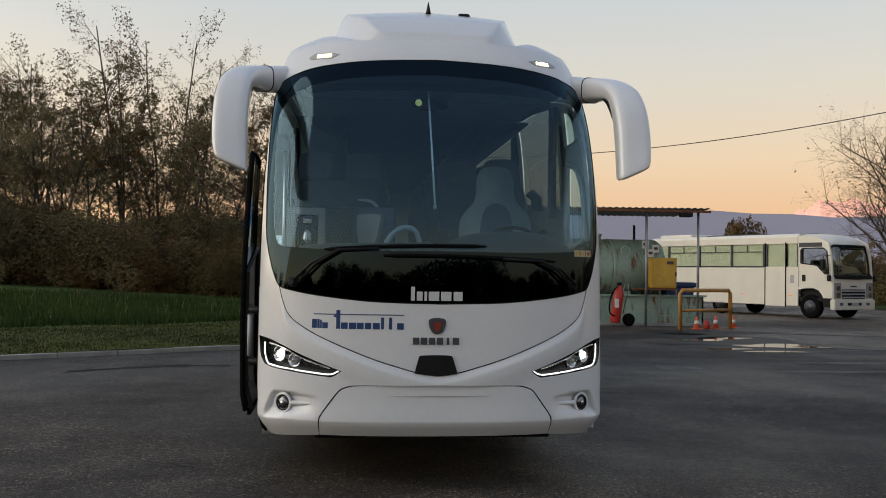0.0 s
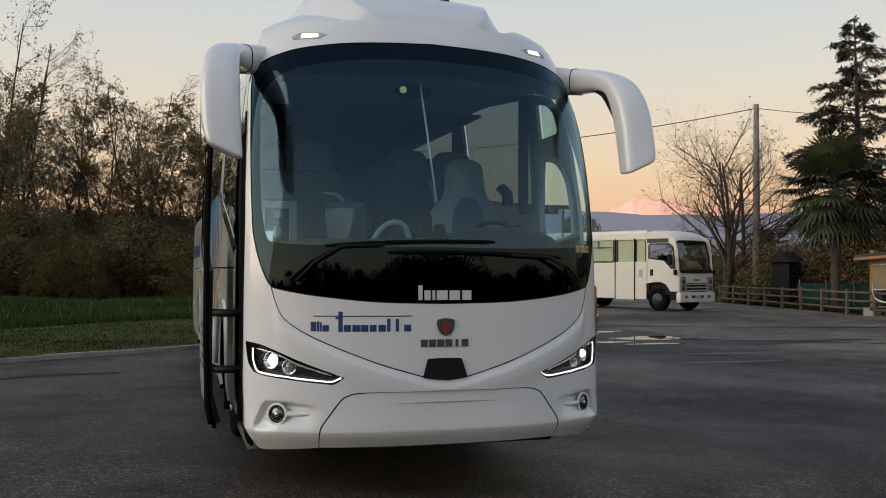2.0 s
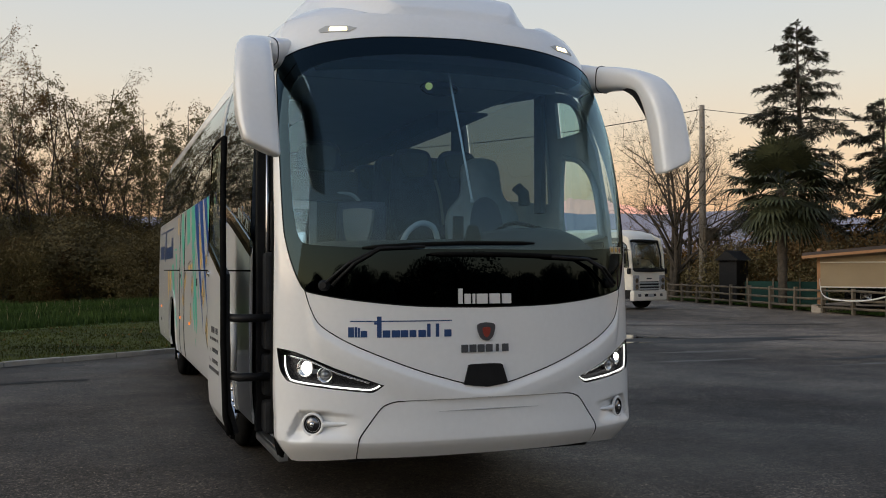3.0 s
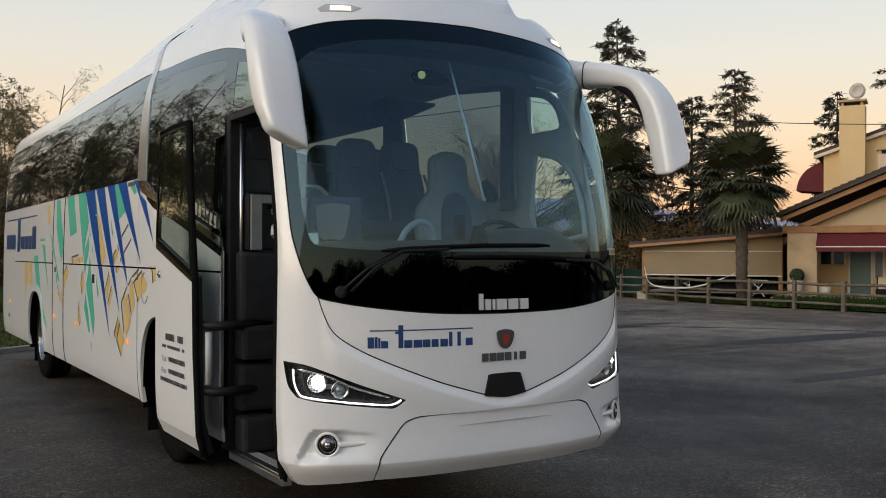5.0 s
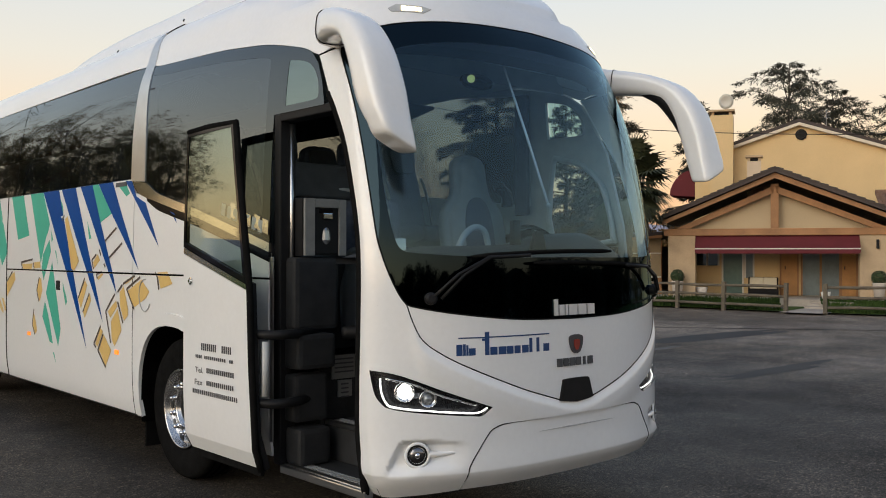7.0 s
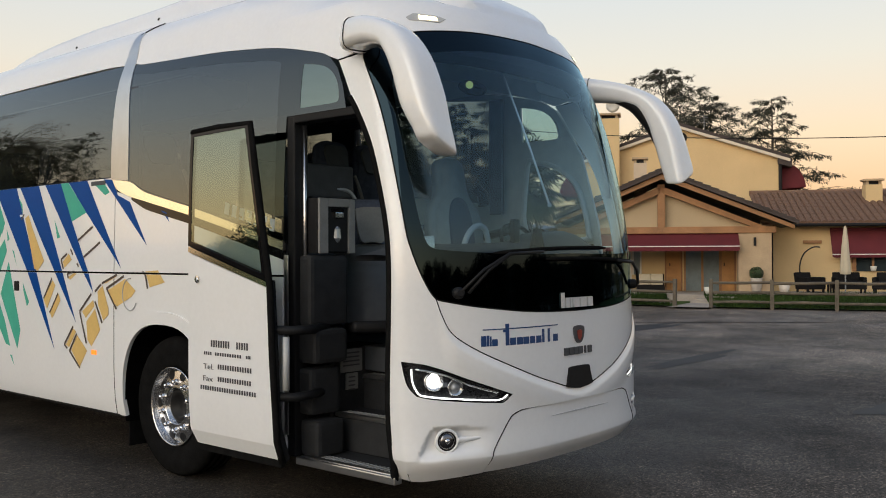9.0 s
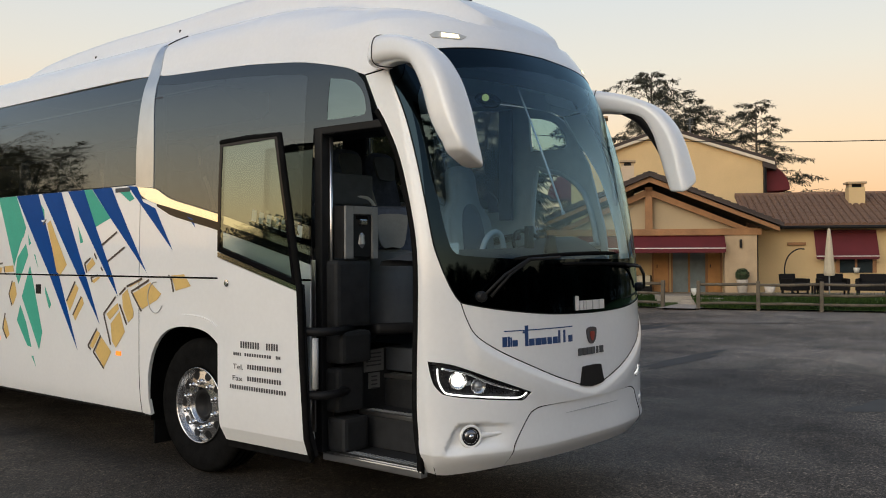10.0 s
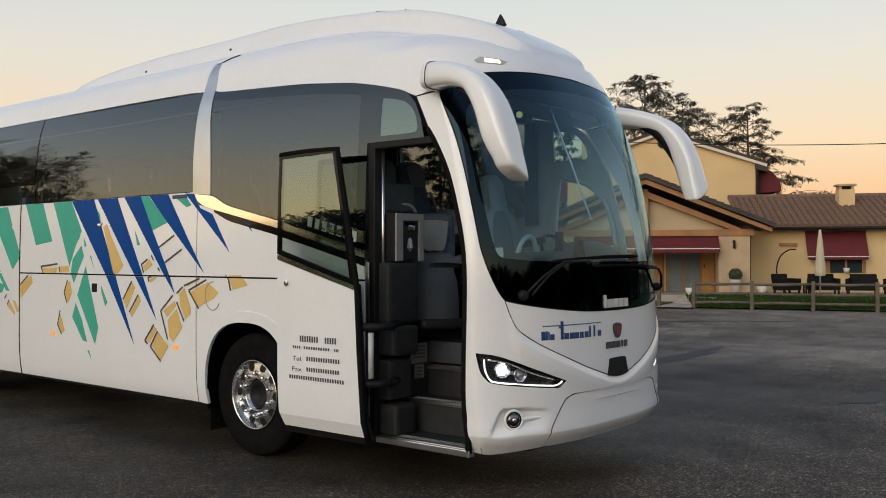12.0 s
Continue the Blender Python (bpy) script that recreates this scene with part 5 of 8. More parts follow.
# ---------------------------------------------------------------- inside the coach
def tread(x0, x1, z, y0, y1):
    t = part("step", cube(x0, y0, max(.33, z - .24), x1, y1, z, .006), STEP, coach, "black entrance step with a metal nosing")
    part("nosing", cube(x0 - .012, y0, z - .022, x0 + .03, y1, z + .006, .004), STEEL, t)
    for i in range(int((y1 - y0) / .035)):
        part("tread_rib", cube(x0 + .04, y0 + .02 + i * .035, z, x0 + .11, y0 + .034 + i * .035, z + .005), LIGHT_GREY, t)


tread(-1.20, -.90, .365, .42, 1.26)
tread(-.90, -.63, .605, .50, 1.26)
tread(-.63, -.30, .83, .58, 1.32)
part("floor", cube(-.32, .45, .80, 1.20, 2.0, 1.02, .01), BLACK, coach)
part("floor", cube(-1.2, 2.0, 1.15, 1.2, REAR - .1, 1.30), GREY, coach)
part("bulkhead", cube(-1.2, 1.98, .9, 1.2, 2.0, 1.44), BLACK, coach)
part("step_side", cube(-.95, 1.27, .40, -.35, 1.33, 1.02, .01), STEP, coach)
for x0, z0, x1, z1 in ((-.86, .865, -.66, 1.02), (-.81, .745, -.70, .855)):
    note = part("notice", cube(x0, 1.255, z0, x1, 1.268, z1, .002), MACHINE, coach, "pale notice plate beside the steps")
    for i in range(4):
        part("notice_bar", cube(x0 + .02, 1.252, z1 - .03 - i * .028, x1 - .03, 1.256, z1 - .02 - i * .028), INK, note)
part("switch_panel", cube(-.62, .60, .86, -.34, 1.30, 1.03, .015), DASH, coach)
for x0, y0, z0, x1, y1, z1 in ((-1.20, 1.10, .37, -.97, 1.28, .60), (-1.20, 1.16, .63, -.95, 1.30, .93), (-1.20, 1.12, .96, -.92, 1.30, 1.18), (-1.19, 1.18, 1.20, -.86, 1.50, 1.66)):
    part("entrance_trim", cube(x0, y0, z0, x1, y1, z1, .03), STEP, coach, "moulded black trim beside the steps")
# drinks machine in its pale frame
m = part("drinks_machine", cube(-1.13, 1.17, 1.675, -.825, 1.46, 2.02, .012), BLACK, coach, "drinks machine in a pale metal frame")
for x0, z0, x1, z1 in ((-1.135, 1.67, -1.06, 2.03), (-.875, 1.67, -.82, 2.03), (-1.06, 1.975, -.875, 2.03)):
    part("frame", cube(x0, 1.155, z0, x1, 1.175, z1, .004), MACHINE, m)
part("side_plate", cube(-1.142, 1.177, 1.67, -1.132, 1.43, 2.03, .003), BLACK, m)
part("glass_pot", turned([(.03, 0), (.045, .03), (.04, .09), (.03, .11)], 16, pose(-.965, 1.20, 1.74)), LENS, m)
part("spout", cube(-1.0, 1.15, 1.90, -.93, 1.18, 1.94, .006), CHROME, m)
part("display", cube(-1.02, 1.160, 1.94, -.92, 1.170, 1.965), BLACK_GLOSS, m)
part("partition", cube(-1.08, 1.62, 1.02, -.36, 1.66, 2.06, .01), DASH, coach)
part("partition_screen", cube(-1.07, 1.625, 2.07, -.38, 1.655, 2.31, .02), GREY, coach, "grey partition panel")
part("grab_rail", rod(spline([(-.36, 1.64, 1.2), (-.34, 1.62, 1.7), (-.35, 1.62, 2.0), (-.42, 1.63, 2.12), (-.55, 1.64, 2.14)], 6), .016, 10), LIGHT_GREY, coach, smooth=True)
part("grab_rail", rod([(-1.16, 1.27, 1.25), (-1.16, 1.27, 2.5)], .014, 10), STEEL, coach, smooth=True)

# dashboard
part("dashboard", prism([(-1.06, .36), (-.98, .26), (-.85, .18), (-.5, .10), (0, .07), (.5, .10), (.85, .18), (.98, .26), (1.06, .36), (1.10, .75), (.95, .82), (.45, .80), (.30, .60), (-.3, .56), (-.55, .45), (-1.1, .42)], .30, pose(0, .02, 1.33)), DASH, coach, "dark grey dashboard")
DASH_TOP = pchip([-1.10, -.9, -.3, .05, .35, .75, 1.0, 1.12], [1.66, 1.72, 1.735, 1.75, 1.82, 1.835, 1.79, 1.70])
bm = bmesh.new()
rows = []
for x in np.linspace(-1.10, 1.12, 38):
    y0 = .16 + .26 * abs(x / 1.15) ** 3
    rows.append([bm.verts.new((x, y0 + d, 1.62 + (DASH_TOP(x) - 1.62) * h)) for d, h in ((0, 0), (.03, .25), (.10, .55), (.20, .85), (.30, 1), (.42, .98), (.47, .8), (.49, 0))])
for a, b in zip(rows, rows[1:]):
    for k in range(7):
        bm.faces.new((a[k], b[k], b[k + 1], a[k + 1]))
part("dash_top", bm, DASH, coach, "dark padded dashboard top with a raised hood", smooth=True)
bm = bmesh.new()
pts = [(.71 + .235 * math.cos(a), .88 + .11 * math.sin(a), 1.72 - .17 * -math.sin(a)) for a in np.linspace(0, 2 * math.pi, 33)]
tube(bm, pts, .016, 8, cap=False)
sw = part("steering_wheel", bm, BLACK, coach, "black steering wheel", smooth=True)
part("spokes", rod([(.50, .88, 1.70), (.71, .86, 1.67), (.92, .88, 1.70)], .022, 8), GREY, sw, smooth=True)
part("handle", rod(spline([(-.36, .60, 1.70), (-.30, .60, 1.80), (-.21, .60, 1.855), (-.12, .60, 1.83), (-.08, .60, 1.72)], 5), .020, 10), LIGHT_GREY, coach, "pale grab handle on the dashboard", smooth=True)
part("warning_stand", prism([(-.07, 0), (.07, 0), (.03, .13), (-.03, .13)], .03, pose(.05, .30, 1.70, 90, 0, 0)), BLACK, coach)
part("phone_holder", cube(-.03, .42, 1.70, .04, .46, 1.90, .008), BLACK, coach)


def seat_mesh(w, h, d):
    """A seat back: full shoulders, a narrower rounded head, soft edges."""
    half = spline([(w * .47, 0), (w * .50, h * .30), (w * .50, h * .52), (w * .465, h * .66), (w * .42, h * .76), (w * .41, h * .90), (w * .34, h * .975), (w * .15, h), (0, h)], 3)
    bm = prism(half + [(-x, z) for x, z in reversed(half[:-1])], d, pose(0, d / 2, 0, 90, 0, 0))
    soft = [e for e in bm.edges if len(e.link_faces) == 2 and any(abs(f.normal.y) > .9 for f in e.link_faces) and not all(abs(f.normal.y) > .9 for f in e.link_faces)]
    bmesh.ops.bevel(bm, geom=soft, offset=d * .28, segments=3, affect="EDGES")
    for v in bm.verts:
        v.co.y += .05 * math.sin(v.co.z / h * 3.1)
    return bm


first = {}
def passenger_seat(x, y, z):
    seat = part("passenger_seat", seat_mesh(.46, .97, .13), DARK_SEAT, coach, "dark blue passenger seat with a pale headrest cover", smooth=True) if not first else twin(first["b"], Matrix(), coach)
    seat.matrix_basis = pose(x, y, z + .42, -12, 0, 0)
    if not first:
        first["b"] = seat
        first["h"] = part("headrest_cover", prism(spline([(-.10, .70), (-.125, .78), (-.13, .90), (0, .92), (.13, .90), (.125, .78), (.10, .70), (0, .69)], 3, closed=True), .02, pose(0, -.048, 0, 90, 0, 0)), COVER, seat, "paler headrest cover")
        first["c"] = part("cushion", cube(-.22, -.50, -.02, .22, .0, .12, .05), DARK_SEAT, seat, smooth=True)
        first["a"] = part("side_trim", rod(spline([(.20, -.045, .66), (.225, -.06, .52), (.235, -.075, .30), (.225, -.08, .02)], 4), .014, 8), MACHINE, seat, "grey side moulding", smooth=True)
    else:
        for q in "hca":
            twin(first[q], first[q].matrix_basis.copy(), seat)


for r in range(6):
    for x in (-.92, -.47, .47, .92):
        if not (r == 0 and x > 0):
            passenger_seat(x, 2.42 + r * .80, 1.30)
        else:
            passenger_seat(x, 2.62, 1.30)
# guide's seat and driver's seat
g = part("guide_seat", seat_mesh(.44, .62, .10), SEAT_BACK, coach, "dark grey folding guide seat", smooth=True)
g.matrix_basis = pose(-.47, 1.34, 1.12, -6, 0, -35)
part("seat_cushion", cube(-.21, -.42, -.02, .21, .0, .06, .03), BLACK, g, smooth=True)
part("headrest", prism(spline([(-.085, .64), (-.12, .84), (-.10, .872), (0, .88), (.10, .872), (.12, .84), (.085, .64), (0, .63)], 3, closed=True), .05, pose(0, -.02, 0, 90, 0, 0)), MACHINE, g, "pale tapering headrest")
part("headrest_back", cube(-.20, 0, .55, .20, .06, .95, .05), DARK_SEAT, g, smooth=True)
DS = [(.25, 0), (.265, .20), (.27, .38), (.25, .50), (.20, .575), (.155, .64), (.138, .74), (.135, .84), (.115, .91), (.06, .945), (0, .95)]
outline = spline(DS, 3)
bm = prism(outline + [(-x, z) for x, z in reversed(outline[:-1])], .15, pose(0, .075, 0, 90, 0, 0))
bmesh.ops.bevel(bm, geom=[e for e in bm.edges if abs(e.verts[0].co.y - e.verts[1].co.y) < .01 and len(e.link_faces) == 2 and any(abs(f.normal.y) > .9 for f in e.link_faces) and not all(abs(f.normal.y) > .9 for f in e.link_faces)], offset=.035, segments=3, affect="EDGES")
d = part("driver_seat", bm, SEAT_GREY, coach, "pale leather driver's seat with a dark insert", smooth=True)
d.matrix_basis = pose(.655, 1.48, 1.51, -8, 0, 0) @ Matrix.Diagonal((1.18, 1, 1, 1))
part("insert", prism(spline([(-.13, .05), (-.12, .40), (-.08, .56), (0, .61), (.08, .56), (.12, .40), (.13, .05)], 4), .03, pose(0, -.055, 0, 90, 0, 0)), DARK_SEAT, d, "dark seat insert")
part("cushion", cube(-.26, -.52, -.12, .26, 0, .05, .05), DARK_SEAT, d, smooth=True)
part("pedestal", cube(-.20, -.45, -.50, .20, -.02, -.12, .03), BLACK, d)
part("armrest", rod([(.30, .0, .30), (.31, -.28, .31)], .035, 10), BLACK, d, smooth=True)
part("headset", rod([(.27, -.02, .72), (.31, -.05, .66), (.31, -.05, .56)], .045, 8), BLACK, d, smooth=True)

# lining
for k in (-1, 1):
    y0 = 1.36 if k < 0 else .55
    part("inner_wall", cube(min(k * 1.215, k * 1.20), y0, 1.30, max(k * 1.215, k * 1.20), REAR - .05, 1.74), GREY, coach)
    part("inner_wall", cube(min(k * 1.215, k * 1.20), 3.2, 1.74, max(k * 1.215, k * 1.20), REAR - .05, 2.26), GREY, coach)
    part("luggage_rack", prism([(.72, 2.80), (1.14, 2.99), (1.14, 3.015), (.64, 3.015), (.64, 2.86)], 8.9, Matrix.Translation((0, REAR - .2, 0)) @ Matrix.Diagonal((k, 1, 1, 1)) @ pose(0, 0, 0, 90, 0, 0)), CURTAIN, coach, "dark overhead luggage rack")
    part("curtain", cube(min(k * 1.185, k * 1.15), 3.22, 2.05, max(k * 1.185, k * 1.15), 3.55, 3.0, .012), CURTAIN, coach, "dark gathered window curtain")
part("curtain", cube(1.12, 1.40, 2.0, 1.17, 1.53, 2.98, .012), CURTAIN, coach, "dark gathered window curtain")
part("ceiling_lining", cube(-1.04, .72, 3.02, 1.04, REAR - .1, 3.06), PALE_LINING, coach)
patch("header_lining", [[(-1.15, 2.93), (1.15, 2.93), (1.15, 3.06), (-1.15, 3.06)]], lambda s, z: tuple(on_shell(s, z, -.05)), BLACK, coach, thick=.10)
part("sun_blind", cube(-1.0, .90, 2.89, 1.0, .93, 3.02, .008), LIGHT_GREY, coach, "grey roller sun blind")
part("blind_rod", rod([(-.047, .53, 2.977), (-.03, .32, 2.46), (-.016, .14, 1.992)], .0075, 8), WHITE, coach, "pale blind rod", smooth=True)
part("blind_rod_end", ball((-.016, .138, 1.985), .015, 6), LIGHT_GREY, coach)
mir = part("inner_mirror", turned([(.001, -.03), (.09, -.025), (.10, 0), (.09, .02), (.001, .03)], 24, pose(.0, .80, 2.848, 80, 0, 0) @ Matrix.Diagonal((1.5, .55, 1, 1))), BLACK_GLOSS, coach, "oval interior mirror", smooth=True)
part("reading_lamp", ball((-.097, .752, 2.85), .027, 8), mat("courtesy_light", (.9, .9, .5), .4, var=0, emit=(.80, .9, .30), power=.30), coach, "dim yellow courtesy light", smooth=True)
# driver's side frames
flank_r = lambda name, loops, material, label="", off=0.0, thick=.03: patch(name, [list(lp) for lp in loops], side_r, material, coach, label, .12, thick, off)
DRV = spline([(1.19, 1.78), (.62, 1.78), (.60, 1.82), (.63, 2.0), (.72, 2.22), (.90, 2.37), (1.10, 2.42), (1.19, 2.40)], 3, closed=True)
PAX = [(1.46, 2.08), (3.2, 2.26), (3.17, 3.1), (2.3, 3.06), (1.50, 2.98), (1.46, 2.94)]
flank_r("driver_side_panel", [[(.48, 1.54), (1.36, 1.54), (3.22, 1.54), (3.21, 3.168)] + list(reversed(G_TOP[:-1])) + [(.88, 2.83), (.80, 2.70), (.66, 2.45), (.52, 1.9)], DRV, QUARTER, list(reversed(PAX))], LIGHT_GREY, "grey frame round the driver's window", -.012)
flank_r("driver_lower_panel", [[(.36, .36), (1.352, B0), (1.352, 1.53), (.50, 1.53), (.42, 1.3), (.38, .8)]], WHITE, "white panel under the driver's window")
flank_r("driver_window", [DRV], CLEAR, "clear driver's window", -.004, .0)
flank_r("side_window", [PAX], TINTED, "tinted side window", -.004, .0)
fr = rod([(1.245 - .03, y, z) for y, z in DRV] + [(1.215, *DRV[0])], .022, 8)
part("window_frame", fr, LIGHT_GREY, coach, "pale rounded window frame", smooth=True)

# ---------------------------------------------------------------- yard edges, grass, puddles, distance
rng = random.Random(4)


def rough_outline(cx, cy, rx, ry, seed, n=40, amp=.35):
    """A lobed, irregular outline."""
    r = random.Random(seed)
    ph = [r.uniform(0, 6.28) for _ in range(5)]
    return [(cx + rx * math.cos(a) * (1 + amp * sum(math.sin((j + 2) * a + ph[j]) / (j + 1.5) for j in range(5))), cy + ry * math.sin(a) * (1 + amp * sum(math.sin((j + 2) * a + ph[j]) / (j + 1.5) for j in range(5)))) for a in (2 * math.pi * k / n for k in range(n))]


WATER = mat("standing_water", (0.02, 0.02, 0.02), 0.02, var=0.0, spec=0.9)
DAMP = mat("damp_asphalt", (0.024, 0.0225, 0.021), 0.6, var=0.3, scale=2.0, fine=50, bump=0.004, spec=0.25)
for i, (x, y, rx, ry) in enumerate(((8.7, 12.8, .95, .42), (7.75, 14.4, .5, .34), (8.7, 15.0, .45, .26), (8.0, 11.3, .5, .2), (7.3, 11.9, .35, .22), (9.4, 12.5, .4, .14))):
    sheet("puddle", rough_outline(x, y, rx, ry, i), .008, WATER, "shallow puddle on the asphalt", "stuff")
for i, (x, y, rx, ry) in enumerate(((8.4, 13.4, 1.6, 1.9), (6.6, 15.6, 2.2, 1.0), (10.8, 11.2, 2.2, .5), (8.5, 3.2, 1.6, .20), (12.5, 7.0, 3.5, .35), (5.5, -.5, .5, .25), (9.0, 17.2, 2.5, .7), (-3.2, 10.6, .8, .22))):
    sheet("damp_patch", rough_outline(x, y, rx, ry, 20 + i), .004, DAMP, "dark damp patch on the asphalt", "stuff")

# Irregular pale patches laid just above the asphalt.
PALE_ASPHALT = mat("pale_asphalt", (.15, .142, .13), .8, var=.35, scale=3, fine=40, bump=.004, spec=.2)
for i, (x, y, rx, ry) in enumerate(((4.84, 8.05, .34, .46), (7.2, 7.6, .9, .14), (8.3, 9.0, 1.1, .12), (9.6, 6.2, .8, .10), (7.9, -.6, .8, .10))):
    sheet("worn_patch", rough_outline(x, y, rx, ry, 40 + i), .005, PALE_ASPHALT, "pale patch on the asphalt", "stuff")
CRACK = mat("tarred_joint", (.020, .019, .018), .7, var=.3, scale=4, fine=60, spec=.15)
for i, pts in enumerate((((6.0, 13.2), (9.5, 12.2), (13.5, 9.6), (18.0, 4.0)), ((9.0, 17.5), (13.0, 16.0), (17.5, 15.0)), ((-4.6, 7.4), (-3.4, 8.2), (-2.4, 8.3)))):
    line = spline(list(pts), 8)
    r = random.Random(60 + i)
    wide_ = [r.uniform(.05, .16) for _ in line]
    sheet("tarred_joint", [(x, y + w) for (x, y), w in zip(line, wide_)] + [(x, y - w) for (x, y), w in reversed(list(zip(line, wide_)))], .006, CRACK, "dark tarred joint in the asphalt", "stuff")

KA, KB = Vector((-46, -16.04)), Vector((1.6, 13.95))


def grass_height(x, y):
    d = (KB - KA).normalized()
    n = Vector((-d.y, d.x))
    q = (Vector((x, y)) - KA).dot(n)
    q = min(q, (1.6 + (y - 13.95) * .04 - x) * 1.2 if y > 13.6 else q)
    if q < 0:
        return -.05
    z = .085 + .01 * math.sin(x * 1.3) + .012 * math.sin(y * 1.9 + x)
    z += -.06 * math.exp(-((q - 8) / 2.0) ** 2)
    z += .92 * min(1, max(0, (q - 9) / 22))
    return z


bm = bmesh.new()
NX, NY = 110, 110
d1 = (KB - KA).normalized()
nrm = Vector((-d1.y, d1.x))
verts = []
for j in range(NY + 1):
    row = []
    q = 90 * (j / NY) ** 1.8
    for i in range(NX + 1):
        p = KA + (KB - KA) * (i / NX) + Vector((.02 * q, q)) * 1.15
        row.append(bm.verts.new((p.x, p.y, grass_height(p.x - .02, p.y))))
    verts.append(row)
for j in range(NY):
    for i in range(NX):
        bm.faces.new((verts[j][i], verts[j][i + 1], verts[j + 1][i + 1], verts[j + 1][i]))
bank_faces = [f for f in bm.faces if (f.calc_center_median().xy - KA).dot(nrm) > 7.5]
far = bm.copy()
bmesh.ops.delete(bm, geom=bank_faces, context="FACES")
bmesh.ops.delete(far, geom=[f for f in far.faces if (f.calc_center_median().xy - KA).dot(nrm) <= 7.5], context="FACES")
tagged(obj("grass_verge", bm, VERGE, smooth=True), "mown olive-green verge beside the yard", "grass", kind="structure")
tagged(obj("grass_field", far, GRASS_SOIL, smooth=True), "rough dark green field rising to the woods", "grass", kind="structure")


def blades(name, spots, material, label, h=(.08, .2), w=.012):
    vs, fs = [], []
    for x, y, z in spots:
        a, hh = rng.uniform(0, 6.28), rng.uniform(*h)
        dx, dy = math.cos(a) * w, math.sin(a) * w
        lx, ly = rng.uniform(-.4, .4) * hh, rng.uniform(-.4, .4) * hh
        k = len(vs)
        vs += [(x - dx, y - dy, z - .01), (x + dx, y + dy, z - .01), (x + lx, y + ly, z + hh)]
        fs.append((k, k + 1, k + 2))
    me = bpy.data.meshes.new(name)
    me.from_pydata(vs, [], fs)
    me.materials.append(material)
    return tagged(new(name, me), label, "grass", kind="stuff")


def turf(count, near, far, power):
    """Places on the grass between two distances from the kerb."""
    got = []
    base = KA + (KB - KA) * .60
    for _ in range(count):
        t, q = rng.random(), near + (far - near) * rng.random() ** power
        p = base + (KB - base) * t + Vector((.02 * q, q)) * 1.15
        got.append((p.x, p.y, grass_height(p.x, p.y)))
    return got


lawn = turf(24000, .12, 9, 1.2)
blades("grass", lawn, VERGE, "short mown olive grass", (.02, .055), .016)
blades("tall_grass", turf(42000, 8.2, 22, 1.1), GRASS, "taller rough dark green grass", (.12, .34), .022)
blades("seed_heads", turf(260, 9, 20, 1.0), STRAW, "pale dry seed heads in the grass", (.3, .55), .016)
blades("dry_leaves", lawn[::60], LEAF_RUST, "scattered dry leaves on the grass", (.02, .05), .04)

# kerb stones
kerb = thing("kerb", "low weathered concrete kerb along the grass", "kerb", kind="structure")
L = (KB - KA).length
stone = None
for i in range(int(L)):
    if stone is None:
        stone = part("kerb_stone", cube(0, -.07, -.05, .985, .05, .085, .012), KERB, kerb)
    o = stone if i == 0 else twin(stone, Matrix(), kerb)
    p = KA + d1 * i
    o.matrix_basis = pose(p.x, p.y, rng.uniform(-.008, .004), 0, 0, math.degrees(math.atan2(d1.y, d1.x)) + rng.uniform(-.4, .4))

# far land: hills, snowy ridge, treeline all round
def ridge(name, dist, az0, az1, height, seed, material, label, rough=1.0):
    r = random.Random(seed)
    ph = [r.uniform(0, 6.28) for _ in range(9)]
    n = 160
    bm = bmesh.new()
    lo, hi = [], []
    for i in range(n + 1):
        a = radians(az0 + (az1 - az0) * i / n)
        h = height((az0 + (az1 - az0) * i / n)) * (1 + rough * .10 * sum(math.sin((3 * 1.7 ** j) * a * 3 + ph[j]) / (1.35 ** j) for j in range(9)))
        x, y = dist * math.sin(a), dist * math.cos(a)
        lo.append(bm.verts.new((x, y, -4)))
        hi.append(bm.verts.new((x * 1.06, y * 1.06, max(2, h))))
    for i in range(n):
        bm.faces.new((lo[i + 1], lo[i], hi[i], hi[i + 1]))
    return tagged(obj(name, bm, material), label, "hills", kind="structure")


# Far land glows by itself: haze and evening light are set into its colour.
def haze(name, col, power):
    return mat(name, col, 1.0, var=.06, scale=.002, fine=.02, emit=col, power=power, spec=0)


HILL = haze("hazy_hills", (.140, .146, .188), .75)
SNOW = haze("evening_glow_peaks", (.60, .34, .27), .92)
TREELINE = mat("far_treeline", (.030, .028, .022), .95, var=.3, scale=.05, fine=.5)
hill_h = pchip([-180, -60, -10, 12, 18, 24, 30, 38, 60, 100, 180], [30, 40, 120, 150, 172, 168, 150, 142, 70, 30, 30])
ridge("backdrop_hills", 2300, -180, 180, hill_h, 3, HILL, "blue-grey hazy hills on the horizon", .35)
peak_h = pchip([18, 23, 25, 27, 29, 32, 36, 40], [110, 176, 190, 204, 198, 200, 172, 110])
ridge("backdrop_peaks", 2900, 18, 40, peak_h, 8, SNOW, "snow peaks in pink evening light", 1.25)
# Its rise out of view is added for dark reflections in the coach's glass.
ridge("backdrop_treeline", 330, -180, 180, lambda a: 5.0 + 9.0 * max(0, 1 - abs(a + 68) / 40) ** .4 + 16 * ease((abs(a) - 105) / 20), 12, TREELINE, "dark distant treeline", 1.6)

# house axes: u along its front, away from the yard
HA = Vector((.872, .489, 0)).normalized()
HU = Vector((HA.y, -HA.x, 0))
HO = Vector((-8.47, 2.06, 0))
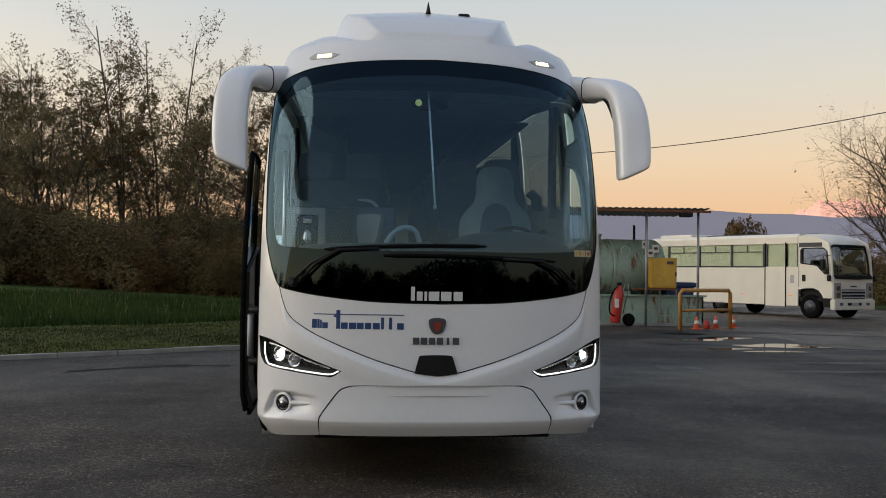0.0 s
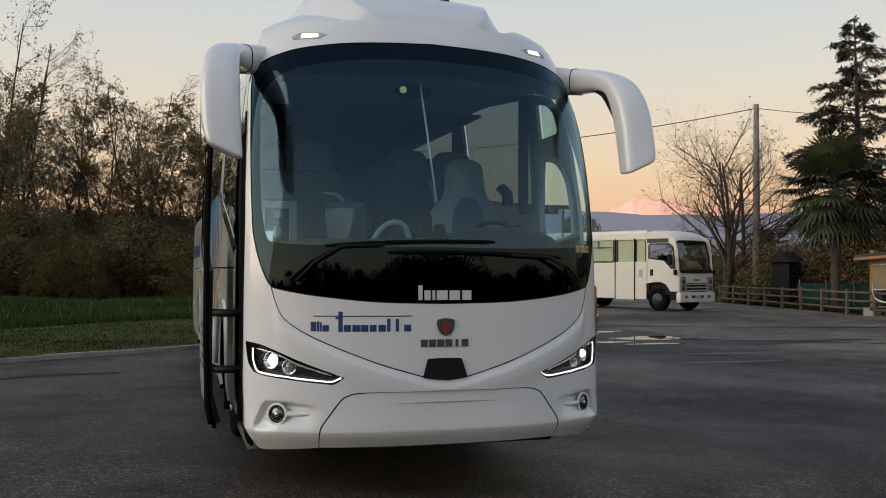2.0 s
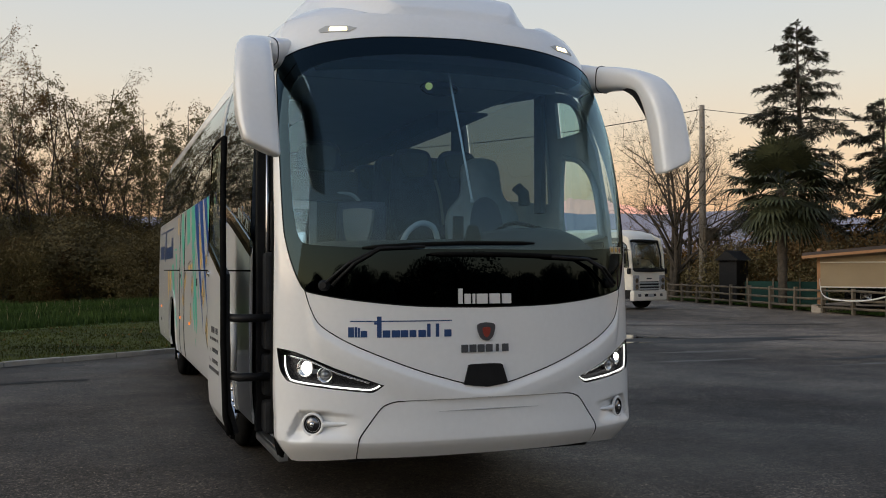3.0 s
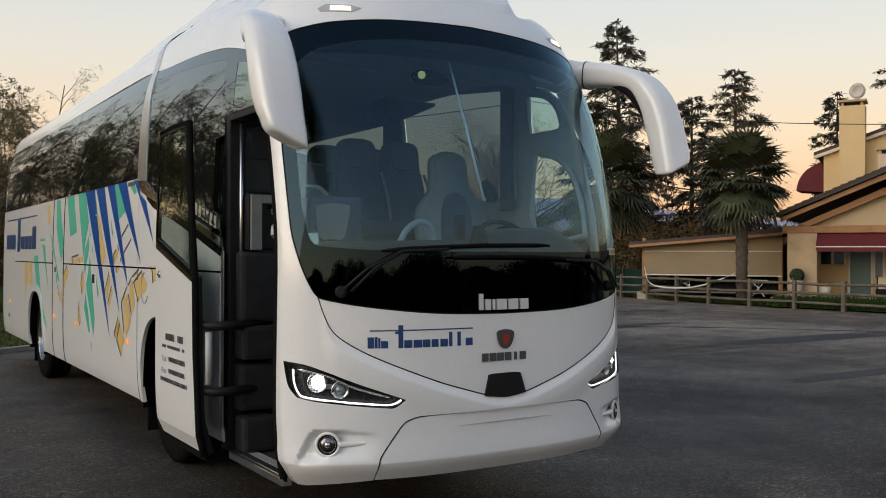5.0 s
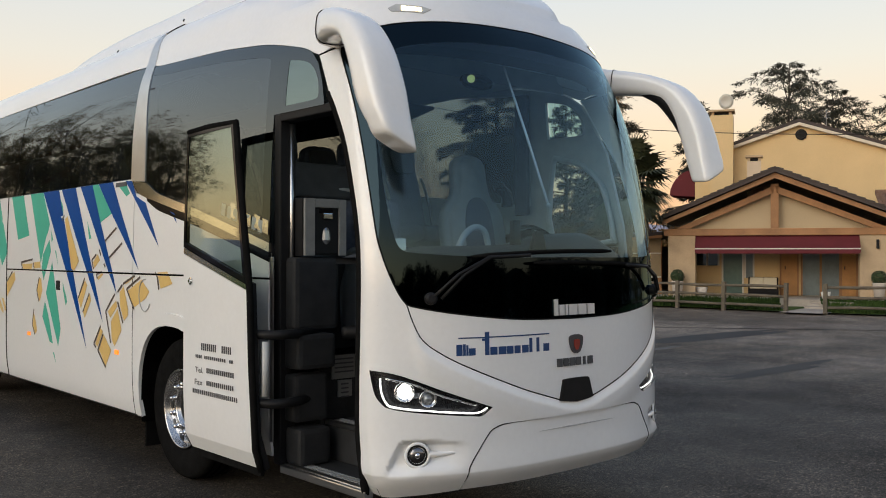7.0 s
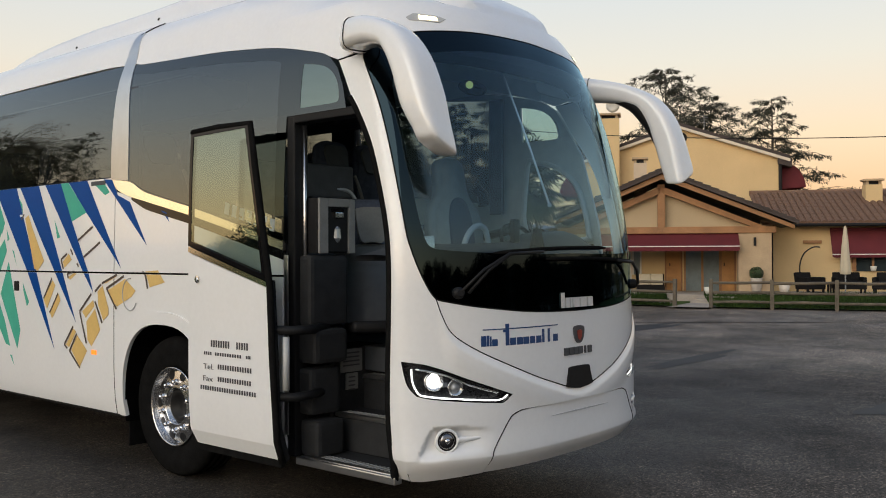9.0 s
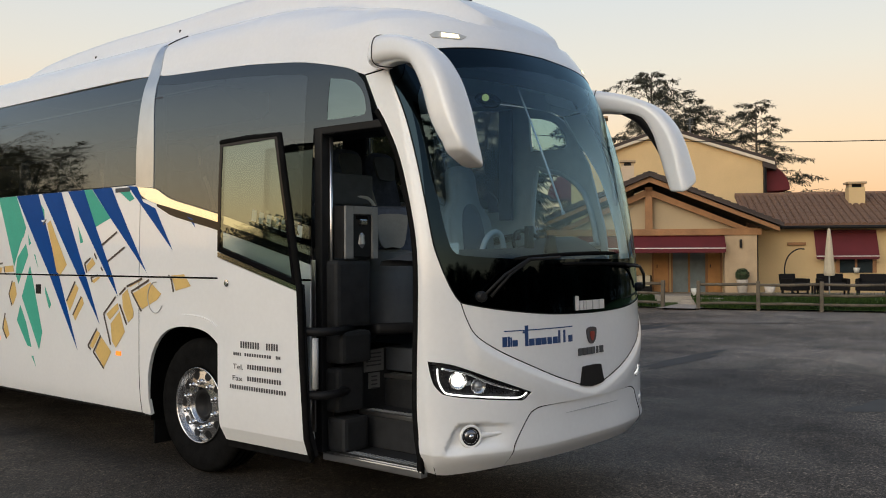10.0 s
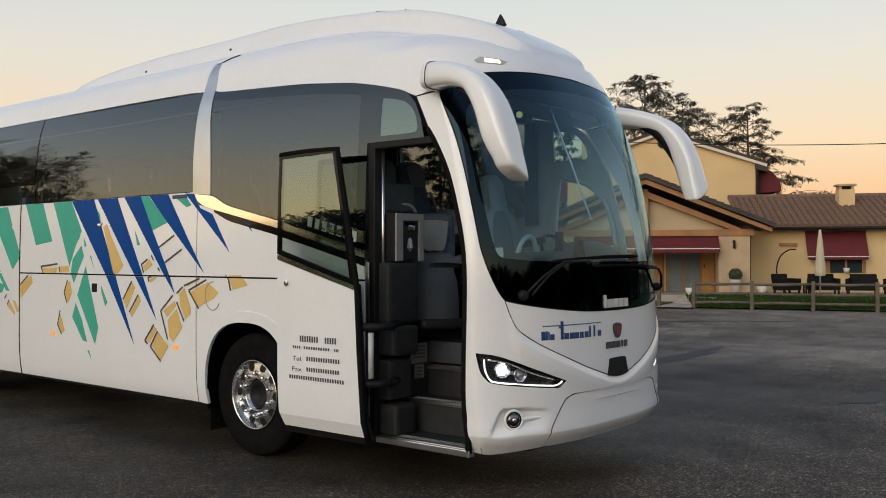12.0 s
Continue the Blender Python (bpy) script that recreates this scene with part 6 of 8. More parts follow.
HM = Matrix(((HU.x, HA.x, 0, HO.x), (HU.y, HA.y, 0, HO.y), (0, 0, 1, 0), (0, 0, 0, 1)))


def hp(u, d, z=0.0):
    return HM @ Vector((u, d, z))


# ---------------------------------------------------------------- trees
def limb_tree(seed, height, spread, levels=3, leafy=1500, leaf=(.10, .20), lean=.05, first=.25, trunk_r=.10, up=.75, stems=1, droop=0.0):
    """The points of a tapered, forking tree and the places of its leaves."""
    r = random.Random(seed)
    wood, tips = bmesh.new(), []

    def grow(p, d, length, rad, lev):
        n = 4 if lev < 2 else 3
        pts, q, dd = [p], p.copy(), d.copy()
        for i in range(n):
            dd = (dd + Vector((r.uniform(-1, 1), r.uniform(-1, 1), r.uniform(-.5, 1) * up - droop * lev)) * .16).normalized()
            q = q + dd * (length / n)
            pts.append(q.copy())
        radii = [rad * (1 - .72 * i / n) for i in range(n + 1)]
        tube(wood, pts, radii, 6 if lev == 0 else (4 if lev < 3 else 3), cap=False)
        if lev >= levels - 1:
            for i in range(1, n + 1):
                tips.append((pts[i], length * .30))
        if lev < levels:
            k = (9 if lev == 0 else 5 if lev < levels - 1 else 4)
            for j in range(k):
                t = (first + (1 - first) * (j + r.random()) / k) if lev == 0 else (.25 + .75 * (j + r.random()) / k)
                f = min(t * n, n - 1e-3)
                i = int(f)
                base = pts[i].lerp(pts[i + 1], f - i)
                axis = (pts[i + 1] - pts[i]).normalized()
                side = axis.orthogonal().normalized()
                side = Matrix.Rotation(r.uniform(0, 6.28), 3, axis) @ side
                out = (axis * r.uniform(.5, .95) + side * r.uniform(.6, 1.0)).normalized()
                grow(base, out, length * (spread if lev == 0 else .55) * r.uniform(.7, 1.1) * (1.15 - .55 * t if lev == 0 else 1), radii[i] * .55, lev + 1)

    for s in range(stems):
        a = r.uniform(0, 6.28)
        b = Vector((math.cos(a), math.sin(a), 0)) * (.0 if stems == 1 else .35)
        grow(b - Vector((0, 0, .1)), Vector((r.uniform(-lean, lean) + b.x * .25, r.uniform(-lean, lean) + b.y * .25, 1)).normalized(), height * r.uniform(.85, 1), trunk_r, 0)
    vs, fs = [], []
    for _ in range(leafy):
        p, s = tips[r.randrange(len(tips))]
        c = p + Vector((r.gauss(0, s * .5), r.gauss(0, s * .5), r.gauss(0, s * .4)))
        a = Vector((r.uniform(-1, 1), r.uniform(-1, 1), r.uniform(-1, 1))).normalized()
        b = a.orthogonal().normalized()
        w = r.uniform(*leaf)
        k = len(vs)
        vs += [tuple(c - a * w * .5), tuple(c + b * w * .32), tuple(c + a * w * .5), tuple(c - b * w * .32)]
        fs.append((k, k + 1, k + 2, k + 3))
    me = bpy.data.meshes.new("crown")
    me.from_pydata(vs, [], fs)
    return wood, me


def tree(name, label, wood, leaves, leaf_mat, bark=None, category="tree", group=""):
    t = thing(name, label, category, group)
    part("trunk", wood, bark or BARK, t, smooth=True)
    if len(leaves.polygons):
        leaves.materials.append(leaf_mat)
        c = new("crown", leaves)
        c.parent = t
    return t


LEAF_OLIVE = mat("olive_leaves", (.150, .142, .060), .8, var=.4, scale=.35, fine=5, second=(.23, .19, .085))
WOODS = []
for i, (h, sp, lf, m) in enumerate(((11.4, .34, 6800, LEAF_OLIVE), (12.6, .28, 4200, LEAF_DARK), (10.4, .36, 7800, LEAF_OLIVE), (12.2, .28, 3400, LEAF_RUST), (13.6, .24, 1500, LEAF_RUST))):
    w, l = limb_tree(30 + i, h, sp, 4, lf, (.06, .14), trunk_r=.095, first=.36, up=.9)
    WOODS.append(tree("tree", ("thin dark autumn tree with sparse olive leaves", "tall slim autumn tree with thinning leaves", "bushy dark autumn tree at the wood's edge", "slim tree with rusty autumn leaves", "nearly bare slender tree")[i], w, l, m, group="woodland trees"))
spots = []
r = random.Random(11)
for i in range(70):
    spots.append((-24 + 29 * (i + r.random()) / 70, r.uniform(42, 54), r.choice((0, 1, 2, 2, 3, 4, 4)) if i > 4 else i))
spots = [(max(x, -1.0 - .385 * (y + 6.5)), y, k) for x, y, k in spots]
for j, (x, y, k) in enumerate(spots):
    s = r.uniform(.80, .98) * (.98 if x < -15 else .86 if x < -13 else .95 if x < -7 else .90 if x < -2 else .84)
    m = pose(x, y, grass_height(x, min(y, 50)) if y < 55 else .6, 0, 0, r.uniform(0, 360)) @ Matrix.Scale(s, 4)
    if j < 5:
        WOODS[j].matrix_basis = m
    else:
        o = copy_thing(WOODS[k], m)
        o.scale = (s, s, s)


for x, y, s in ((-12.4, 45.5, 1.06), (-11.2, 47.2, 1.0), (-10.2, 45.0, .98), (-9.1, 46.4, .96), (-13.0, 48.5, 1.02)):
    o = copy_thing(WOODS[4], pose(x, y, .85, 0, 0, 70 * x))
    o.scale = (s, s, s)



def bush(seed, rad, h, n, leaf, name, label, leaf_mat, group=""):
    r = random.Random(seed)
    wood = bmesh.new()
    for _ in range(9):
        a = r.uniform(0, 6.28)
        q = Vector((math.cos(a) * rad * r.uniform(.1, .5), math.sin(a) * rad * r.uniform(.1, .5), h * r.uniform(.6, .95)))
        tube(wood, [Vector((0, 0, -.1)), q * .5 + Vector((0, 0, h * .12)), q], [.022, .014, .005], 4, cap=False)
    vs, fs = [], []
    lumps = [(r.uniform(-.6, .6) * rad, r.uniform(-.6, .6) * rad, r.uniform(.06, .78) * h, r.uniform(.28, .5)) for _ in range(24)]
    for _ in range(n):
        x, y, z, s = lumps[r.randrange(24)]
        d = Vector((r.gauss(0, 1), r.gauss(0, 1), r.gauss(0, 1))).normalized() * r.uniform(.65, 1.08)
        c = Vector((x + d.x * s * rad, y + d.y * s * rad, max(.05, z + d.z * s * h * .55)))
        a = Vector((r.uniform(-1, 1), r.uniform(-1, 1), r.uniform(-1, 1))).normalized()
        b = a.orthogonal().normalized()
        w = r.uniform(*leaf)
        k = len(vs)
        vs += [tuple(c - a * w * .5), tuple(c + b * w * .36), tuple(c + a * w * .5), tuple(c - b * w * .36)]
        fs.append((k, k + 1, k + 2, k + 3))
    me = bpy.data.meshes.new("crown")
    me.from_pydata(vs, [], fs)
    return tree(name, label, wood, me, leaf_mat, category="bush", group=group)


B = [bush(3, 2.3, 3.7, 15000, (.055, .13), "shrub", "dense dark shrub at the wood's edge", LEAF_DARK, "woodland shrubs"), bush(5, 2.0, 3.2, 14000, (.05, .12), "shrub", "low tangled brown shrub", LEAF_RUST, "woodland shrubs"), bush(8, 2.2, 4.5, 17000, (.055, .13), "shrub", "tall dark thicket shrub", LEAF_DARK, "woodland shrubs")]
r = random.Random(21)
for i in range(62):
    x = -25 + 30 * (i + r.random()) / 62
    y = r.uniform(38.5, 41) if i % 2 else r.uniform(41.5, 46)
    x = max(x, -.5 - .38 * (y + 6.5))
    s = r.uniform(.75, 1.12)
    m = pose(x, y, grass_height(x, y) - .05, 0, 0, r.uniform(0, 360)) @ Matrix.Scale(s, 4)
    if i < 3:
        B[i].matrix_basis = m
    else:
        o = copy_thing(B[i % 3], m)
        o.scale = (s, s, s)
for i in range(34):
    x, y = -24 + 28.5 * (i + r.random()) / 34, r.uniform(47, 55)
    s = r.uniform(.80, 1.08)
    o = copy_thing(B[r.choice((0, 1, 2))], pose(max(x, -.5 - .38 * (y + 6.5)), y, .85, 0, 0, r.uniform(0, 360)))
    o.scale = (s, s, s)
for i in range(14):
    s = r.uniform(.75, 1.1)
    o = copy_thing(B[i % 3], pose(-29 - 3.4 * i, 41 + 1.3 * i + r.uniform(-1, 1), -.05, 0, 0, r.uniform(0, 360)) @ Matrix.Scale(s, 4))
    o.scale = (s, s, s)
# hedge and scrub beyond the fence and behind the yard
BH = [bush(31, 2.4, 3.4, 8000, (.07, .15), "hedge_bush", "brown autumn hedge bush beyond the fence", LEAF_RUST, "hedge"), bush(33, 2.6, 3.0, 8000, (.07, .15), "hedge_bush", "dark hedge bush beyond the fence", LEAF_DARK, "hedge")]
EH = bush(35, 2.5, 3.3, 8000, (.08, .17), "hedge_bush", "dark evergreen bush out of view, mirrored in the glass", EVERGREEN, "hedge")
HB = [(4, 52, 1.0), (7.5, 50, .8), (11, 53, .9), (14.5, 56, .7), (25, 50, .9), (28.5, 47, 1.0), (32, 46, 1.0), (35.5, 44, .95), (39, 43, 1.1), (42, 40, 1.0), (45, 38, 1.0), (30, 41, .6), (34, 38.5, .6), (29, 40, .9), (30.5, 36.5, 1.05), (29.5, 33, 1.05), (30, 29.5, 1.1), (28.5, 26.5, .95), (33, 31, 1.25), (33, 36, 1.25), (27.5, 42, .85), (36, 27, 1.3), (31.5, 41, 1.15), (32.5, 26.5, 1.05)]
# Bushes out of view, added for the coach's glass to mirror.
HB += [(-62 + 4.4 * i, -28 + 2 * math.sin(i * 2.1), 1.55 + .2 * math.sin(i * 1.3)) for i in range(28)]
EH.matrix_basis = pose(-66, -29, -.05)
HB += [(64, -40 + 9 * i, 2.2) for i in range(5)]
HB += [(-78 + 5 * math.sin(i * 1.7), -44 + 5.2 * i, 1.6 + .5 * math.sin(i * 2.9)) for i in range(16)]
for i, k in enumerate((1.5, 2.0, 2.3, 2.55, 2.5, 2.65, 2.6, 2.45, 2.6, 2.5, 2.6, 2.5)):
    a = radians(-38.5 - 2.6 * i)
    o = copy_thing(EH, pose(-1.5 + 60 * math.sin(a), 1.8 + 60 * math.cos(a), -.05, 0, 0, 50 * i))
    o.scale = (k * 1.1, k * 1.1, k)
for u, v, k in ((-7.5, 44, 1.05), (-5.5, 45, 1.1), (-3.5, 46, 1.1), (-1.5, 47.5, 1.15), (.5, 48, 1.1), (2.5, 48, 1.05)):
    q = hp(u, v)
    HB.append((q.x, q.y, k))
for i, (x, y, s) in enumerate(HB):
    m = pose(x, y, -.05, 0, 0, i * 77) @ Matrix.Scale(s, 4)
    if i < 2:
        BH[i].matrix_basis = m
        BH[i].scale = (s, s, s)
    elif y < -20:
        o = copy_thing(EH, m)
        o.scale = (s, s, s)
    else:
        o = copy_thing(BH[i % 2], m)
        o.scale = (s, s, s)

# bare walnut behind the pole, brown tree by the house, rusty tree far off
w, l = limb_tree(71, 5.6, .66, 5, 1600, (.06, .12), trunk_r=.125, first=.12, up=.55, stems=4, lean=.16)
t = tree("bare_tree", "wide bare tree with a few brown leaves", w, l, LEAF_RUST)
t.matrix_basis = pose(26.8, 36.2, 0)
t.scale = (1.35, 1.35, 1.35)
w, l = limb_tree(78, 8.2, .42, 5, 1800, (.06, .12), trunk_r=.11, first=.25, up=.9)
t = tree("brown_tree", "thin tree with pinkish brown twigs", w, l, LEAF_RUST)
t.matrix_basis = Matrix.Translation(hp(2.2, 46, 0))
t = bush(90, 2.2, 3.6, 8000, (.14, .28), "rusty_tree", "round rusty autumn tree far off", LEAF_RUST)
t.matrix_basis = pose(30.5, 62, .2)
t.scale = (.8, .8, 1.62)


def conifer(seed, height, radius, name, label, gap=.55, flat=.25):
    """A cedar: long uneven boughs, rising at the top and drooping below, that carry feathery sprays of needles."""
    r = random.Random(seed)
    wood = bmesh.new()
    lean = Vector((r.uniform(-.3, .3), r.uniform(-.3, .3), 0))
    tube(wood, [(0, 0, -.1), Vector((0, 0, height * .5)) + lean * .5, Vector((0, 0, height)) + lean], [height * .018, height * .011, .02], 8)
    vs, fs = [], []

    def spray(c, way, w):
        e = way.cross(Vector((r.uniform(-.6, .6), r.uniform(-.6, .6), 1))).normalized()
        q = len(vs)
        vs.extend([tuple(c), tuple(c + way * w * .45 + e * w * .13), tuple(c + way * w), tuple(c + way * w * .45 - e * w * .13)])
        fs.append((q, q + 1, q + 2, q + 3))

    wild = flat < .15
    count = int(height * .86 / gap * (6.5 if wild else 5.2))
    for b in range(count):
        t = .14 + .85 * (b + r.random()) / count
        root = Vector((0, 0, height * t)) + lean * t
        a = b * 2.4 + r.uniform(-.9, .9)
        d = Vector((math.cos(a), math.sin(a), 0))
        ln = (radius * (1 - t) ** (.55 if wild else .72) * r.choice((.4, .55, .7, .85, 1.0, 1.15)) + .3) * r.uniform(.85, 1.1)
        rise = math.tan(radians(r.uniform(4, 42) if wild else -4 + 44 * max(0, t - .3) + r.uniform(-9, 9)))
        mid = root + d * ln * .55 + Vector((0, 0, ln * .55 * rise))
        tip = mid + d * ln * .45 + Vector((0, 0, ln * (rise * .10 - r.uniform(.05, .18) - flat * r.uniform(0, .5))))
        bough = [root, mid, mid.lerp(tip, .5) + Vector((0, 0, ln * .03)), tip]
        tube(wood, bough, [.05 * (1 - t) + .018, .03 * (1 - t) + .012, .012, .005], 4, cap=False)
        across = Vector((-d.y, d.x, 0))
        for _ in range(int(7 + ln * (9 if wild else 13))):
            u = .15 + .85 * r.random() ** .8
            c = root.lerp(mid, u / .55) if u < .55 else mid.lerp(tip, (u - .55) / .45)
            reach = (.22 * ln * (1.1 - u) + .22) * r.uniform(.5, 1.2)
            go = (d * r.uniform(.3, 1) + across * r.choice((-1, 1)) * r.uniform(.3, 1) + Vector((0, 0, r.uniform(-.55, .15)))).normalized()
            for j in range(int(7 + reach * 16)):
                q = c + go * reach * (j / (6 + reach * 16)) + Vector((r.gauss(0, .035), r.gauss(0, .035), r.gauss(0, .03) - .12 * reach * (j / (6 + reach * 16)) ** 2))
                way = (go + Vector((r.uniform(-.8, .8), r.uniform(-.8, .8), r.uniform(-.9, .4)))).normalized()
                spray(q, way, r.uniform(.10, .24) if wild else r.uniform(.12, .30))
    me = bpy.data.meshes.new("crown")
    me.from_pydata(vs, [], fs)
    return tree(name, label, wood, me, NEEDLES, group="cedars")


for seed, u, v, h, rad, gp, fl in ((1, -6.1, 48, 13.8, 5.0, .52, .22), (2, -3.2, 51, 10.2, 4.2, .55, .22), (3, -.3, 48, 10.8, 3.4, .6, .2), (4, 8.3, 56, 12.5, 7.4, .62, .05), (5, 14.6, 57, 10.8, 4.7, .62, .08), (6, 10.9, 58, 11.0, 6.4, .62, .06), (7, 3.6, 54, 10.2, 2.6, .6, .2)):
    c = conifer(seed, h, rad, "cedar", "dark cedar with layered drooping boughs", gp, fl)
    c.matrix_basis = Matrix.Translation(hp(u, v, 0))


def palm(seed, trunk, reach, label):
    r = random.Random(seed)
    t = thing("palm_tree", label, "palm tree", "palms")
    prof = []
    for i in range(24):
        z = trunk * i / 23
        prof.append((.16 + .03 * (i % 2) + .05 * (i / 23), z))
    part("trunk", turned([(.20, -.05)] + prof + [(.02, trunk + .1)], 12), BARK, t, smooth=True)
    stems = bmesh.new()
    vs, fs = [], []
    for k in range(60):
        a = 2.4 * k + r.uniform(-.2, .2)
        el = radians(78 - 140 * (k / 60) + r.uniform(-8, 8))
        d = Vector((math.cos(a) * math.cos(el), math.sin(a) * math.cos(el), math.sin(el)))
        ln = reach * r.uniform(.45, .60)
        base = Vector((0, 0, trunk + .05))
        hub = base + d * ln + Vector((0, 0, -.08 * ln))
        tube(stems, [base, base + d * ln * .5 + Vector((0, 0, .03)), hub], [.022, .016, .010], 4, cap=False)
        side = d.cross(Vector((0, 0, 1))).normalized() if abs(d.z) < .98 else Vector((1, 0, 0))
        nrm = side.cross(d).normalized()
        for j in range(22):
            b = radians(-125 + 250 * j / 21)
            f = (d * math.cos(b) + side * math.sin(b)).normalized()
            L2 = reach * .48 * (1 - .25 * abs(b) / 2.2) * r.uniform(.85, 1.05)
            drop = Vector((0, 0, -1)) * L2 * r.uniform(.10, .32)
            w = f.cross(nrm).normalized() * .058
            q = len(vs)
            m1 = hub + f * L2 * .6 + nrm * .02
            e1 = hub + f * L2 + drop
            vs += [tuple(hub - w * .3), tuple(hub + w * .3), tuple(m1 + w), tuple(m1 - w), tuple(e1)]
            fs += [(q, q + 1, q + 2, q + 3), (q + 3, q + 2, q + 4)]
    part("stalk_crown", stems, PALM, t)
    me = bpy.data.meshes.new("crown")
    me.from_pydata(vs, [], fs)
    me.materials.append(PALM)
    c = new("crown", me)
    c.parent = t
    return t


palm(5, 4.0, 1.95, "fan palm with a shaggy trunk in front of the carport").matrix_basis = Matrix.Translation(hp(2.6, 33.0, .2))
palm(9, 4.55, 2.7, "tall fan palm beside the cedars").matrix_basis = Matrix.Translation(hp(-3.95, 39.0, .2))

# ---------------------------------------------------------------- the house
def in_house(bm):
    bmesh.ops.transform(bm, matrix=HM, verts=bm.verts)
    return bm


def hbox(u0, d0, z0, u1, d1, z1, bevel=0.0):
    return in_house(cube(u0, d0, z0, u1, d1, z1, bevel))


def hprism(outline, d0, d1):
    """A plate upright along the house front: outline in u and z, from depth d0 to d1."""
    bm = prism(outline, d1 - d0)
    for v in bm.verts:
        u, z, t = v.co
        v.co = HM @ Vector((u, d0 + t, z))
    bmesh.ops.recalc_face_normals(bm, faces=bm.faces)
    return bm


# the garden lies behind the fence line
FENCE = [(24.4, 33.7), (22.5, 24.0), (21.2, 17.0), (21.3, 12.0), (21.4, 10.0), (21.6, 8.9), (23.1, 3.8), (27.0, -7.0)]
LAWN = [(24.6, 46)] + [(x + .12, y) for x, y in FENCE] + [(34, -26), (90, -26), (90, 46)]
sheet("lawn", LAWN, .05, GRASS_SOIL, "green lawn behind the timber fence")
bank = [hp(u, v)[:2] for u, v in ((-1.7, 35.6), (3.4, 35.6), (3.5, 33.1), (26, 33.1), (26, 50), (-1.7, 50))]
terrace = tagged(obj("terrace", prism(bank, .28), PAVING), "pale paved terrace raised before the house", "ground", kind="structure")
sheet("garden_path", [(20.9, 10.0), (21.1, 8.8), (21.7, 8.85), (25.2, 9.4), (24.6, 10.7), (21.5, 10.05)], .06, PAVING, "paved garden path at the gate")
FOOT = pchip([-6, 3.5, 5.9, 8.7, 13.9, 25.2], [34.6, 31.6, 30.8, 29.6, 28.4, 26.5])


def lawn_at(u, t):
    """A point of the lawn that rises from the fence to the terrace."""
    v0 = FOOT(u) + .35
    return hp(u, v0 + (33.12 - v0) * t, .055 + .225 * t ** 1.5)


for us in ((3.6, 4.6, 5.6, 6.6, 7.55), (8.8, 10, 12, 14, 16, 18, 20, 22, 24, 25.2)):
    bm = bmesh.new()
    rows = [[bm.verts.new(lawn_at(u, t)) for t in np.linspace(0, 1, 7)] for u in us]
    for a, b in zip(rows, rows[1:]):
        for k in range(6):
            bm.faces.new((a[k], a[k + 1], b[k + 1], b[k]))
    bmesh.ops.recalc_face_normals(bm, faces=bm.faces)
    tagged(obj("lawn_bank", bm, GRASS_SOIL, smooth=True), "green lawn rising to the terrace", "ground", kind="structure")
spots = []
for _ in range(17000):
    u, t = rng.uniform(3.6, 20), rng.random() ** 1.2
    if not 7.55 < u < 8.8:
        spots.append(tuple(lawn_at(u, t)))
for a, b in zip(FENCE[:4], FENCE[1:4]):
    for _ in range(int(math.dist(a, b) * 420)):
        t, w = rng.random(), .15 + 1.6 * rng.random() ** 1.2
        spots.append((a[0] + (b[0] - a[0]) * t + w, a[1] + (b[1] - a[1]) * t, .05))
blades("lawn_grass", spots, GRASS, "short lawn grass", (.06, .17), .022)
path_steps = thing("garden_steps", "low pale stone steps on the garden path", "steps")
for i in range(3):
    part("step", cube(23.3 + i * .42, 9.15 + i * .08, .05, 23.7 + i * .42, 10.4 + i * .12, .12 + i * .065, .01), PAVING, path_steps)
rock = thing("rock_border", "border of pale stones on the lawn", "rocks")
for i in range(30):
    y, s = rng.uniform(10.6, 14.5), rng.uniform(.07, .16)
    bm = bmesh.new()
    bmesh.ops.create_icosphere(bm, subdivisions=1, radius=s)
    for v in bm.verts:
        v.co *= rng.uniform(.8, 1.15)
        v.co.z *= .6
    bmesh.ops.translate(bm, verts=bm.verts, vec=(22.35 + rng.uniform(-.25, .25), y, .10))
    part("stone", bm, CONCRETE, rock)

house = thing("house", "ochre plastered house with a timber porch and tiled roofs", "house")
# porch
PD, BW = 34.0, 36.2
for u0, u1 in ((3.90, 4.82), (10.05, 11.15)):
    part("porch_pillar", hbox(u0, PD, .20, u1, PD + .55, 2.50), STONE, house, "sandy stone-faced pillar")
part("porch_beam", hbox(3.75, PD - .05, 2.40, 11.30, PD + .30, 2.64, .02), TIMBER, house, "orange timber beam")
APEX, EL, ER = (7.42, 4.50), (3.75, 2.92), (11.83, 2.68)
part("gable_infill", hprism([(4.5, 2.62), (10.7, 2.62), (7.42, 4.0)], PD + .30, PD + .42), GABLE, house, "beige gable infill")
part("king_post", hbox(7.29, PD - .02, 2.55, 7.55, PD + .28, 4.15, .01), TIMBER, house)
for (ua, za), (ub, zb) in (((4.2, 2.66), (7.38, 4.08)), ((11.2, 2.52), (7.46, 4.08))):
    part("rafter", hprism([(ua, za), (ub, zb), (ub, zb - .24), (ua + (.4 if ub > ua else -.4), za - .02)], PD - .02, PD + .26), TIMBER, house)
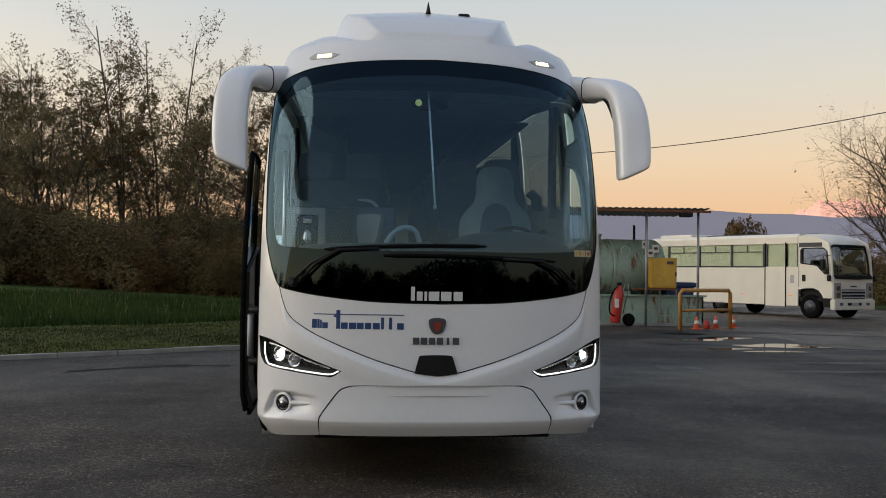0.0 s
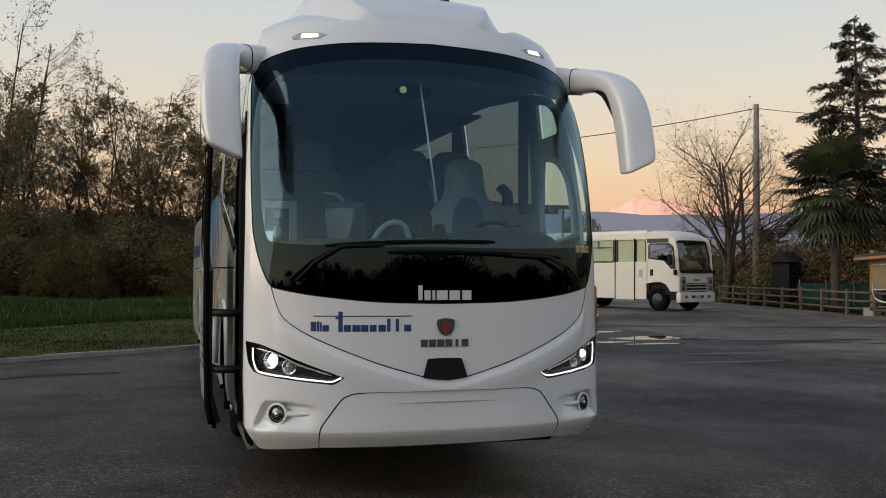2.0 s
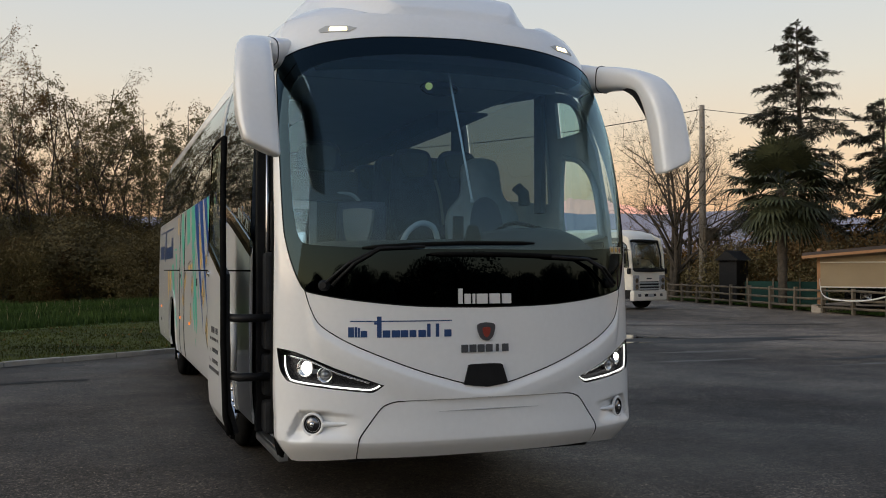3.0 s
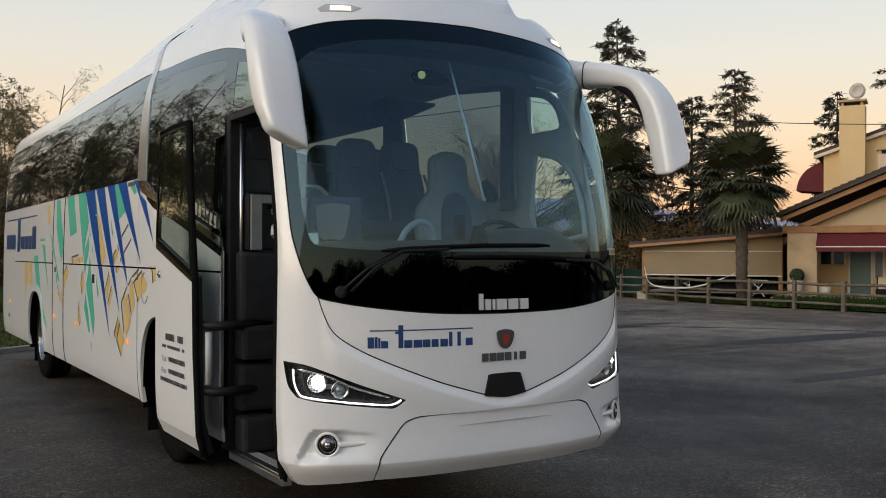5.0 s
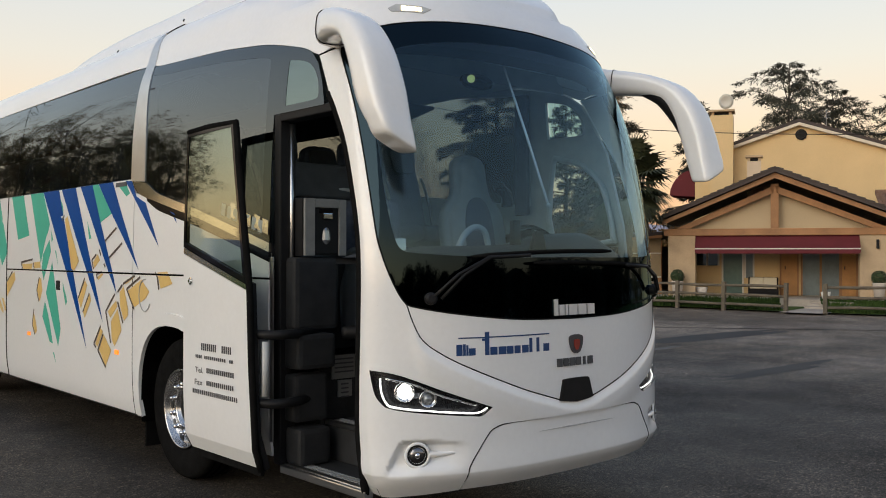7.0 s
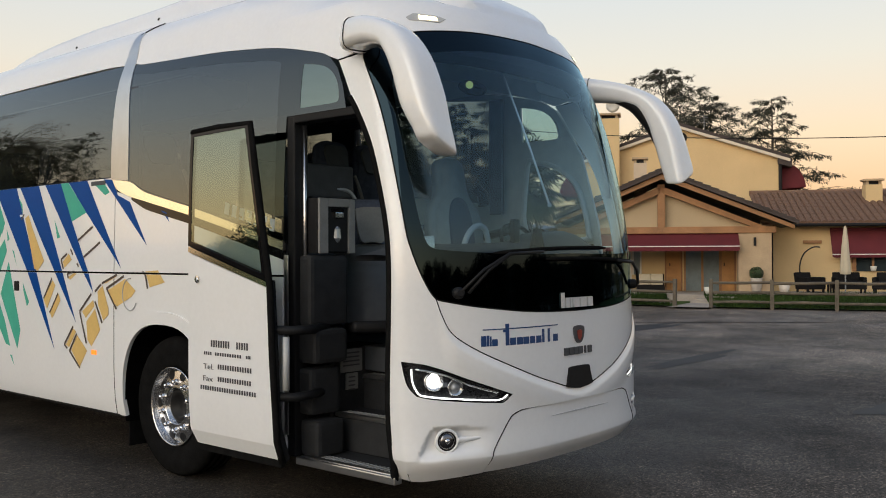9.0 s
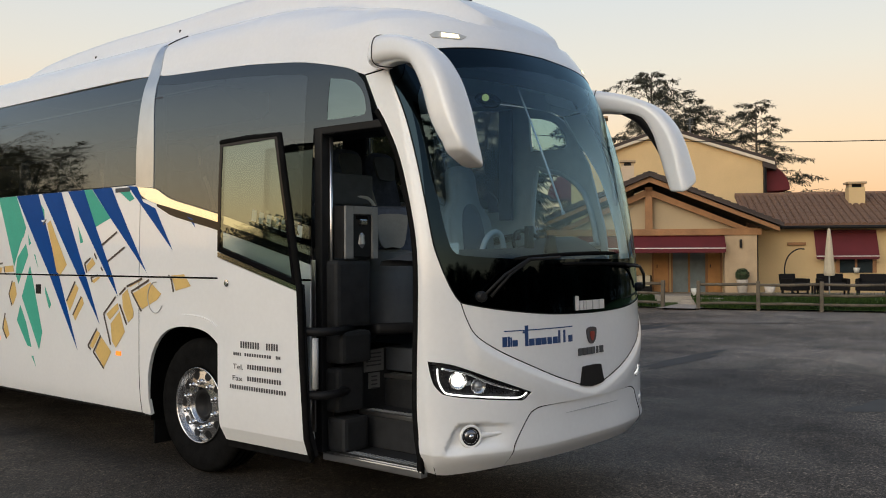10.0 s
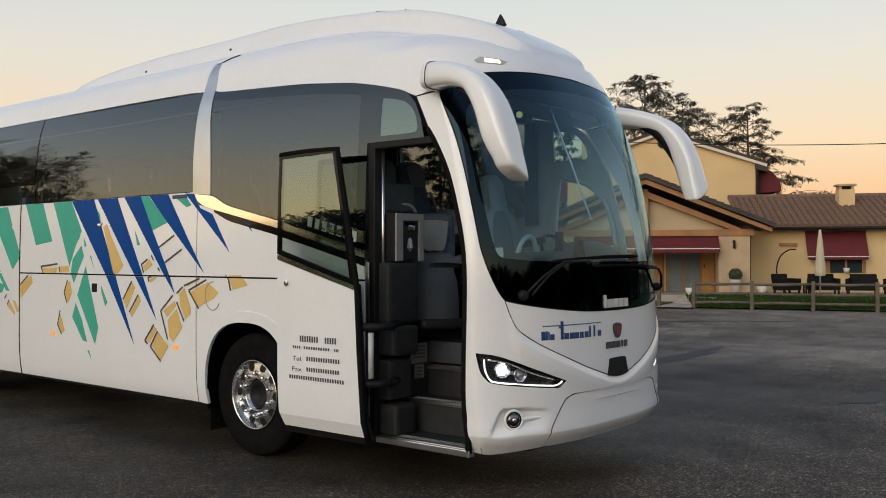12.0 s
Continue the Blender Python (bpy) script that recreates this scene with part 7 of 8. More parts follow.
for (ua, za), (ub, zb) in ((EL, APEX), (ER, APEX)):
    s = 1 if ub > ua else -1
    part("barge_board", hprism([(ua, za - .02), (ub, zb - .02), (ub, zb - .20), (ua, za - .16)], PD - .55, PD - .47), TIMBER, house)
    part("porch_roof", hprism([(ua - s * .1, za), (ub, zb), (ub, zb + .17), (ua - s * .12, za + .13)], PD - .7, PD + 6.5), TILE_DARK, house, "dark porch roof")
    part("soffit", hprism([(ua, za - .05), (ub, zb - .06), (ub, zb), (ua, za)], PD - .45, PD + 2.5), TIMBER_OLD, house)
    n = 16
    for i in range(n):
        t0, t1 = i / n, (i + 1) / n
        u0, z0, u1, z1 = ua + (ub - ua) * t0, za + (zb - za) * t0 + .165, ua + (ub - ua) * t1, za + (zb - za) * t1 + .165
        part("roof_tile", hprism([(u0, z0 - .03), (u1, z1 - .03), (u1, z1 + .012), (u0, z0 + .05)], PD - .72, PD + 4), TILE_DARK, house)
# back wall of the porch with its doors
part("porch_wall", hbox(3.90, BW, .22, 11.15, BW + .25, 2.7), PLASTER, house, "ochre porch wall")
part("porch_side", hbox(3.90, PD + .5, .22, 4.1, BW, 2.6), PLASTER, house)
part("porch_ceiling", hbox(3.9, PD + .3, 2.60, 11.1, BW + .2, 2.64), TIMBER_OLD, house)
GREEN_DOOR = mat("sage_green_glass", (.12, .19, .17), .2, var=.1)
DARK_PANE = mat("dark_window_pane", (.03, .04, .045), .05, var=.1, spec=.8)
CURTAIN_PANE = mat("curtained_window_pane", (.20, .24, .25), .08, var=.15, scale=3, spec=.8)
WHITE_FRAME = mat("white_frame", (.66, .64, .58), .5, var=.04)


def opening(name, u0, z0, u1, z1, frame_mat, pane_mat, label, d=BW, mull=0, w=.06):
    o = part(name, hbox(u0, d - .03, z0, u1, d + .02, z1), pane_mat, house, label)
    for a, b, c, e in ((u0 - w, z0, u0, z1 + w), (u1, z0, u1 + w, z1 + w), (u0, z1, u1, z1 + w)):
        part("frame", hbox(a, d - .06, b, c, d + .01, e, .008), frame_mat, o)
    for i in range(mull):
        u = u0 + (u1 - u0) * (i + 1) / (mull + 1)
        part("mullion", hbox(u - .04, d - .055, z0, u + .04, d + .01, z1), frame_mat, o)
    return o


opening("window", 4.73, 1.35, 5.47, 2.15, WHITE_FRAME, DARK_PANE, "small dark window", mull=1)
opening("door", 5.67, .29, 6.32, 2.22, WHITE_FRAME, GREEN_DOOR, "sage green glazed door in a white frame")
opening("sidelight", 6.46, .9, 6.69, 2.22, WHITE_FRAME, CURTAIN_PANE, "narrow glazed sidelight")
opening("wooden_door", 7.67, .29, 8.19, 2.2, TIMBER, TIMBER_DOOR, "honey coloured timber door")
opening("glazed_door", 8.38, .29, 9.58, 2.2, TIMBER, CURTAIN_PANE, "double glazed door with pale curtains", mull=1)
opening("wooden_door", 9.68, .29, 10.13, 2.2, TIMBER, TIMBER_DOOR, "honey coloured timber door")
for u in (7.78, 9.75):
    part("door_handle", hbox(u, BW - .09, 1.22, u + .03, BW - .03, 1.34), BLACK, house)
# awnings
def awning(u0, u1, zt, zb, d0, d1, valance, label):
    a = thing("awning", label, "awning")
    part("canvas", hprism([(u0, 0), (u1, 0), (u1, .015), (u0, .015)], 0, 1), AWNING, a)
    bm = a.children[0].data
    inv = HM.inverted()
    for v in bm.vertices:
        q = inv @ v.co
        t = q.y
        v.co = HM @ Vector((q.x, d1 + (d0 - d1) * t, q.z + zt + (zb - zt) * t))
    n = max(6, int((u1 - u0) / .22))
    pts = [(u0, zb + .01), (u1, zb + .01)]
    low = []
    for i in range(n):
        w = (u1 - u0) / n
        low += [(u1 - i * w, zb - valance * .72), (u1 - (i + .25) * w, zb - valance * .95), (u1 - (i + .5) * w, zb - valance), (u1 - (i + .75) * w, zb - valance * .95)]
    low.append((u0, zb - valance * .72))
    part("valance", hprism(pts + low, d0 - .012, d0), AWNING, a)
    part("trim_band", hbox(u0, d0 - .018, zb - .035, u1, d0 - .010, zb + .0), WHITE_FRAME, a)
    part("roller", hbox(u0, d1 - .05, zt - .03, u1, d1 + .06, zt + .08, .02), AWNING, a)
    return a


awning(4.83, 10.05, 2.40, 1.96, PD - .40, PD + .1, .19, "burgundy canvas awning with a white line and scalloped valance")
# wing with its tiled roof
WD = 36.5
part("wing_wall", hbox(11.15, WD, .22, 24.5, WD + .3, 2.86), PLASTER, house, "ochre wing wall")
part("wing_wall", hbox(24.2, WD, .22, 24.5, WD + 6, 2.86), PLASTER, house)
inv = HM.inverted()
E0, E1 = (WD - .55, 2.72), (39.6, 4.06)
slab = prism([(11.1, E0[0]), (24.9, E0[0]), (24.9, E1[0]), (11.1, E1[0])], .08)
for v in slab.verts:
    v.co.z += E0[1] + (E1[1] - E0[1]) * (v.co.y - E0[0]) / (E1[0] - E0[0])
part("roof_slab", in_house(slab), TILE, house)
part("gutter", in_house(rod([(11.9, E0[0] - .06, 2.72), (24.9, E0[0] - .06, 2.72)], .06, 8)), BLACK, house, "dark gutter", smooth=True)
part("downpipe", in_house(rod([(11.5, E0[0], 2.68), (11.5, WD - .06, 2.5), (11.5, WD - .06, .3)], .05, 8)), BLACK, house, smooth=True)
part("ridge_tiles", in_house(rod([(11.1, 39.6, 4.14), (24.9, 39.6, 4.14)], .11, 8)), TILE, house, smooth=True)
# barrel tiles
tile = None
rows, cols = 9, 56
PARTS = 33
rest = bmesh.new()


def barrel(bm, m):
    """One barrel tile."""
    a = [(.105 * math.cos(q), .075 * math.sin(q)) for q in np.linspace(0, math.pi, 6)]
    v0 = [bm.verts.new(m @ Vector((x, 0, z))) for x, z in a]
    v1 = [bm.verts.new(m @ Vector((x * .85, .44, z * .85))) for x, z in a]
    for q in range(5):
        bm.faces.new((v0[q], v0[q + 1], v1[q + 1], v1[q]))
    bm.faces.new(v0)
    return bm


for i in range(cols):
    for j in range(rows):
        t = j / rows
        m = HM @ pose(11.32 + i * .243, E0[0] + (E1[0] - E0[0]) * t, E0[1] + .085 + (E1[1] - E0[1]) * t, math.degrees(math.atan2(E1[1] - E0[1], E1[0] - E0[0])), 0, 0) @ Matrix.Scale(1.15, 4)
        if i >= PARTS:
            barrel(rest, m)
            continue
        if tile is None:
            tile = part("roof_tile", barrel(bmesh.new(), Matrix()), TILE, house)
            o = tile
        else:
            o = twin(tile, Matrix(), house)
        o.matrix_basis = m
field = part("tile_field", rest, TILE, house)
field["kind"] = "stuff"
opening("window", 14.45, 1.02, 15.60, 1.75, TIMBER, DARK_PANE, "dark window with timber shutters", d=WD, mull=1, w=.14)
awning(13.55, 15.74, 2.54, 1.66, WD - .45, WD - .02, .14, "burgundy window awning over the wing")
part("wall_lamp", hbox(12.6, WD - .10, 2.05, 13.26, WD, 2.17, .02), TIMBER, house)
part("wall_lamp", hbox(10.55, PD - .10, 1.95, 10.63, PD, 2.25, .02), BLACK, house)


PALE_RENDER = mat("pale_render", (.60, .47, .34), .9, var=.08, scale=1.5, fine=30)


def chimney(u, d, z0, z1, w, label, skin=PLASTER):
    c = part("chimney", hbox(u - w / 2, d, z0, u + w / 2, d + w, z1), skin, house, label)
    part("chimney_cap", hbox(u - w / 2 - .06, d - .06, z1 + .14, u + w / 2 + .06, d + w + .06, z1 + .22, .01), STONE, c)
    for a in (-1, 1):
        part("cap_post", hbox(u + a * w * .38 - .05, d + .04, z1, u + a * w * .38 + .05, d + w - .04, z1 + .14), STONE, c)
    part("flue", hbox(u - w * .3, d + w * .2, z1, u + w * .3, d + w * .8, z1 + .13), BLACK, c)


chimney(15.5, 38.2, 3.4, 4.32, .60, "small ochre chimney on the wing")
# tall part
PALE_VERGE = mat("cream_moulding", (.66, .58, .46), .8, var=.06, scale=2, fine=30)
TD = 40.8
part("tall_wall", hprism([(4.35, .3), (12.5, .3), (12.5, 5.75), (8.42, 7.08), (4.35, 5.75)], TD, TD + .35), PLASTER, house, "tall ochre gable wall")
part("tall_side", hbox(4.35, TD + .35, .3, 4.65, TD + 9, 5.7), PLASTER, house)
part("tall_side", hbox(12.2, TD + .35, .3, 12.5, TD + 9, 5.7), PLASTER, house)
for s, ue in ((1, 4.0), (-1, 12.85)):
    part("tall_roof", hprism([(ue, 5.62), (8.42, 7.10), (8.42, 7.25), (ue, 5.76)], TD - .22, TD + 9.2), TILE_DARK, house, "dark tiled roof")
    part("verge", hprism([(ue, 5.50), (8.42, 6.98), (8.42, 7.10), (ue, 5.62)], TD - .24, TD - .02), PALE_VERGE, house, "cream verge moulding")
part("round_vent", in_house(turned([(.22, 0), (.22, .05), (.16, .06), (.15, .02), (.001, .02)], 20, pose(8.5, TD, 6.62, 90, 0, 0))), BLACK, house)
chimney(5.45, TD - .9, 2.6, 7.43, .90, "tall ochre chimney stack")
chimney(6.73, 37.4, 3.6, 5.27, .50, "short pale chimney by the porch roof", PALE_RENDER)
part("downpipe", in_house(rod([(12.47, TD - .08, 5.45), (12.47, TD - .08, 3.0)], .07, 8)), BLACK, house, "dark rainwater pipe")
part("eaves_end", hprism([(12.38, 5.42), (12.92, 5.28), (12.92, 5.62), (12.38, 5.78)], TD - .20, TD + .6), TILE_DARK, house, "dark boxed end of the eaves")
dish = thing("satellite_dish", "white satellite dish on the chimney", "satellite dish")
part("reflector", in_house(turned([(.001, .0), (.18, .02), (.30, .08), (.305, .09), (.18, .035), (.001, .015)], 28, pose(5.6, TD - .75, 8.0, 100, 0, 20))), WHITE_FRAME, dish, smooth=True)
part("mast", in_house(rod([(5.6, TD - .5, 7.5), (5.6, TD - .6, 7.95)], .03, 8)), GALV, dish)
ant = thing("tv_aerial", "thin roof television aerial", "aerial")
part("mast", in_house(rod([(9.5, TD + 1, 6.5), (9.5, TD + 1, 7.75)], .014, 6)), GALV, ant)
for i in range(4):
    part("element", in_house(rod([(9.32, TD + 1, 7.4 + i * .1), (9.68, TD + 1, 7.4 + i * .1)], .006, 5)), GALV, ant)
# side canopies of burgundy canvas
for u, d, z, s in ((12.52, TD + .4, 5.5, 1), (4.33, TD + .3, 5.3, -1)):
    a = thing("side_canopy", "curved burgundy canopy on the side wall", "awning")
    bm = bmesh.new()
    prof = [(s * (.05 + 1.0 * math.sin(q)), .05 - 1.15 * (1 - math.cos(q))) for q in np.linspace(0, 1.5, 8)]
    rows = [[bm.verts.new(HM @ Vector((u + x, d + k * 1.6, z + zz))) for x, zz in prof] for k in (0, 1)]
    for i in range(7):
        bm.faces.new((rows[0][i], rows[0][i + 1], rows[1][i + 1], rows[1][i]))
    base = [bm.verts.new(HM @ Vector((u, d + k * 1.6, z - 1.1))) for k in (0, 1)]
    bm.faces.new(rows[0] + [base[0]])
    bm.faces.new(rows[1] + [base[1]])
    part("canvas", bm, AWNING, a)

# carport with canvas sides, and the car in it
cp = thing("carport", "timber carport with beige canvas side sheets", "carport")
CD = 36.0
for u in (-1.55, 3.4):
    part("post", hbox(u - .07, CD, .2, u + .07, CD + .14, 2.3, .01), TIMBER, cp)
    part("post", hbox(u - .07, CD + 5, .2, u + .07, CD + 5.14, 2.3, .01), TIMBER, cp)
part("roof", hprism([(-1.98, 2.02), (3.55, 2.46), (3.55, 2.60), (-1.98, 2.14)], CD - .5, CD + 5.6), TILE_DARK, cp, "low dark roof")
part("fascia", hprism([(-1.98, 1.93), (3.55, 2.37), (3.55, 2.47), (-1.98, 2.03)], CD - .52, CD - .46), TIMBER, cp)
part("upper_sheet", hprism([(-1.5, 1.80), (3.45, 1.80), (3.45, 2.36), (-1.5, 2.0)], CD - .02, CD), TARP, cp)
part("side_sheet", hbox(-1.48, CD - .05, .92, 3.45, CD - .03, 1.79), TARP, cp, "beige canvas sheet")
part("sheet_bar", in_house(rod([(-1.5, CD - .05, .91), (3.46, CD - .05, .91)], .022, 8)), WHITE_FRAME, cp)
part("sheet_bar", in_house(rod([(-1.5, CD - .05, 1.80), (3.46, CD - .05, 1.80)], .018, 8)), WHITE_FRAME, cp)
part("back_sheet", hbox(-1.5, CD + 5.1, .2, 3.7, CD + 5.12, 2.1), TIMBER_OLD, cp)
car = thing("parked_car", "dark car parked under the carport", "car")
prof = [(-1.0, .42), (-1.05, .75), (-.7, .92), (-.1, 1.0), (.5, 1.42), (1.6, 1.47), (2.5, 1.18), (3.0, 1.1), (3.1, .8), (3.05, .42)]
part("body", hprism(prof, CD + 1.2, CD + 2.8), BLACK_GLOSS, car)
part("side_glass", hprism([(.15, 1.02), (.55, 1.36), (1.55, 1.40), (2.3, 1.12)], CD + 1.19, CD + 1.2), DARK_PANE, car)
for u in (-.25, 2.3):
    w = part("wheel", in_house(turned([(.20, -.09), (.30, -.1), (.32, -.06), (.32, .06), (.30, .1), (.20, .09)], 28, pose(u, CD + 1.2, .56, 90, 0, 0), False)), RUBBER, car, smooth=True)
    part("rim", in_house(turned([(.001, .02), (.06, .06), (.19, .07), (.20, .09), (.21, .08)], 28, pose(u, CD + 1.16, .56, 90, 0, 0))), ALLOY, w, smooth=True)
    for i in range(5):
        a = 2 * math.pi * i / 5
        part("spoke_gap", in_house(turned([(.04, 0), (.035, .01), (.001, .011)], 10, pose(u + .12 * math.cos(a), CD + 1.09, .56 + .12 * math.sin(a), 90, 0, 0))), BLACK, w)
# hammock, folding airer, netting, kennel shed
ham = thing("hammock", "white hammock slung from the palm trunk", "hammock")
part("cloth", in_house(rod(spline([(2.55, 33.0, 1.15), (1.9, 33.2, .85), (.9, 33.5, .55), (-.2, 34.0, .50), (-.9, 34.4, .66), (-1.5, 35.9, 1.2)], 6), [.010] * 6 + [.028] * 18 + [.012] * 7, 8)), WHITE_FRAME, ham, smooth=True)
air = thing("folding_airer", "white folding clothes airer", "airer")
for k in (-1, 1):
    part("leg", in_house(rod([(3.05 - k * .22, 33.5, .24), (3.05 + k * .22, 33.5, .82)], .014, 6)), WHITE_FRAME, air)
part("rail", in_house(rod([(2.75, 33.5, .82), (3.35, 33.5, .82)], .014, 6)), WHITE_FRAME, air)
net = thing("garden_netting", "green netting along the garden boundary", "netting")
part("sheet", hbox(-5.9, 40.0, .05, -2.5, 40.04, 1.05), GREEN_NET, net)
for u in (-5.8, -4.7, -3.6, -2.6):
    part("stake", hbox(u - .03, 39.95, 0, u + .03, 39.99, 1.2), TIMBER_OLD, net)
shed = thing("garden_shed", "small dark garden shed by the fence", "shed")
part("wall", hbox(-7.7, 41.5, 0, -6.9, 42.8, 2.0), BLACK, shed)
part("roof", hprism([(-7.85, 1.95), (-6.75, 1.95), (-7.3, 2.4)], 41.3, 43.0), BLACK, shed)
sail = thing("shade_sheet", "slanting beige sheet tied by the pole", "sheet")
bm = bmesh.new()
vs = [bm.verts.new(p) for p in ((21.6, 35.5, 1.7), (24.6, 35.2, 3.3), (24.7, 35.2, 3.1), (22.3, 35.5, 1.4))]
bm.faces.new(vs)
r_ = bmesh.ops.extrude_face_region(bm, geom=bm.faces[:])
bmesh.ops.translate(bm, verts=[v for v in r_["geom"] if isinstance(v, bmesh.types.BMVert)], vec=(0, .04, 0))
part("cloth", bm, TARP, sail)

# ---------------------------------------------------------------- timber fence
fence = thing("fence", "weathered timber post and rail fence", "fence")
POST = None


def fence_run(a, b, n, h=.86):
    global POST
    a, b = Vector(a), Vector(b)
    d = (b - a) / n
    ang = math.degrees(math.atan2(d.y, d.x))
    for i in range(n + 1):
        p = a + d * i
        if POST is None:
            POST = part("post", cube(-.055, -.055, -.05, .055, .055, .9, .012), TIMBER_OLD, fence)
            o = POST
        else:
            o = twin(POST, Matrix(), fence)
        o.matrix_basis = pose(p.x, p.y, 0, rng.uniform(-1, 1), rng.uniform(-1, 1), ang)
    for z in (.80, .50, .22):
        for i in range(n):
            p = a + d * i
            q = p + d
            part("rail", rod([(p.x, p.y, z + rng.uniform(-.02, .02)), ((p.x + q.x) / 2, (p.y + q.y) / 2, z + rng.uniform(-.02, .01)), (q.x, q.y, z + rng.uniform(-.02, .02))], [.042, .046, .040], 7), TIMBER_OLD, fence, smooth=True)


for a, b in zip(FENCE, FENCE[1:]):
    if b[1] != 8.9:
        fence_run(a, b, max(1, round(math.dist(a, b) / 1.75)))

# ---------------------------------------------------------------- terrace furniture
def planter(u, d):
    p = thing("topiary_planter", "clipped ball shrub in a tall white planter", "planter", "topiary pair")
    part("pot", in_house(turned([(.14, 0), (.20, .52), (.21, .55), (.17, .55), (.16, .50), (.001, .50)], 20, pose(u, d, .28))), TERRACOTTA, p, smooth=True)
    vs, fs = [], []
    r = random.Random(int(u * 10))
    for _ in range(900):
        dd = Vector((r.gauss(0, 1), r.gauss(0, 1), r.gauss(0, 1))).normalized()
        c = HM @ Vector((u, d, 1.0)) + dd * .235 * r.uniform(.85, 1.03)
        a = dd.orthogonal().normalized()
        a = Matrix.Rotation(r.uniform(0, 6.28), 3, dd) @ a
        b = dd.cross(a)
        k = len(vs)
        vs += [tuple(c - a * .03), tuple(c + b * .018 + dd * .01), tuple(c + a * .03), tuple(c - b * .018)]
        fs.append((k, k + 1, k + 2, k + 3))
    me = bpy.data.meshes.new("shrub_ball")
    me.from_pydata(vs, [], fs)
    me.materials.append(TOPIARY)
    o = new("shrub_ball", me)
    o.parent = p


planter(4.24, 33.7)
planter(10.6, 33.7)


def rattan_chair(u, d, turn, wide=.72):
    c = thing("garden_armchair", "dark rattan garden armchair", "chair", "terrace chairs")
    m = HM @ pose(u, d, .28, 0, 0, turn)

    def put(name, bm, material):
        bmesh.ops.transform(bm, matrix=m, verts=bm.verts)
        return part(name, bm, material, c)

    put("seat", cube(-wide / 2, -.34, .16, wide / 2, .34, .36, .03), RATTAN)
    put("cushion", cube(-wide / 2 + .07, -.30, .36, wide / 2 - .07, .28, .44, .03), RATTAN)
    put("backrest", cube(-wide / 2, .26, .30, wide / 2, .38, .82, .04, pose(0, 0, 0, -12, 0, 0)), RATTAN)
    for s in (-1, 1):
        put("armrest", cube(s * wide / 2 - .06, -.34, .16, s * wide / 2 + .06, .34, .58, .03), RATTAN)
        for y in (-.28, .28):
            put("leg", cube(s * wide / 2 - .03, y - .03, 0, s * wide / 2 + .03, y + .03, .17), BLACK)


rattan_chair(12.45, 34.2, 25, .62)
rattan_chair(13.75, 34.4, 0, .9)
rattan_chair(15.0, 34.2, -20, .9)
rattan_chair(16.2, 34.0, -50)
sofa = thing("garden_sofa", "dark rattan sofa with cream cushions", "sofa")
part("base", hbox(6.55, 34.5, .28, 7.55, 35.2, .55, .03), RATTAN, sofa)
part("backrest", hbox(6.55, 35.1, .5, 7.55, 35.25, .95, .03), RATTAN, sofa)
for u in (6.6, 7.05):
    part("cushion", hbox(u, 34.9, .55, u + .45, 35.1, .95, .05), CUSHION, sofa, "cream cushion")
tb = thing("garden_table", "low dark rattan table", "table")
part("top", hbox(12.95, 33.6, .62, 13.3, 34.1, .66, .01), RATTAN, tb)
for u in (13.0, 13.25):
    for d in (33.65, 34.05):
        part("leg", hbox(u - .03, d - .03, .28, u + .03, d + .03, .62), RATTAN, tb)
um = thing("closed_parasol", "closed cream parasol on the terrace", "parasol")
part("canopy", in_house(turned([(.015, 2.58), (.05, 2.5), (.10, 2.1), (.15, 1.5), (.19, 1.0), (.17, .92), (.03, .90)], 9, pose(13.55, 34.0, .05))), CUSHION, um)
part("pole", in_house(rod([(13.55, 34.0, .28), (13.55, 34.0, 1.1)], .025, 8)), GALV, um)
sc = thing("hanging_chair_stand", "curved dark hanging chair stand", "stand")
part("arc", in_house(rod(spline([(12.85, 34.6, 1.90), (12.6, 34.6, 1.89), (12.3, 34.6, 1.65), (12.17, 34.6, 1.2), (12.25, 34.6, .7), (12.5, 34.6, .32)], 6), .024, 8)), BLACK, sc, smooth=True)
part("foot", in_house(rod([(12.0, 34.4, .30), (13.0, 34.8, .30)], .03, 8)), BLACK, sc)
for u, d, s, m_, lb in ((9.0, 33.7, .16, WHITE_FRAME, "white basket by the terrace door"), (11.6, 34.2, .2, TERRACOTTA, "pale round flower pot on the terrace"), (5.0, 34.4, .22, TERRACOTTA, "round flower pot beside the pillar"), (15.0, 36.3, .12, WHITE_FRAME, "small pot on the window sill")):
    po = thing("flower_pot", lb, "pot")
    part("pot", in_house(turned([(s * .7, 0), (s, s * 1.5), (s * .85, s * 1.5), (s * .8, s * 1.3), (.001, s * 1.3)], 16, pose(u, d, .28 if d < 36 else 1.03))), m_, po, smooth=True)

# ---------------------------------------------------------------- pole and cables
pole = thing("utility_pole", "weathered concrete utility pole", "pole")
PX, PY = 27.0, 34.4
part("shaft", rod([(PX, PY, -.1), (PX, PY, 10.05)], [.22, .13], 12), POLE, pole, smooth=True)
part("junction_box", cube(PX - .15, PY - .42, 3.0, PX + .75, PY - .2, 3.7, .03), TIMBER_OLD, pole)
part("bracket", rod([(PX + .55, PY - .3, 0), (PX + .55, PY - .3, 3.2)], .05, 8), TIMBER_OLD, pole)
cable = thing("cable", "twisted overhead cable strung from the pole", "cable")


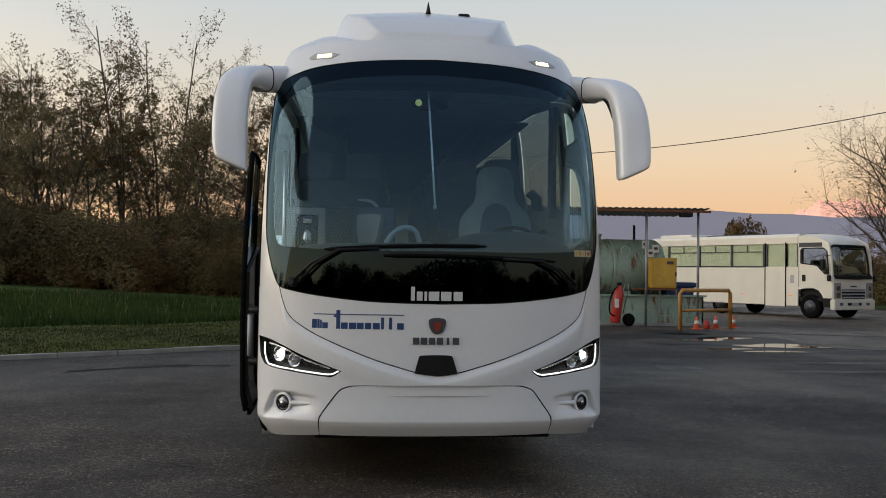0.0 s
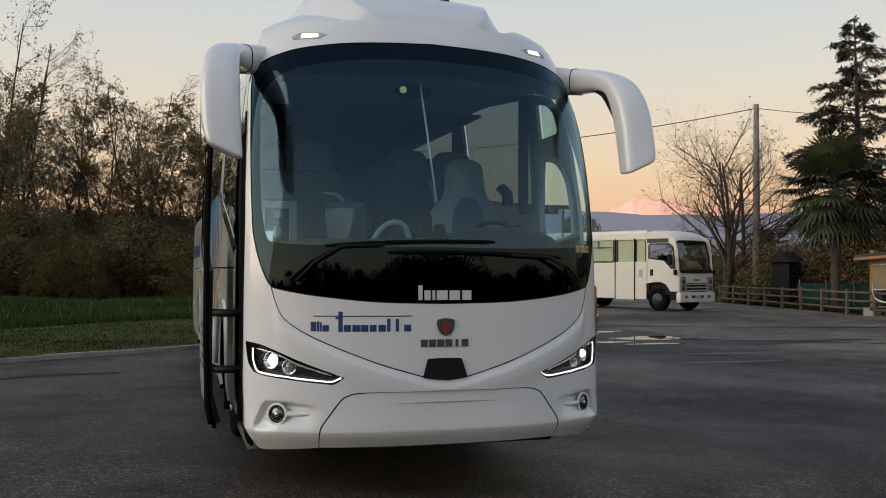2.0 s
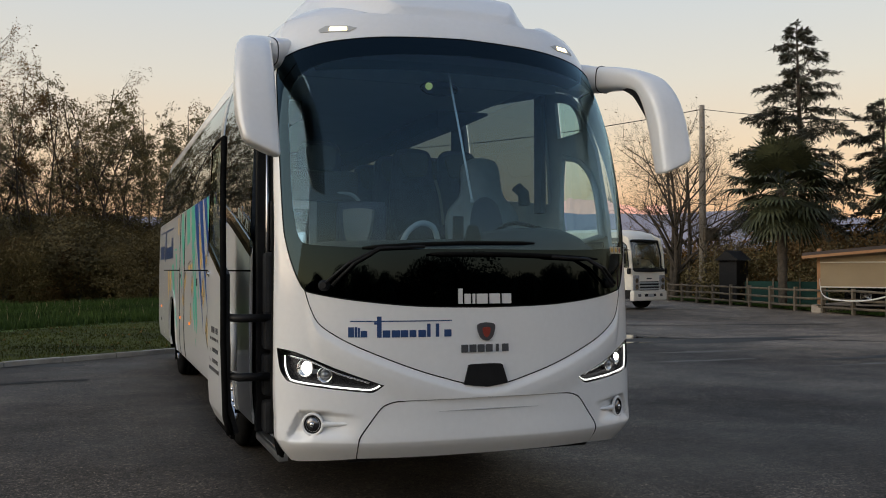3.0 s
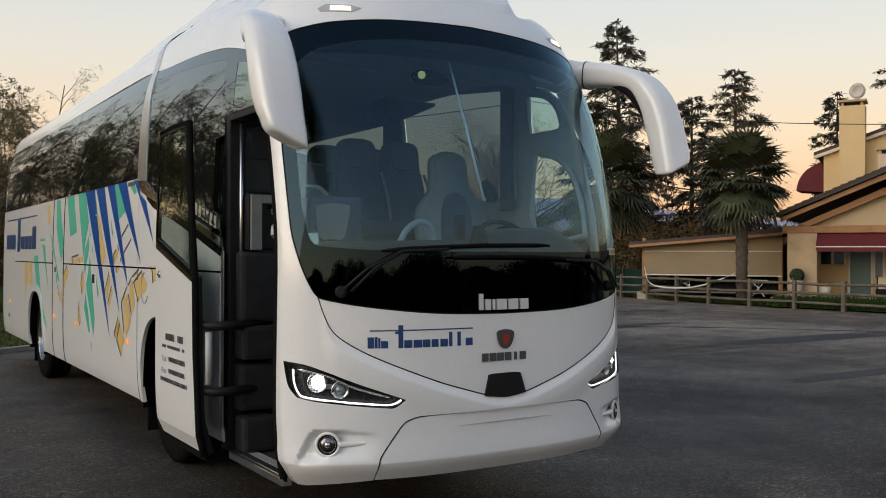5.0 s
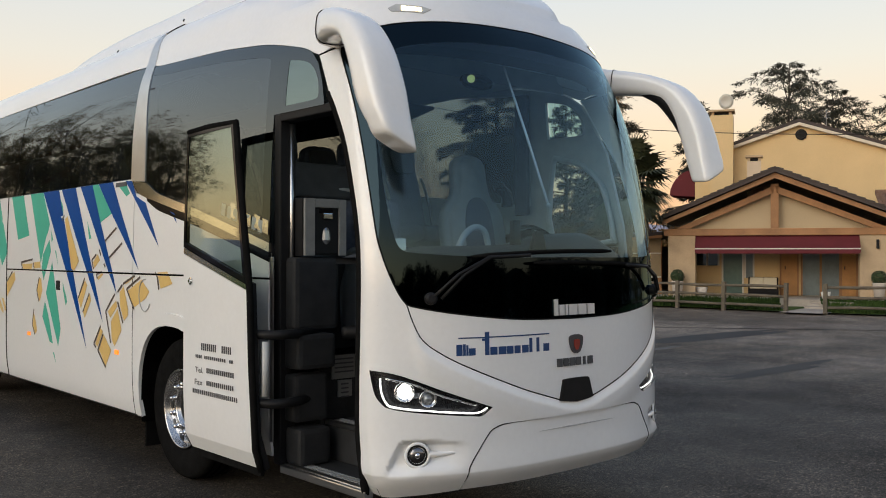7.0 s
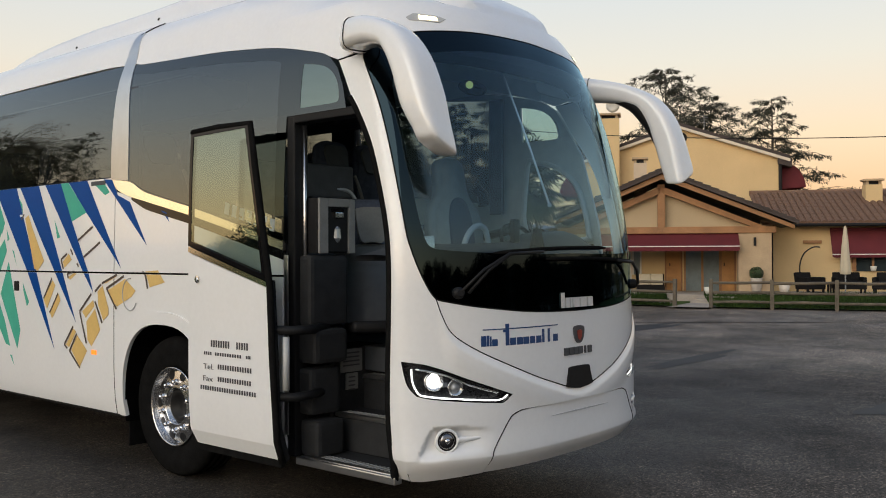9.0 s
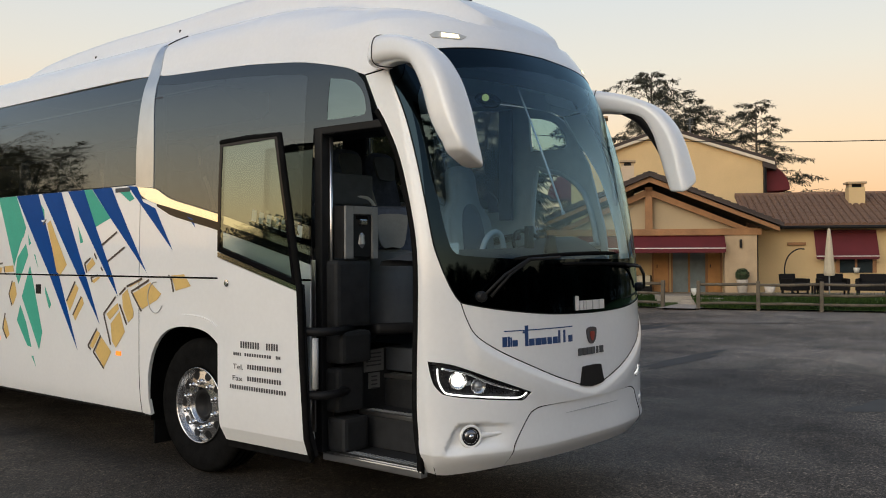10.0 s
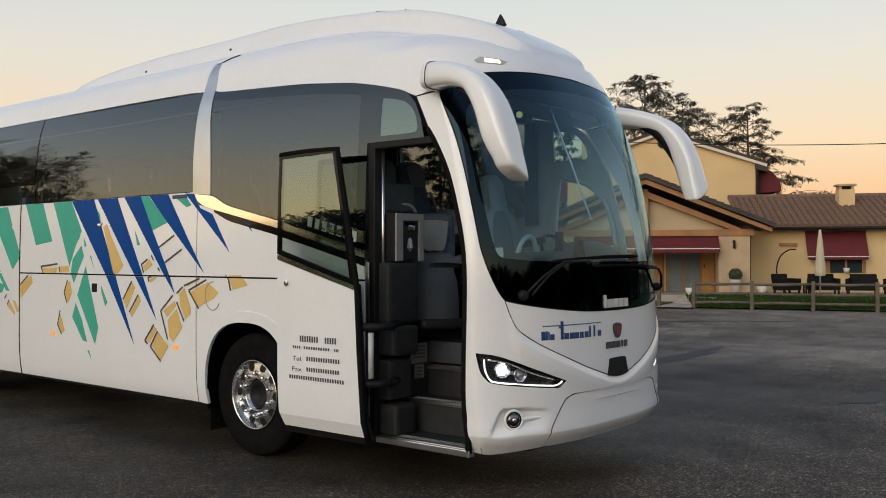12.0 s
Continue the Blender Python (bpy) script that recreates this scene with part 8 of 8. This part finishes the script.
def strung(a, b, sag, rad):
    a, b = Vector(a), Vector(b)
    part("span", rod([a.lerp(b, t) - Vector((0, 0, sag * 4 * t * (1 - t))) for t in np.linspace(0, 1, 40)], rad, 6), BLACK, cable, smooth=True)


strung((PX, PY, 9.85), (-3.5, 57.5, 9.9), 1.5, .022)
strung((PX, PY, 9.85), hp(20, 31, 5.4), .98, .016)
far_pole = thing("utility_pole", "distant concrete utility pole", "pole")
part("shaft", rod([(-3.5, 57.5, 0), (-3.5, 57.5, 10)], [.2, .12], 10), POLE, far_pole)
end_pole = thing("utility_pole", "concrete utility pole at the yard's side", "pole")
q = hp(20, 31)
part("shaft", rod([(q.x, q.y, 0), (q.x, q.y, 5.6)], [.18, .12], 10), POLE, end_pole)

# ---------------------------------------------------------------- minibus
# x runs forward from the rear to the near front corner at 0, y from the near side to the far side
mb = thing("minibus", "white minibus parked beyond the fuel tank", "minibus", at=(16.75, 24.85, 0), turn=-66.5)
mb.scale = (1.07, 1.07, 1.02)
MG = glass("minibus_glass", (.95, .98, .94), .05)
MS = glass("minibus_screen", (.42, .47, .47), .12)
LAMP_CLEAR = mat("clear_lamp", (.55, .56, .58), .10, .5, var=.15, scale=25)
MB_RIM = mat("dull_steel_rim", (.17, .17, .175), .45, .6, var=.15, scale=12)
# Colour of made-up sheets that imitate the bright sky in the minibus panes.
PALE_BACKING = mat("pale_window_backing", (.66, .65, .53), .9, var=.06, scale=3)
MB_WHITE = mat("cream_white_paint", (.80, .75, .65), .35, var=.04, scale=2, coat=.5)


def mbp(name, bm, material, parent=None, label="", smooth=False):
    return part(name, bm, material, parent or mb, label, smooth)


REAR_X, ZB, ZW0, ZW1, ZR, WD_ = -8.83, .42, 1.85, 2.70, 3.03, 2.10
POSTS = [-8.72, -7.75, -6.07, -4.42, -2.90]
for y0, y1, nm in ((0, .06, "near_side"), (WD_ - .06, WD_, "far_side")):
    mbp(nm, cube(REAR_X, y0, ZB, -2.84, y1, ZW0, .015), MB_WHITE, None, "white body side")
    mbp("upper_side", cube(REAR_X, y0, ZW1, -1.40, y1, 2.95, .01), MB_WHITE)
    for x in POSTS:
        mbp("window_post", cube(x - .045, y0 + .004, ZW0, x + .045, y1 - .004, ZW1), GREY)
    for a, b in zip(POSTS, POSTS[1:]):
        w = mbp("side_window", cube(a + .045, y0 + .02, ZW0, b - .045, y0 + .03, ZW1), MG, None, "pale tinted side window with a sliding top light")
        # Added pleated sheet that makes the pane look bright; no real curtain.
        pts = [(a + .05 + (b - a - .1) * k / 24, y0 + (.10 if y0 < 1 else -.06) + .018 * (k % 2)) for k in range(25)]
        bm = bmesh.new()
        lo = [bm.verts.new((x, y - (.05 if y0 < 1 else 0), ZW0 + .02)) for x, y in pts]
        hi = [bm.verts.new((x, y - (.05 if y0 < 1 else 0), ZW1 - .01)) for x, y in pts]
        for k in range(24):
            bm.faces.new((lo[k], lo[k + 1], hi[k + 1], hi[k]))
        mbp("curtain", bm, PALE_BACKING, w)
        if a > -7.8:
            mbp("slider_frame", cube(a + .10, y0 + .006, 2.40, b - .10, y0 + .022, 2.43), GREY, w)
            mbp("slider_frame", cube((a + b) / 2 - .02, y0 + .006, 2.43, (a + b) / 2 + .02, y0 + .022, ZW1 - .04), GREY, w)
        mbp("rubber_edge", cube(a, y0 - .002, ZW0 - .035, b, y0 + .02, ZW0), GREY, w)
    mbp("front_corner", cube(-1.90, y0, ZB, -1.40, y1, ZW0, .01), MB_WHITE)
    mbp("side_window", cube(-1.86, y0 + .02, ZW0, -1.45, y0 + .03, ZW1), MG)
    mbp("window_post", cube(-1.45, y0 + .004, ZW0, -1.38, y1 - .004, ZW1), GREY)
dr = mbp("passenger_door", cube(-2.80, -.014, ZB - .03, -1.93, .05, ZW0, .012), MB_WHITE, None, "white folding passenger door")
mbp("door_glass", cube(-2.74, .01, ZW0, -1.98, .02, ZW1 + .02), MG, dr)
# Flat pale sheets added likewise behind the door and corner panes.
mbp("curtain", cube(-2.74, .06, ZW0, -1.98, .07, ZW1 + .02), PALE_BACKING, dr)
mbp("curtain", cube(-1.86, .06, ZW0, -1.45, .07, ZW1), PALE_BACKING)
mbp("door_frame", cube(-2.80, .004, ZW0, -2.74, .05, ZW1 + .02), GREY, dr)
for a in (-2.82, -1.915):
    mbp("door_seal", cube(a - .018, -.02, ZB - .03, a + .018, .03, ZW1 + .05), RUBBER)
# cab over the front axle
CAB = [(-1.40, 1.02), (-1.40, 2.98), (-.62, 2.93), (-.16, 2.70), (-.05, 2.2), (0, 1.5), (0, .74), (-.36, .74), (-.42, .86), (-.55, 1.01), (-.75, 1.08), (-1.05, 1.08), (-1.25, 1.04)]
CABGL = [(-1.28, 1.98), (-1.28, 2.46), (-1.22, 2.52), (-.36, 2.52), (-.22, 2.40), (-.14, 1.58), (-.30, 1.60), (-.62, 1.90)]
for y0 in (0, WD_ - .06):
    bm = bmesh.new()
    es = []
    for lp in (CAB, CABGL):
        vs = [bm.verts.new((x, y0, z)) for x, z in lp]
        es += [bm.edges.new((vs[i], vs[(i + 1) % len(vs)])) for i in range(len(vs))]
    bmesh.ops.triangle_fill(bm, use_beauty=True, edges=es)
    g_ = bmesh.ops.extrude_face_region(bm, geom=bm.faces[:])
    bmesh.ops.translate(bm, verts=[v for v in g_["geom"] if isinstance(v, bmesh.types.BMVert)], vec=(0, .06, 0))
    bmesh.ops.recalc_face_normals(bm, faces=bm.faces)
    c_ = mbp("cab_side", bm, MB_WHITE, None, "white cab side")
    mbp("door_window", prism(CABGL, .008, pose(0, y0 + .034, 0, 90, 0, 0)), MG, c_)
    mbp("window_rim", rod([(x, y0 + .002, z) for x, z in CABGL + CABGL[:1]], .022, 6), BLACK, c_)
    mbp("handle", cube(-1.22, y0 - .012, 1.32, -1.08, y0 + .004, 1.56, .01), BLACK, c_)
    mbp("door_line", rod([(-1.36, y0, 2.6), (-1.36, y0, 1.12)], .010, 6), GREY, c_)
    mbp("upper_panel", cube(-1.36, y0 - .004, 2.56, -.42, y0 + .064, 2.72, .004), GREY, c_)
mbp("step_panel", cube(-.40, .03, ZB, -.02, WD_ - .03, .74, .02), BLACK)
mbp("front_face", cube(-.06, .02, .66, .02, WD_ - .02, 1.50, .02), MB_WHITE, None, "white cab front")
# the screen stands nearly upright and wraps a little at its sides
ws = []
bm = bmesh.new()
rows = []
for z, x in ((1.47, .035), (1.9, .03), (2.25, -.03), (2.58, -.12)):
    rows.append([bm.verts.new((x - .16 * abs(2 * t - 1) ** 4, .07 + (WD_ - .14) * t, z)) for t in np.linspace(0, 1, 13)])
for a, b in zip(rows, rows[1:]):
    for k in range(12):
        bm.faces.new((a[k], a[k + 1], b[k + 1], b[k]))
sc_ = mbp("windscreen", bm, MS, None, "dark upright windscreen", True)
rim_pts = [v for v in [(.04, .12, 1.48), (.045, WD_ / 2, 1.46), (.04, WD_ - .12, 1.48), (-.12, WD_ - .06, 1.60), (-.14, WD_ - .05, 2.0), (-.26, WD_ - .08, 2.52), (-.16, WD_ - .25, 2.60), (-.10, WD_ / 2, 2.61), (-.16, .25, 2.60), (-.26, .08, 2.52), (-.14, .05, 2.0), (-.12, .06, 1.60), (.04, .12, 1.48)]]
mbp("screen_rubber", rod(rim_pts, .048, 8), BLACK, sc_, smooth=True)
for k in (.35, 1.1):
    mbp("wiper", rod([(.06, k, 1.50), (.07, k + .35, 1.60), (.06, k + .8, 1.62)], .012, 5), BLACK, sc_)
mbp("paper_notice", cube(-.08, .42, 1.62, -.075, .66, 2.0), WHITE_FRAME, None, "white paper notice behind the windscreen")
for y, z in ((.50, 1.86), (.50, 1.72)):
    mbp("notice_bar", cube(-.074, y - .05, z - .04, -.072, y + .05, z + .03), GREY)
mbp("dash", cube(-.55, .1, 1.2, -.10, WD_ - .1, 1.56, .04), BLACK)
# roofs
rf = prism([(.02, 2.93), (.06, 3.02), (.25, 3.07), (1.85, 3.07), (2.04, 3.02), (2.08, 2.93)], 7.45, Matrix(((0, 0, 1, REAR_X), (1, 0, 0, 0), (0, 1, 0, 0), (0, 0, 0, 1))))
mbp("roof", rf, MB_WHITE, None, "white roof")
bm = bmesh.new()
rows = []
for x, z, w in ((-1.40, 3.06, .0), (-1.0, 3.05, .01), (-.62, 3.0, .03), (-.35, 2.90, .06), (-.20, 2.76, .09), (-.13, 2.62, .11)):
    rows.append([bm.verts.new((x - .12 * abs(2 * t - 1) ** 6, .02 + w + (WD_ - .04 - 2 * w) * t, z - .14 * abs(2 * t - 1) ** 5)) for t in np.linspace(0, 1, 17)])
for a, b in zip(rows, rows[1:]):
    for k in range(16):
        bm.faces.new((a[k], a[k + 1], b[k + 1], b[k]))
bmesh.ops.recalc_face_normals(bm, faces=bm.faces)
mbp("cab_roof", bm, MB_WHITE, None, "rounded white cab roof", True)
mbp("roof_joint", rod([(-1.40, -.002, 2.7), (-1.40, -.002, 2.96), (-1.40, .12, 3.06), (-1.40, 1.05, 3.085)], .008, 5), GREY)
mbp("roof_unit", cube(REAR_X + .1, .45, 3.05, REAR_X + 1.9, 1.65, 3.20, .04), MB_WHITE)
mbp("roof_hatch", cube(-6.2, .5, 3.06, -3.4, 1.6, 3.12, .02), GREY)
# front details
bp_ = mbp("bumper", cube(-.10, -.01, .33, .10, WD_ + .01, .70, .05), MB_WHITE, None, "white front bumper")
for y in (.30, .75, 1.25, 1.68):
    mbp("bumper_slot", cube(.095, y - (.06 if y in (.30, 1.68) else .10), .49, .104, y + .12, .59), BLACK if .5 < y < 1.6 else LENS, bp_)
mbp("plate_bar", cube(.10, .90, .47, .112, 1.22, .59), LIGHT_GREY, bp_)
gr = mbp("grille", cube(.0, .44, .72, .035, 1.66, 1.06, .01), BLACK, None, "dark grille with chrome bars")
for i in range(3):
    mbp("grille_bar", cube(.02, .42, .75 + i * .115, .055, 1.68, .80 + i * .115, .008), LIGHT_GREY, gr)
mbp("badge_bar", cube(.02, .88, 1.14, .03, 1.22, 1.19, .004), GREY, gr)
for y in (.04, 1.70):
    hl = mbp("headlamp", cube(-.06, y, .73, .045, y + .36, 1.30, .035), LAMP_CLEAR, None, "clear stacked headlamp")
    mbp("lamp_bowl", turned([(.001, 0), (.08, .01), (.10, .03)], 16, pose(.03, y + .18, .85, 0, 90, 0)), CHROME, hl)
    mbp("upper_bowl", turned([(.001, 0), (.07, .01), (.09, .03)], 16, pose(.03, y + .18, 1.10, 0, 90, 0)), CHROME, hl)
for y, s in ((-.0, -1), (WD_, 1)):
    arm = mbp("door_mirror", cube(-.30, y + s * .20 - .07, 1.72, -.16, y + s * .20 + .07, 2.12, .03), BLACK, None, "black door mirror")
    mbp("mirror_arm", rod([(-.10, y, 2.24), (-.18, y + s * .20, 2.26), (-.22, y + s * .20, 2.1)], .015, 6), BLACK, arm)
    mbp("small_mirror", cube(-.10, y + s * .12 - .06, 1.34, .0, y + s * .12 + .06, 1.56, .03), BLACK, arm)
mbp("rear_wall", cube(REAR_X - .03, .02, ZB, REAR_X + .02, WD_ - .02, 3.0, .015), MB_WHITE)
mbp("cabin_floor", cube(REAR_X + .05, .06, .62, -.1, WD_ - .06, .74), BLACK)
mbp("chassis", cube(REAR_X + .3, .40, .40, -.4, 1.70, .62), BLACK)
for x in (-8.0, -7.2, -6.4, -5.6, -4.8, -4.0, -3.3):
    for y in (.15, 1.25):
        mbp("seat", cube(x, y, .75, x + .12, y + .72, 1.98, .05), LIGHT_GREY)
mbp("driver_seat", cube(-1.1, .25, 1.0, -.95, .75, 2.1, .05), BLACK)
for x in (-.93, -5.0):
    for y, s in ((.15, -1), (WD_ - .15, 1)):
        m_ = pose(x, y, .42, 90 * -s, 0, 0)
        w = mbp("wheel", turned([(.22, -.11), (.36, -.12), (.42, -.08), (.42, .08), (.36, .12), (.24, .115), (.22, .10), (.22, -.11)], 36, m_, False), RUBBER, None, "wheel with a steel rim", True)
        mbp("rim", turned([(.001, .10), (.07, .10), (.09, .06), (.13, .05), (.19, .07), (.22, .10), (.235, .115)], 32, m_), MB_RIM, w, smooth=True)
        for i in range(6):
            a = 2 * math.pi * i / 6
            mbp("rim_hole", turned([(.026, 0), (.022, .006), (.001, .0065)], 10, m_ @ pose(.155 * math.cos(a), .155 * math.sin(a), .06)), BLACK, w)
mbp("arch_lining", cube(-1.42, .18, .42, -.38, WD_ - .18, 1.06), BLACK)
for x in (-3.9, -1.7):
    mbp("side_light", cube(x - .05, -.012, .78, x + .05, .002, .82), AMBER)
mbp("side_grille", cube(-1.72, -.008, 1.25, -1.56, .004, 1.55), LIGHT_GREY)

# ---------------------------------------------------------------- fuel station
tank = thing("fuel_tank", "faded green fuel tank streaked with rust", "tank")
m = pose(9.10, 21.4, 1.72, 0, -90, 0)
part("shell", turned([(.001, -.10), (.45, -.06), (.78, .04), (.88, .18), (.88, 4.6), (.78, 4.74), (.001, 4.85)], 40, m), TANK_RUSTED, tank, smooth=True)
for x in (8.75, 7.5, 6.3):
    part("band", turned([(.885, 0), (.895, .01), (.895, .06), (.885, .07)], 40, pose(x, 21.4, 1.72, 0, -90, 0)), TANK_GREEN, tank)
part("hand_wheel", rod([(7.75 + .14 * math.cos(a), 20.45, 2.2 + .16 * math.sin(a)) for a in np.linspace(0, 6.28, 17)], .014, 6), TANK_GREEN, tank)
part("manhole", turned([(.25, 0), (.25, .12), (.28, .12), (.28, .16), (.001, .17)], 20, pose(7.0, 21.4, 2.58)), TANK_GREEN, tank)
part("vent_pipe", rod([(8.35, 21.5, 2.5), (8.35, 21.5, 3.05)], .04, 8), BLACK, tank)
for k, (u, z) in enumerate(((8.38, 2.42), (8.55, 2.16), (8.72, 2.3))):
    part("warning_plate", cube(u - .10, 20.50 + k * .02, z - .12, u + .10, 20.52 + k * .02, z + .12, .003), WHITE_FRAME, tank, "small white warning plate")
    part("plate_mark", cube(u - .06, 20.495 + k * .02, z - .03, u + .06, 20.50 + k * .02, z + .05), GREY, tank)
bund = thing("tank_bund", "green steel bund under the fuel tank", "bund")
part("wall", cube(3.6, 20.35, .06, 10.15, 20.42, .88, .01), TANK_RUSTED, bund)
part("wall", cube(10.08, 20.35, .06, 10.15, 22.5, .88, .01), TANK_GREEN, bund)
part("wall", cube(3.6, 22.43, .06, 10.15, 22.5, .88, .01), TANK_GREEN, bund)
part("rim", cube(3.55, 20.28, .86, 10.22, 20.46, .92, .01), TANK_GREEN, bund)
part("plinth", cube(3.4, 20.1, 0, 10.35, 22.7, .08, .01), CONCRETE, bund)
part("cross_bar", cube(8.2, 20.33, .28, 10.1, 20.36, .32), TANK_GREEN, bund)
for x in (5.2, 7.9):
    part("saddle", cube(x - .1, 20.7, .08, x + .1, 22.1, 1.0), TANK_GREEN, bund)
roof = thing("tank_canopy", "thin corrugated canopy on steel posts over the tank", "canopy")
bm = bmesh.new()
n = 70
pts = [(3.2 + 6.9 * i / n, 3.42 + .035 * (i % 2) + .008 * i / n * 7) for i in range(n + 1)]
v0 = [bm.verts.new((x, 19.7, z)) for x, z in pts]
v1 = [bm.verts.new((x, 22.9, z - .05)) for x, z in pts]
for i in range(n):
    bm.faces.new((v0[i], v0[i + 1], v1[i + 1], v1[i]))
part("sheet", bm, GALV, roof)
part("edge_beam", cube(3.2, 19.68, 3.36, 10.1, 19.76, 3.43), RUST, roof)
for x, y in ((8.21, 19.9), (9.79, 19.9), (4.0, 19.9)):
    part("post", rod([(x, y, 0), (x, y, 3.42)], .04, 8), GALV, roof, smooth=True)
part("flood_light", cube(9.15, 19.55, 3.22, 9.5, 19.8, 3.36, .03), BLACK, roof)
yb = thing("pump_cabinet", "yellow fuel pump cabinet beside the tank", "cabinet")
part("body", cube(8.42, 19.95, 1.13, 9.16, 20.35, 2.02, .02), YELLOW, yb)
part("door", cube(8.46, 19.935, 1.18, 9.12, 19.955, 1.97, .008), YELLOW, yb)
part("name_plate", cube(8.85, 19.925, 1.83, 9.05, 19.937, 1.92), INK, yb)
part("latch", cube(9.11, 19.92, 1.48, 9.15, 19.95, 1.60, .006), BLACK, yb)
part("shelf", cube(7.9, 19.95, 1.06, 9.14, 20.3, 1.12, .01), RUST, yb)
part("support", rod([(9.2, 20.1, .88), (9.2, 20.1, 1.1)], .03, 6), GALV, yb)
part("support", rod([(8.7, 20.1, .06), (8.7, 20.1, 1.1)], .03, 6), GALV, yb)
bin_ = thing("blue_container", "dark blue plastic container by the pump", "container")
part("body", cube(9.2, 20.6, .08, 9.95, 22.2, 1.16, .05), BLUE_BIN, bin_)
part("lid", cube(9.12, 20.55, 1.14, 10.02, 22.25, 1.30, .05), BLUE_BIN, bin_)
fe = thing("fire_extinguisher", "red wheeled fire extinguisher", "extinguisher")
part("cylinder", turned([(.12, 0), (.15, .06), (.15, .85), (.11, .98), (.05, 1.03), (.05, 1.10), (.001, 1.12)], 24, pose(7.23, 19.75, .10, 0, 8, 0)), RED_PAINT, fe, smooth=True)
part("trolley", rod([(7.23, 19.93, .12), (7.48, 19.95, .9), (7.60, 19.95, 1.20), (7.68, 19.95, 1.22), (7.70, 19.95, 1.1), (7.53, 19.95, .35)], .018, 8), GALV, fe, smooth=True)
part("wheel", turned([(.05, -.04), (.17, -.045), (.19, 0), (.17, .045), (.05, .04)], 24, pose(7.66, 19.8, .19, 90, 0, 0)), RUBBER, fe, smooth=True)
part("hose", rod(spline([(7.28, 19.7, 1.15), (7.13, 19.62, 1.0), (7.03, 19.6, .7), (7.04, 19.6, .4), (7.18, 19.62, .3)], 5), .022, 8), RUBBER, fe, smooth=True)
part("valve", cube(7.30, 19.7, 1.18, 7.42, 19.8, 1.28, .015), BLACK, fe)
part("label_plate", cube(7.18, 19.59, .55, 7.30, 19.602, .8), WHITE_FRAME, fe)
bar = thing("barrier", "orange painted tubular crash barrier", "barrier")
A, Bp = Vector((8.50, 17.9, 0)), Vector((10.27, 18.7, 0))
d_ = (Bp - A).normalized()
up = Vector((0, 0, 1))
part("hoop", rod([A, A + up * 1.02, A + up * 1.10 + d_ * .08, Bp + up * 1.10 - d_ * .08, Bp + up * 1.02, Bp], .055, 10), ORANGE_PAINT, bar, smooth=True)
part("mid_rail", rod([A + up * .55, Bp + up * .55], .04, 8), ORANGE_PAINT, bar, smooth=True)


def cone(x, y, h=.36):
    c = thing("traffic_cone", "small orange traffic cone with a white band", "traffic cone", "cones under the barrier")
    part("base", cube(x - .13, y - .13, 0, x + .13, y + .13, .025, .008), CONE_RED, c)
    part("body", turned([(.095, .02), (.025, h), (.015, h), (.001, h)], 20, pose(x, y, 0)), CONE_RED, c, smooth=True)
    part("band", turned([(.076, h * .42), (.056, h * .68)], 20, pose(x, y, 0)), WHITE_FRAME, c, smooth=True)


cone(9.25, 18.6)
cone(9.95, 18.95)
cone(10.62, 19.3)
rw = thing("red_canister", "small red can between the cones", "can")
part("body", turned([(.08, 0), (.09, .02), (.09, .2), (.03, .25), (.001, .25)], 14, pose(9.62, 18.8, 0)), RED_PAINT, rw, smooth=True)
